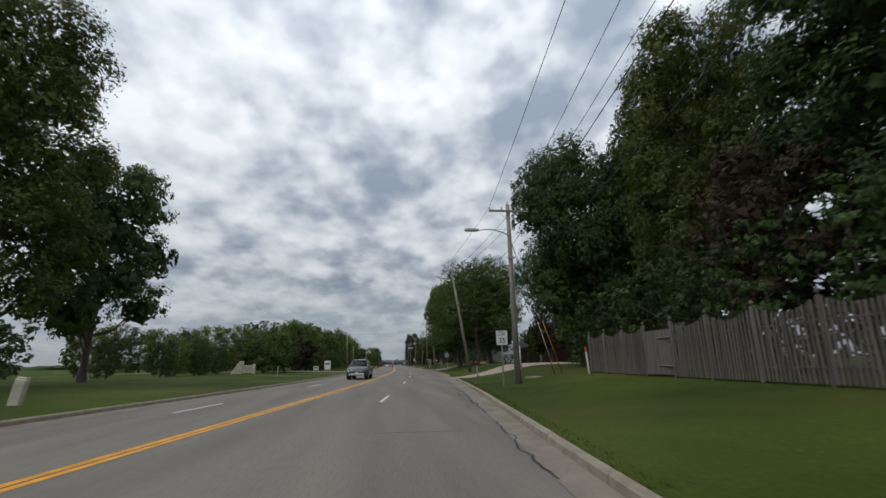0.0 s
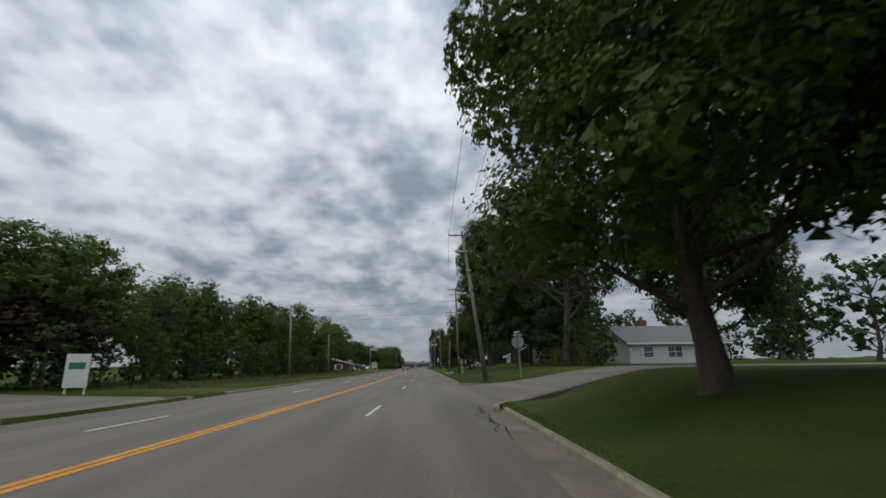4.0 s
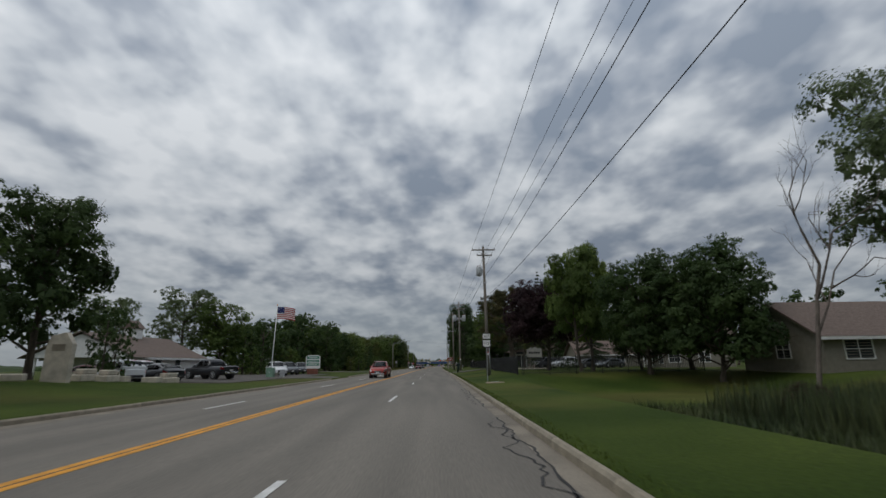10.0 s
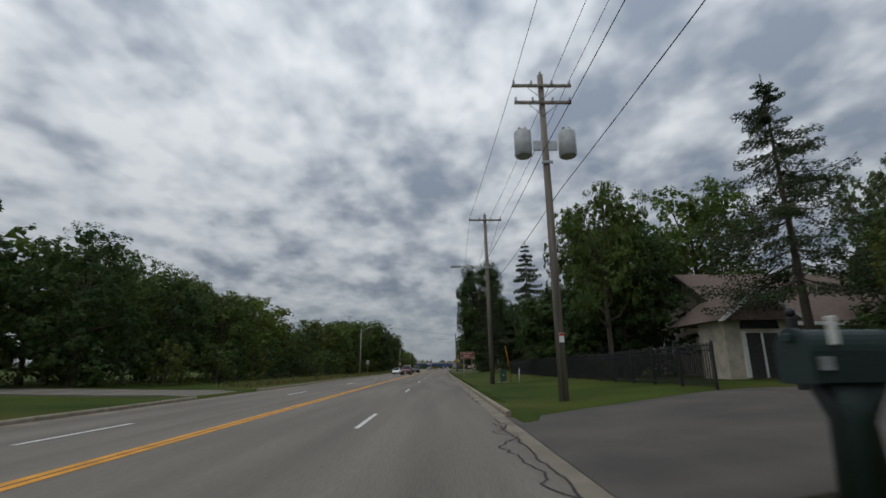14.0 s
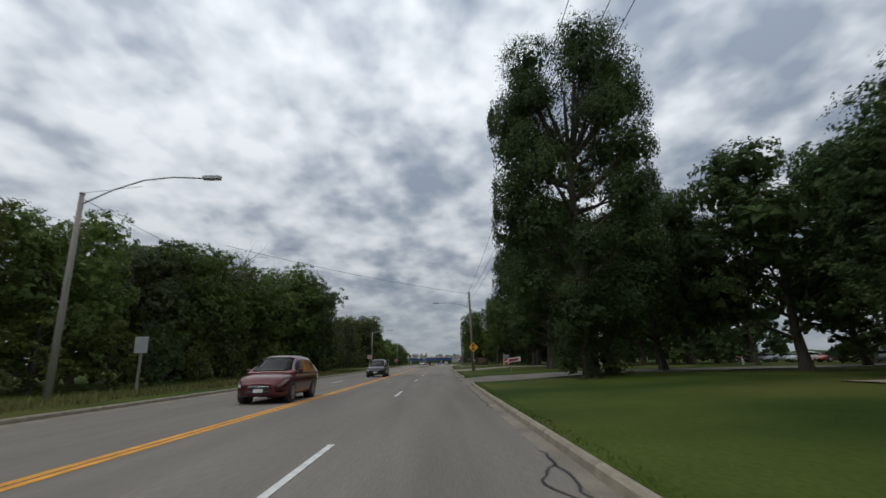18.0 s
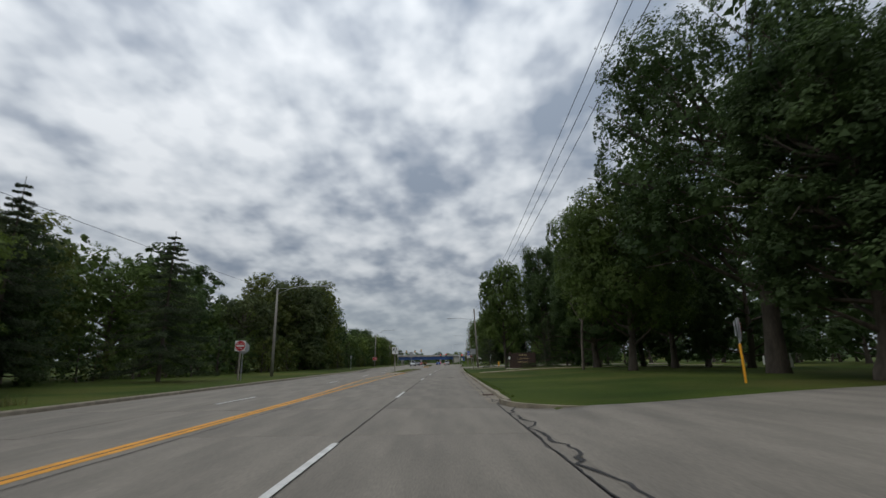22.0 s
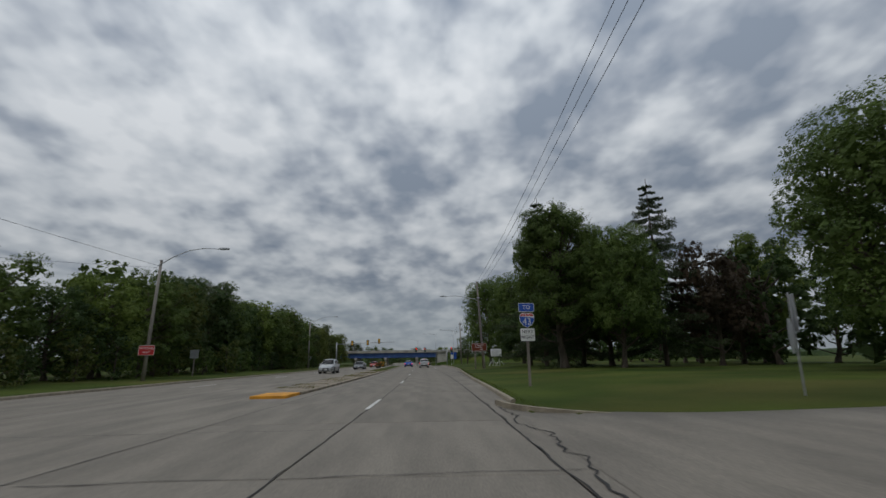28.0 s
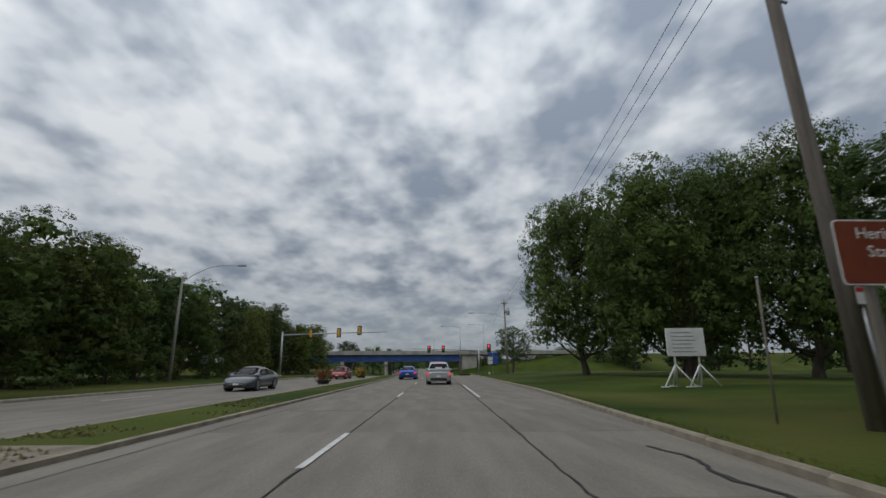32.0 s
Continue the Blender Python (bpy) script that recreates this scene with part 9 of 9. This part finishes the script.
# white board on splayed legs
ob = thing("construction_board", pose(30.3, 598, 0.35, 0, 0, -4), "white plain notice board on splayed white legs", "sign")
part("board", boxm(-0.95, 0.95, -0.04, 0.04, 1.5, 2.9, 0.01), SIGN_WHITE, ob)
for i in range(6):
    part("text_bar", boxm(-0.7, 0.3 + 0.1 * (i % 3), -0.046, -0.041, 2.65 - i * 0.19, 2.7 - i * 0.19), SIGN_BACK, ob)
for u in (-0.6, 0.6):
    part("leg", tubem([(u, 0.05, 0), (u, 0.05, 2.9)], 0.05, 6), SIGN_WHITE, ob)
    for dx, dy in ((-0.75, -0.3), (0.75, -0.3), (0.1, 0.8)):
        part("strut", tubem([(u, 0.05, 1.1), (u + dx, dy, 0.04)], 0.04, 6), SIGN_WHITE, ob)
        part("foot", boxm(u + dx - 0.2, u + dx + 0.2, dy - 0.06, dy + 0.06, 0, 0.06), SIGN_WHITE, ob)
# planters on the median
for x, y, colors in ((8.6, 613.5, "red"), (8.1, 637, "yellow")):
    ob = thing("flower_planter", pose(x, y, 0.09) @ Matrix.Scale(0.62, 4), "round planter full of %s flowers on the median" % colors, "planter")
    part("pot", tubem([(0, 0, 0), (0, 0, 0.1), (0, 0, 0.45), (0, 0, 0.5)], [0.6, 0.75, 0.85, 0.88], 16), BLACK_PLASTIC, ob)
    rng = np.random.default_rng(3)
    P_ = rng.normal(size=(700, 3)) * np.array([0.55, 0.5, 0.4 if colors == "red" else 0.65]) + np.array([0, 0, 1.0])
    part("foliage", leaf_mesh("foliage", P_, P_ * 0.2, 0.2, LEAF["green"], 0.6, 0, rng), None, ob)
    P_ = rng.normal(size=(300, 3)) * np.array([0.6, 0.55, 0.4 if colors == "red" else 0.65]) + np.array([0, 0, 1.1])
    part("blossom", leaf_mesh("blossom", P_, P_ * 0.2, 0.16, STRIPE_RED if colors == "red" else SIGN_YELLOW, 0.9, 0, rng), None, ob)
for x, y, h in ((-11.5, 190.5, 2.6), (-9.8, 192.5, 1.9), (-8.6, 194.5, 1.7), (-13.5, 187.5, 2.2)):
    SPRUCE[0].plant(x, y, h, h * 0.75, "small dark conifer before the office", "shrub", "conifer_bush")
for x, y in ((-15.2, 222), (-16.0, 224.2)):
    SHRUB[0].plant(x, y, 5.6, 3.2, "tall dark columnar arborvitae beside the porch", "tree", "arborvitae")
# low hedge and rail on the far side
for i in range(5):
    SHRUB[2].plant(-14.5 + i * 2.2, 601 + i * 0.8, 1.8, 3.0, "low green hedge along the far verge", "hedge", "hedge_bush")
# park things beyond the trees
for i in range(9):
    vehicle("sedan", 62 + 0.8 * i, 382 + i * 6.2, 90, (WHITE_P, SILVER, GREY_P, RED_P)[i % 4], "car parked far off beyond the park trees", z=ground_z(62, 382) + 0.03)
for i, (x, y) in enumerate(((48, 395), (52, 430), (45, 452), (55, 470))):
    ob = thing("park_post", pose(x, y, 0.4), "white post in the park", "post")
    part("post", boxm(-0.08, 0.08, -0.08, 0.08, -0.2, 1.4, 0.01), SIGN_WHITE, ob)


# ---- marsh ----
def blades(name, pts, h, w, material, lean, rng):
    n = len(pts)
    a = rng.uniform(0, 6.283, n)
    hh = h * rng.uniform(0.55, 1.15, n)
    tip = pts + np.stack([np.cos(a) * lean * hh, np.sin(a) * lean * hh, hh], 1)
    side = np.stack([-np.sin(a), np.cos(a), np.zeros(n)], 1) * w
    v = np.stack([pts - side, pts + side, tip], 1)
    me = bpy.data.meshes.new(name)
    me.vertices.add(n * 3)
    me.vertices.foreach_set("co", v.reshape(-1).astype(np.float32))
    me.loops.add(n * 3)
    me.loops.foreach_set("vertex_index", np.arange(n * 3, dtype=np.int32))
    me.polygons.add(n)
    me.polygons.foreach_set("loop_start", (np.arange(n) * 3).astype(np.int32))
    me.update(calc_edges=True)
    me.materials.append(material)
    return new(name, me)


rng = np.random.default_rng(31)


def scatter(y0, y1, near, far, n, side=1):
    ys = rng.uniform(y0, y1, n)
    out = np.empty((n, 3))
    for i in range(n):
        y = float(ys[i])
        k = kerb_right(y) if side > 0 else kerb_left(y)
        x = cx(y) + k + side * float(rng.uniform(near, far))
        out[i] = (x, y, ground_z(x, y) - 0.02 if not in_lane(x, y, -0.1) else -3.0)
    return out[out[:, 2] > -2.5]


REED = mat("reed_leaves", (0.05, 0.08, 0.03), 0.85, vary=0.3, scale=0.3, island=0.35, bump=0, trans=0.2, second=(0.085, 0.1, 0.035))
P_ = scatter(177, 206, 8.5, 20, 15000)
tagged(blades("cattails", P_, 1.35, 0.05, REED, 0.16, rng), "tall green cattails filling the marsh", "reeds", kind="stuff")
P_ = scatter(174, 208, 6.5, 10, 4000)
tagged(blades("marsh_grass", P_, 0.55, 0.04, REED, 0.4, rng), "rough yellowish grass round the marsh", "grass", kind="stuff")
# short grass along the kerbs
for y0, y1, n in ((-6, 130, 26000), (130, 270, 26000), (280, 420, 26000), (425, 600, 26000)):
    P_ = scatter(y0, y1, 0.0, 0.3, n // 4)
    tagged(blades("verge_grass", P_, 0.075, 0.012, GRASS_BLADE, 0.5, rng), "short blades of grass along the kerb", "grass", kind="stuff")
P_ = np.concatenate([scatter(296, 425, 1.2, 3.8, 9000, -1), scatter(104, 176, 4.5, 7.5, 5000, -1)])
tagged(blades("roadside_weeds", P_, 0.4, 0.03, WEED, 0.3, rng), "tall dry weeds at the edge of the wood", "weeds", kind="stuff")
P_ = scatter(538, 596, 0, 0.01, 6000)
P_[:, 0] = np.array([cx(float(y)) + MED_R - rng.uniform(0.2, 2.4) for y in P_[:, 1]])
P_[:, 2] = 0.09
P_ = P_[np.sin(P_[:, 1] * 1.7) + np.sin(P_[:, 1] * 0.6 + P_[:, 0]) > 0.2]
tagged(blades("median_weeds", P_, 0.055, 0.035, WEED, 0.8, rng), "weeds growing on the traffic island", "weeds", kind="stuff")
# tall ornamental grass by the white house
for x, y in ((20, 119), (21.5, 121), (23.5, 123.5), (22, 117.5)):
    q = rng.normal(size=(260, 3)) * np.array([0.35, 0.35, 0]) + np.array([x, y, ground_z(x, y)])
    tagged(blades("ornamental_grass", q, 1.9, 0.03, WEED, 0.3, rng), "clump of tall dry ornamental grass", "grass")


# ---- the overpass ----
def overpass():
    ob = thing("overpass", pose(0, 0, 0), "concrete highway overpass on blue steel girders", "bridge")
    y0, y1 = 702.0, 716.0
    part("deck", boxm(-60, 70, y0 - 1.0, y1 + 1.0, 4.5, 4.95, 0.03), BRIDGE_CONC, ob)
    for y in (y0 - 1.0, y1 + 0.7):
        part("parapet", boxm(-60, 70, y, y + 0.3, 4.95, 5.5, 0.03), BRIDGE_CONC, ob)
    for i in range(5):
        y = y0 + i * 3.4
        bm = bmesh.new()
        prism(bm, [(y - 0.25, 2.75), (y + 0.25, 2.75), (y + 0.25, 2.83), (y + 0.03, 2.87), (y + 0.03, 4.4), (y + 0.25, 4.45), (y + 0.25, 4.5), (y - 0.25, 4.5), (y - 0.25, 4.45), (y - 0.03, 4.4), (y - 0.03, 2.87), (y - 0.25, 2.83)], "x", -34, 24.8)
        part("girder", bm, BLUE_STEEL, ob, "blue painted steel girder")
    for x in np.arange(-32, 24, 2.2):
        part("stiffener", boxm(x - 0.02, x + 0.02, y0 - 0.22, y0 - 0.03, 2.85, 4.42), BLUE_STEEL, ob)
    for x in (-6.5, 5.0, 17.0):
        pier = part("pier_cap", boxm(x - 0.5, x + 0.5, y0 - 0.6, y1 + 0.6, 1.9, 2.73, 0.05), BRIDGE_CONC, ob)
        for y in (y0 + 0.5, y0 + 7, y1 - 0.5):
            part("pier_column", tubem([(x, y, -4), (x, y, 1.9)], 0.4, 12), BRIDGE_CONC, pier)
    for s, x in ((1, 25.0), (-1, -34.0)):
        part("abutment", boxm(min(x, x + s * 4), max(x, x + s * 4), y0 - 0.5, y1 + 0.5, -4, 4.5, 0.05), BRIDGE_CONC, ob)


overpass()


def bank(name, x0, x1, label):
    """The sloping earth bank that carries the highway up to the bridge."""
    bm = bmesh.new()
    xs = np.linspace(x0, x1, 26)
    prof = [(684, -0.2), (690, 0.8), (696, 2.6), (701.2, 4.6), (717, 4.6), (722, 2.6), (734, -0.3)]
    rows = []
    for i, x in enumerate(xs):
        k = min(1.0, i / 6)
        rows.append([bm.verts.new((float(x), y if y > 701 else 701 - (701 - y) * (0.3 + 0.7 * k), z * (0.15 + 0.85 * k) + 0.12 * noise.noise((float(x) * 0.3, y * 0.3, 2)) - (1 - k) * 0.4)) for y, z in prof])
    for r, s in zip(rows, rows[1:]):
        for j in range(len(prof) - 1):
            bm.faces.new((r[j], r[j + 1], s[j + 1], s[j])).smooth = True
    for f in bm.faces:
        f.normal_update()
        if f.normal.z < 0:
            f.normal_flip()
    tagged(new(name, mesh_of(name, bm, GRASS)), label, "embankment", kind="structure")


bank("embankment_right", 22.5, 160, "grassy bank carrying the highway up to the bridge")
bank("embankment_left", -32, -170, "grassy bank carrying the highway up to the bridge")
for i in range(7):
    WOOD[i % 5].plant(-40 + i * 7 + random.uniform(-2, 2), 745 + random.uniform(-8, 12), random.uniform(9, 12), 9, "tree beyond the overpass", "tree", "wood_tree")
for i in range(12):
    WOOD[i % 5].plant(8 + i * 8 + random.uniform(-3, 3), 790 + random.uniform(-10, 30), random.uniform(7, 10), 10, "tree beyond the overpass", "tree", "wood_tree")
for x, y, h in ((24, 690, 11), (33, 720, 14), (18, 760, 12)):
    ob = thing("street_lamp", pose(x, y, 0), "distant street lamp beyond the bridge", "street lamp")
    part("pole", taper(bmesh.new(), (0, 0, -0.2), (0, 0, h), 0.14, 0.08), STEEL, ob)
    lamp_arm(ob, h - 0.5, 4.0, 0.5, -1)
# wooded ridge far beyond
bm = bmesh.new()
prev = None
for i in range(161):
    x = -900 + i * 12
    h = 9 + 5 * noise.noise((x * 0.012, 3.1, 0)) + 3 * noise.noise((x * 0.06, 1.0, 0)) + 1.2 * noise.noise((x * 0.3, 1.0, 5))
    cur = [bm.verts.new((x, 1050 + 30 * noise.noise((x * 0.01, 7, 0)), -3)), bm.verts.new((x, 1060, h * 0.7)), bm.verts.new((x, 1085, h))]
    if prev:
        for j in range(2):
            bm.faces.new((prev[j], cur[j], cur[j + 1], prev[j + 1]))
    prev = cur
tagged(new("far_woods", mesh_of("far_woods", bm, LEAF["dark"])), "distant wooded ridge along the horizon", "woods", kind="stuff")

lay_slabs()
lay_kerb(kerb_r, -40, 660, 1, SIDE_ROADS_R + DRIVES_R)
lay_kerb(kerb_l, -40, 640, -1, SIDE_ROADS_L + DRIVES_L)

# from plan units to metres
for ob in list(scene.objects):
    if ob.parent is None and ob.type in ("MESH", "EMPTY"):
        ob.matrix_basis = Matrix.Scale(PLAN, 4) @ ob.matrix_basis
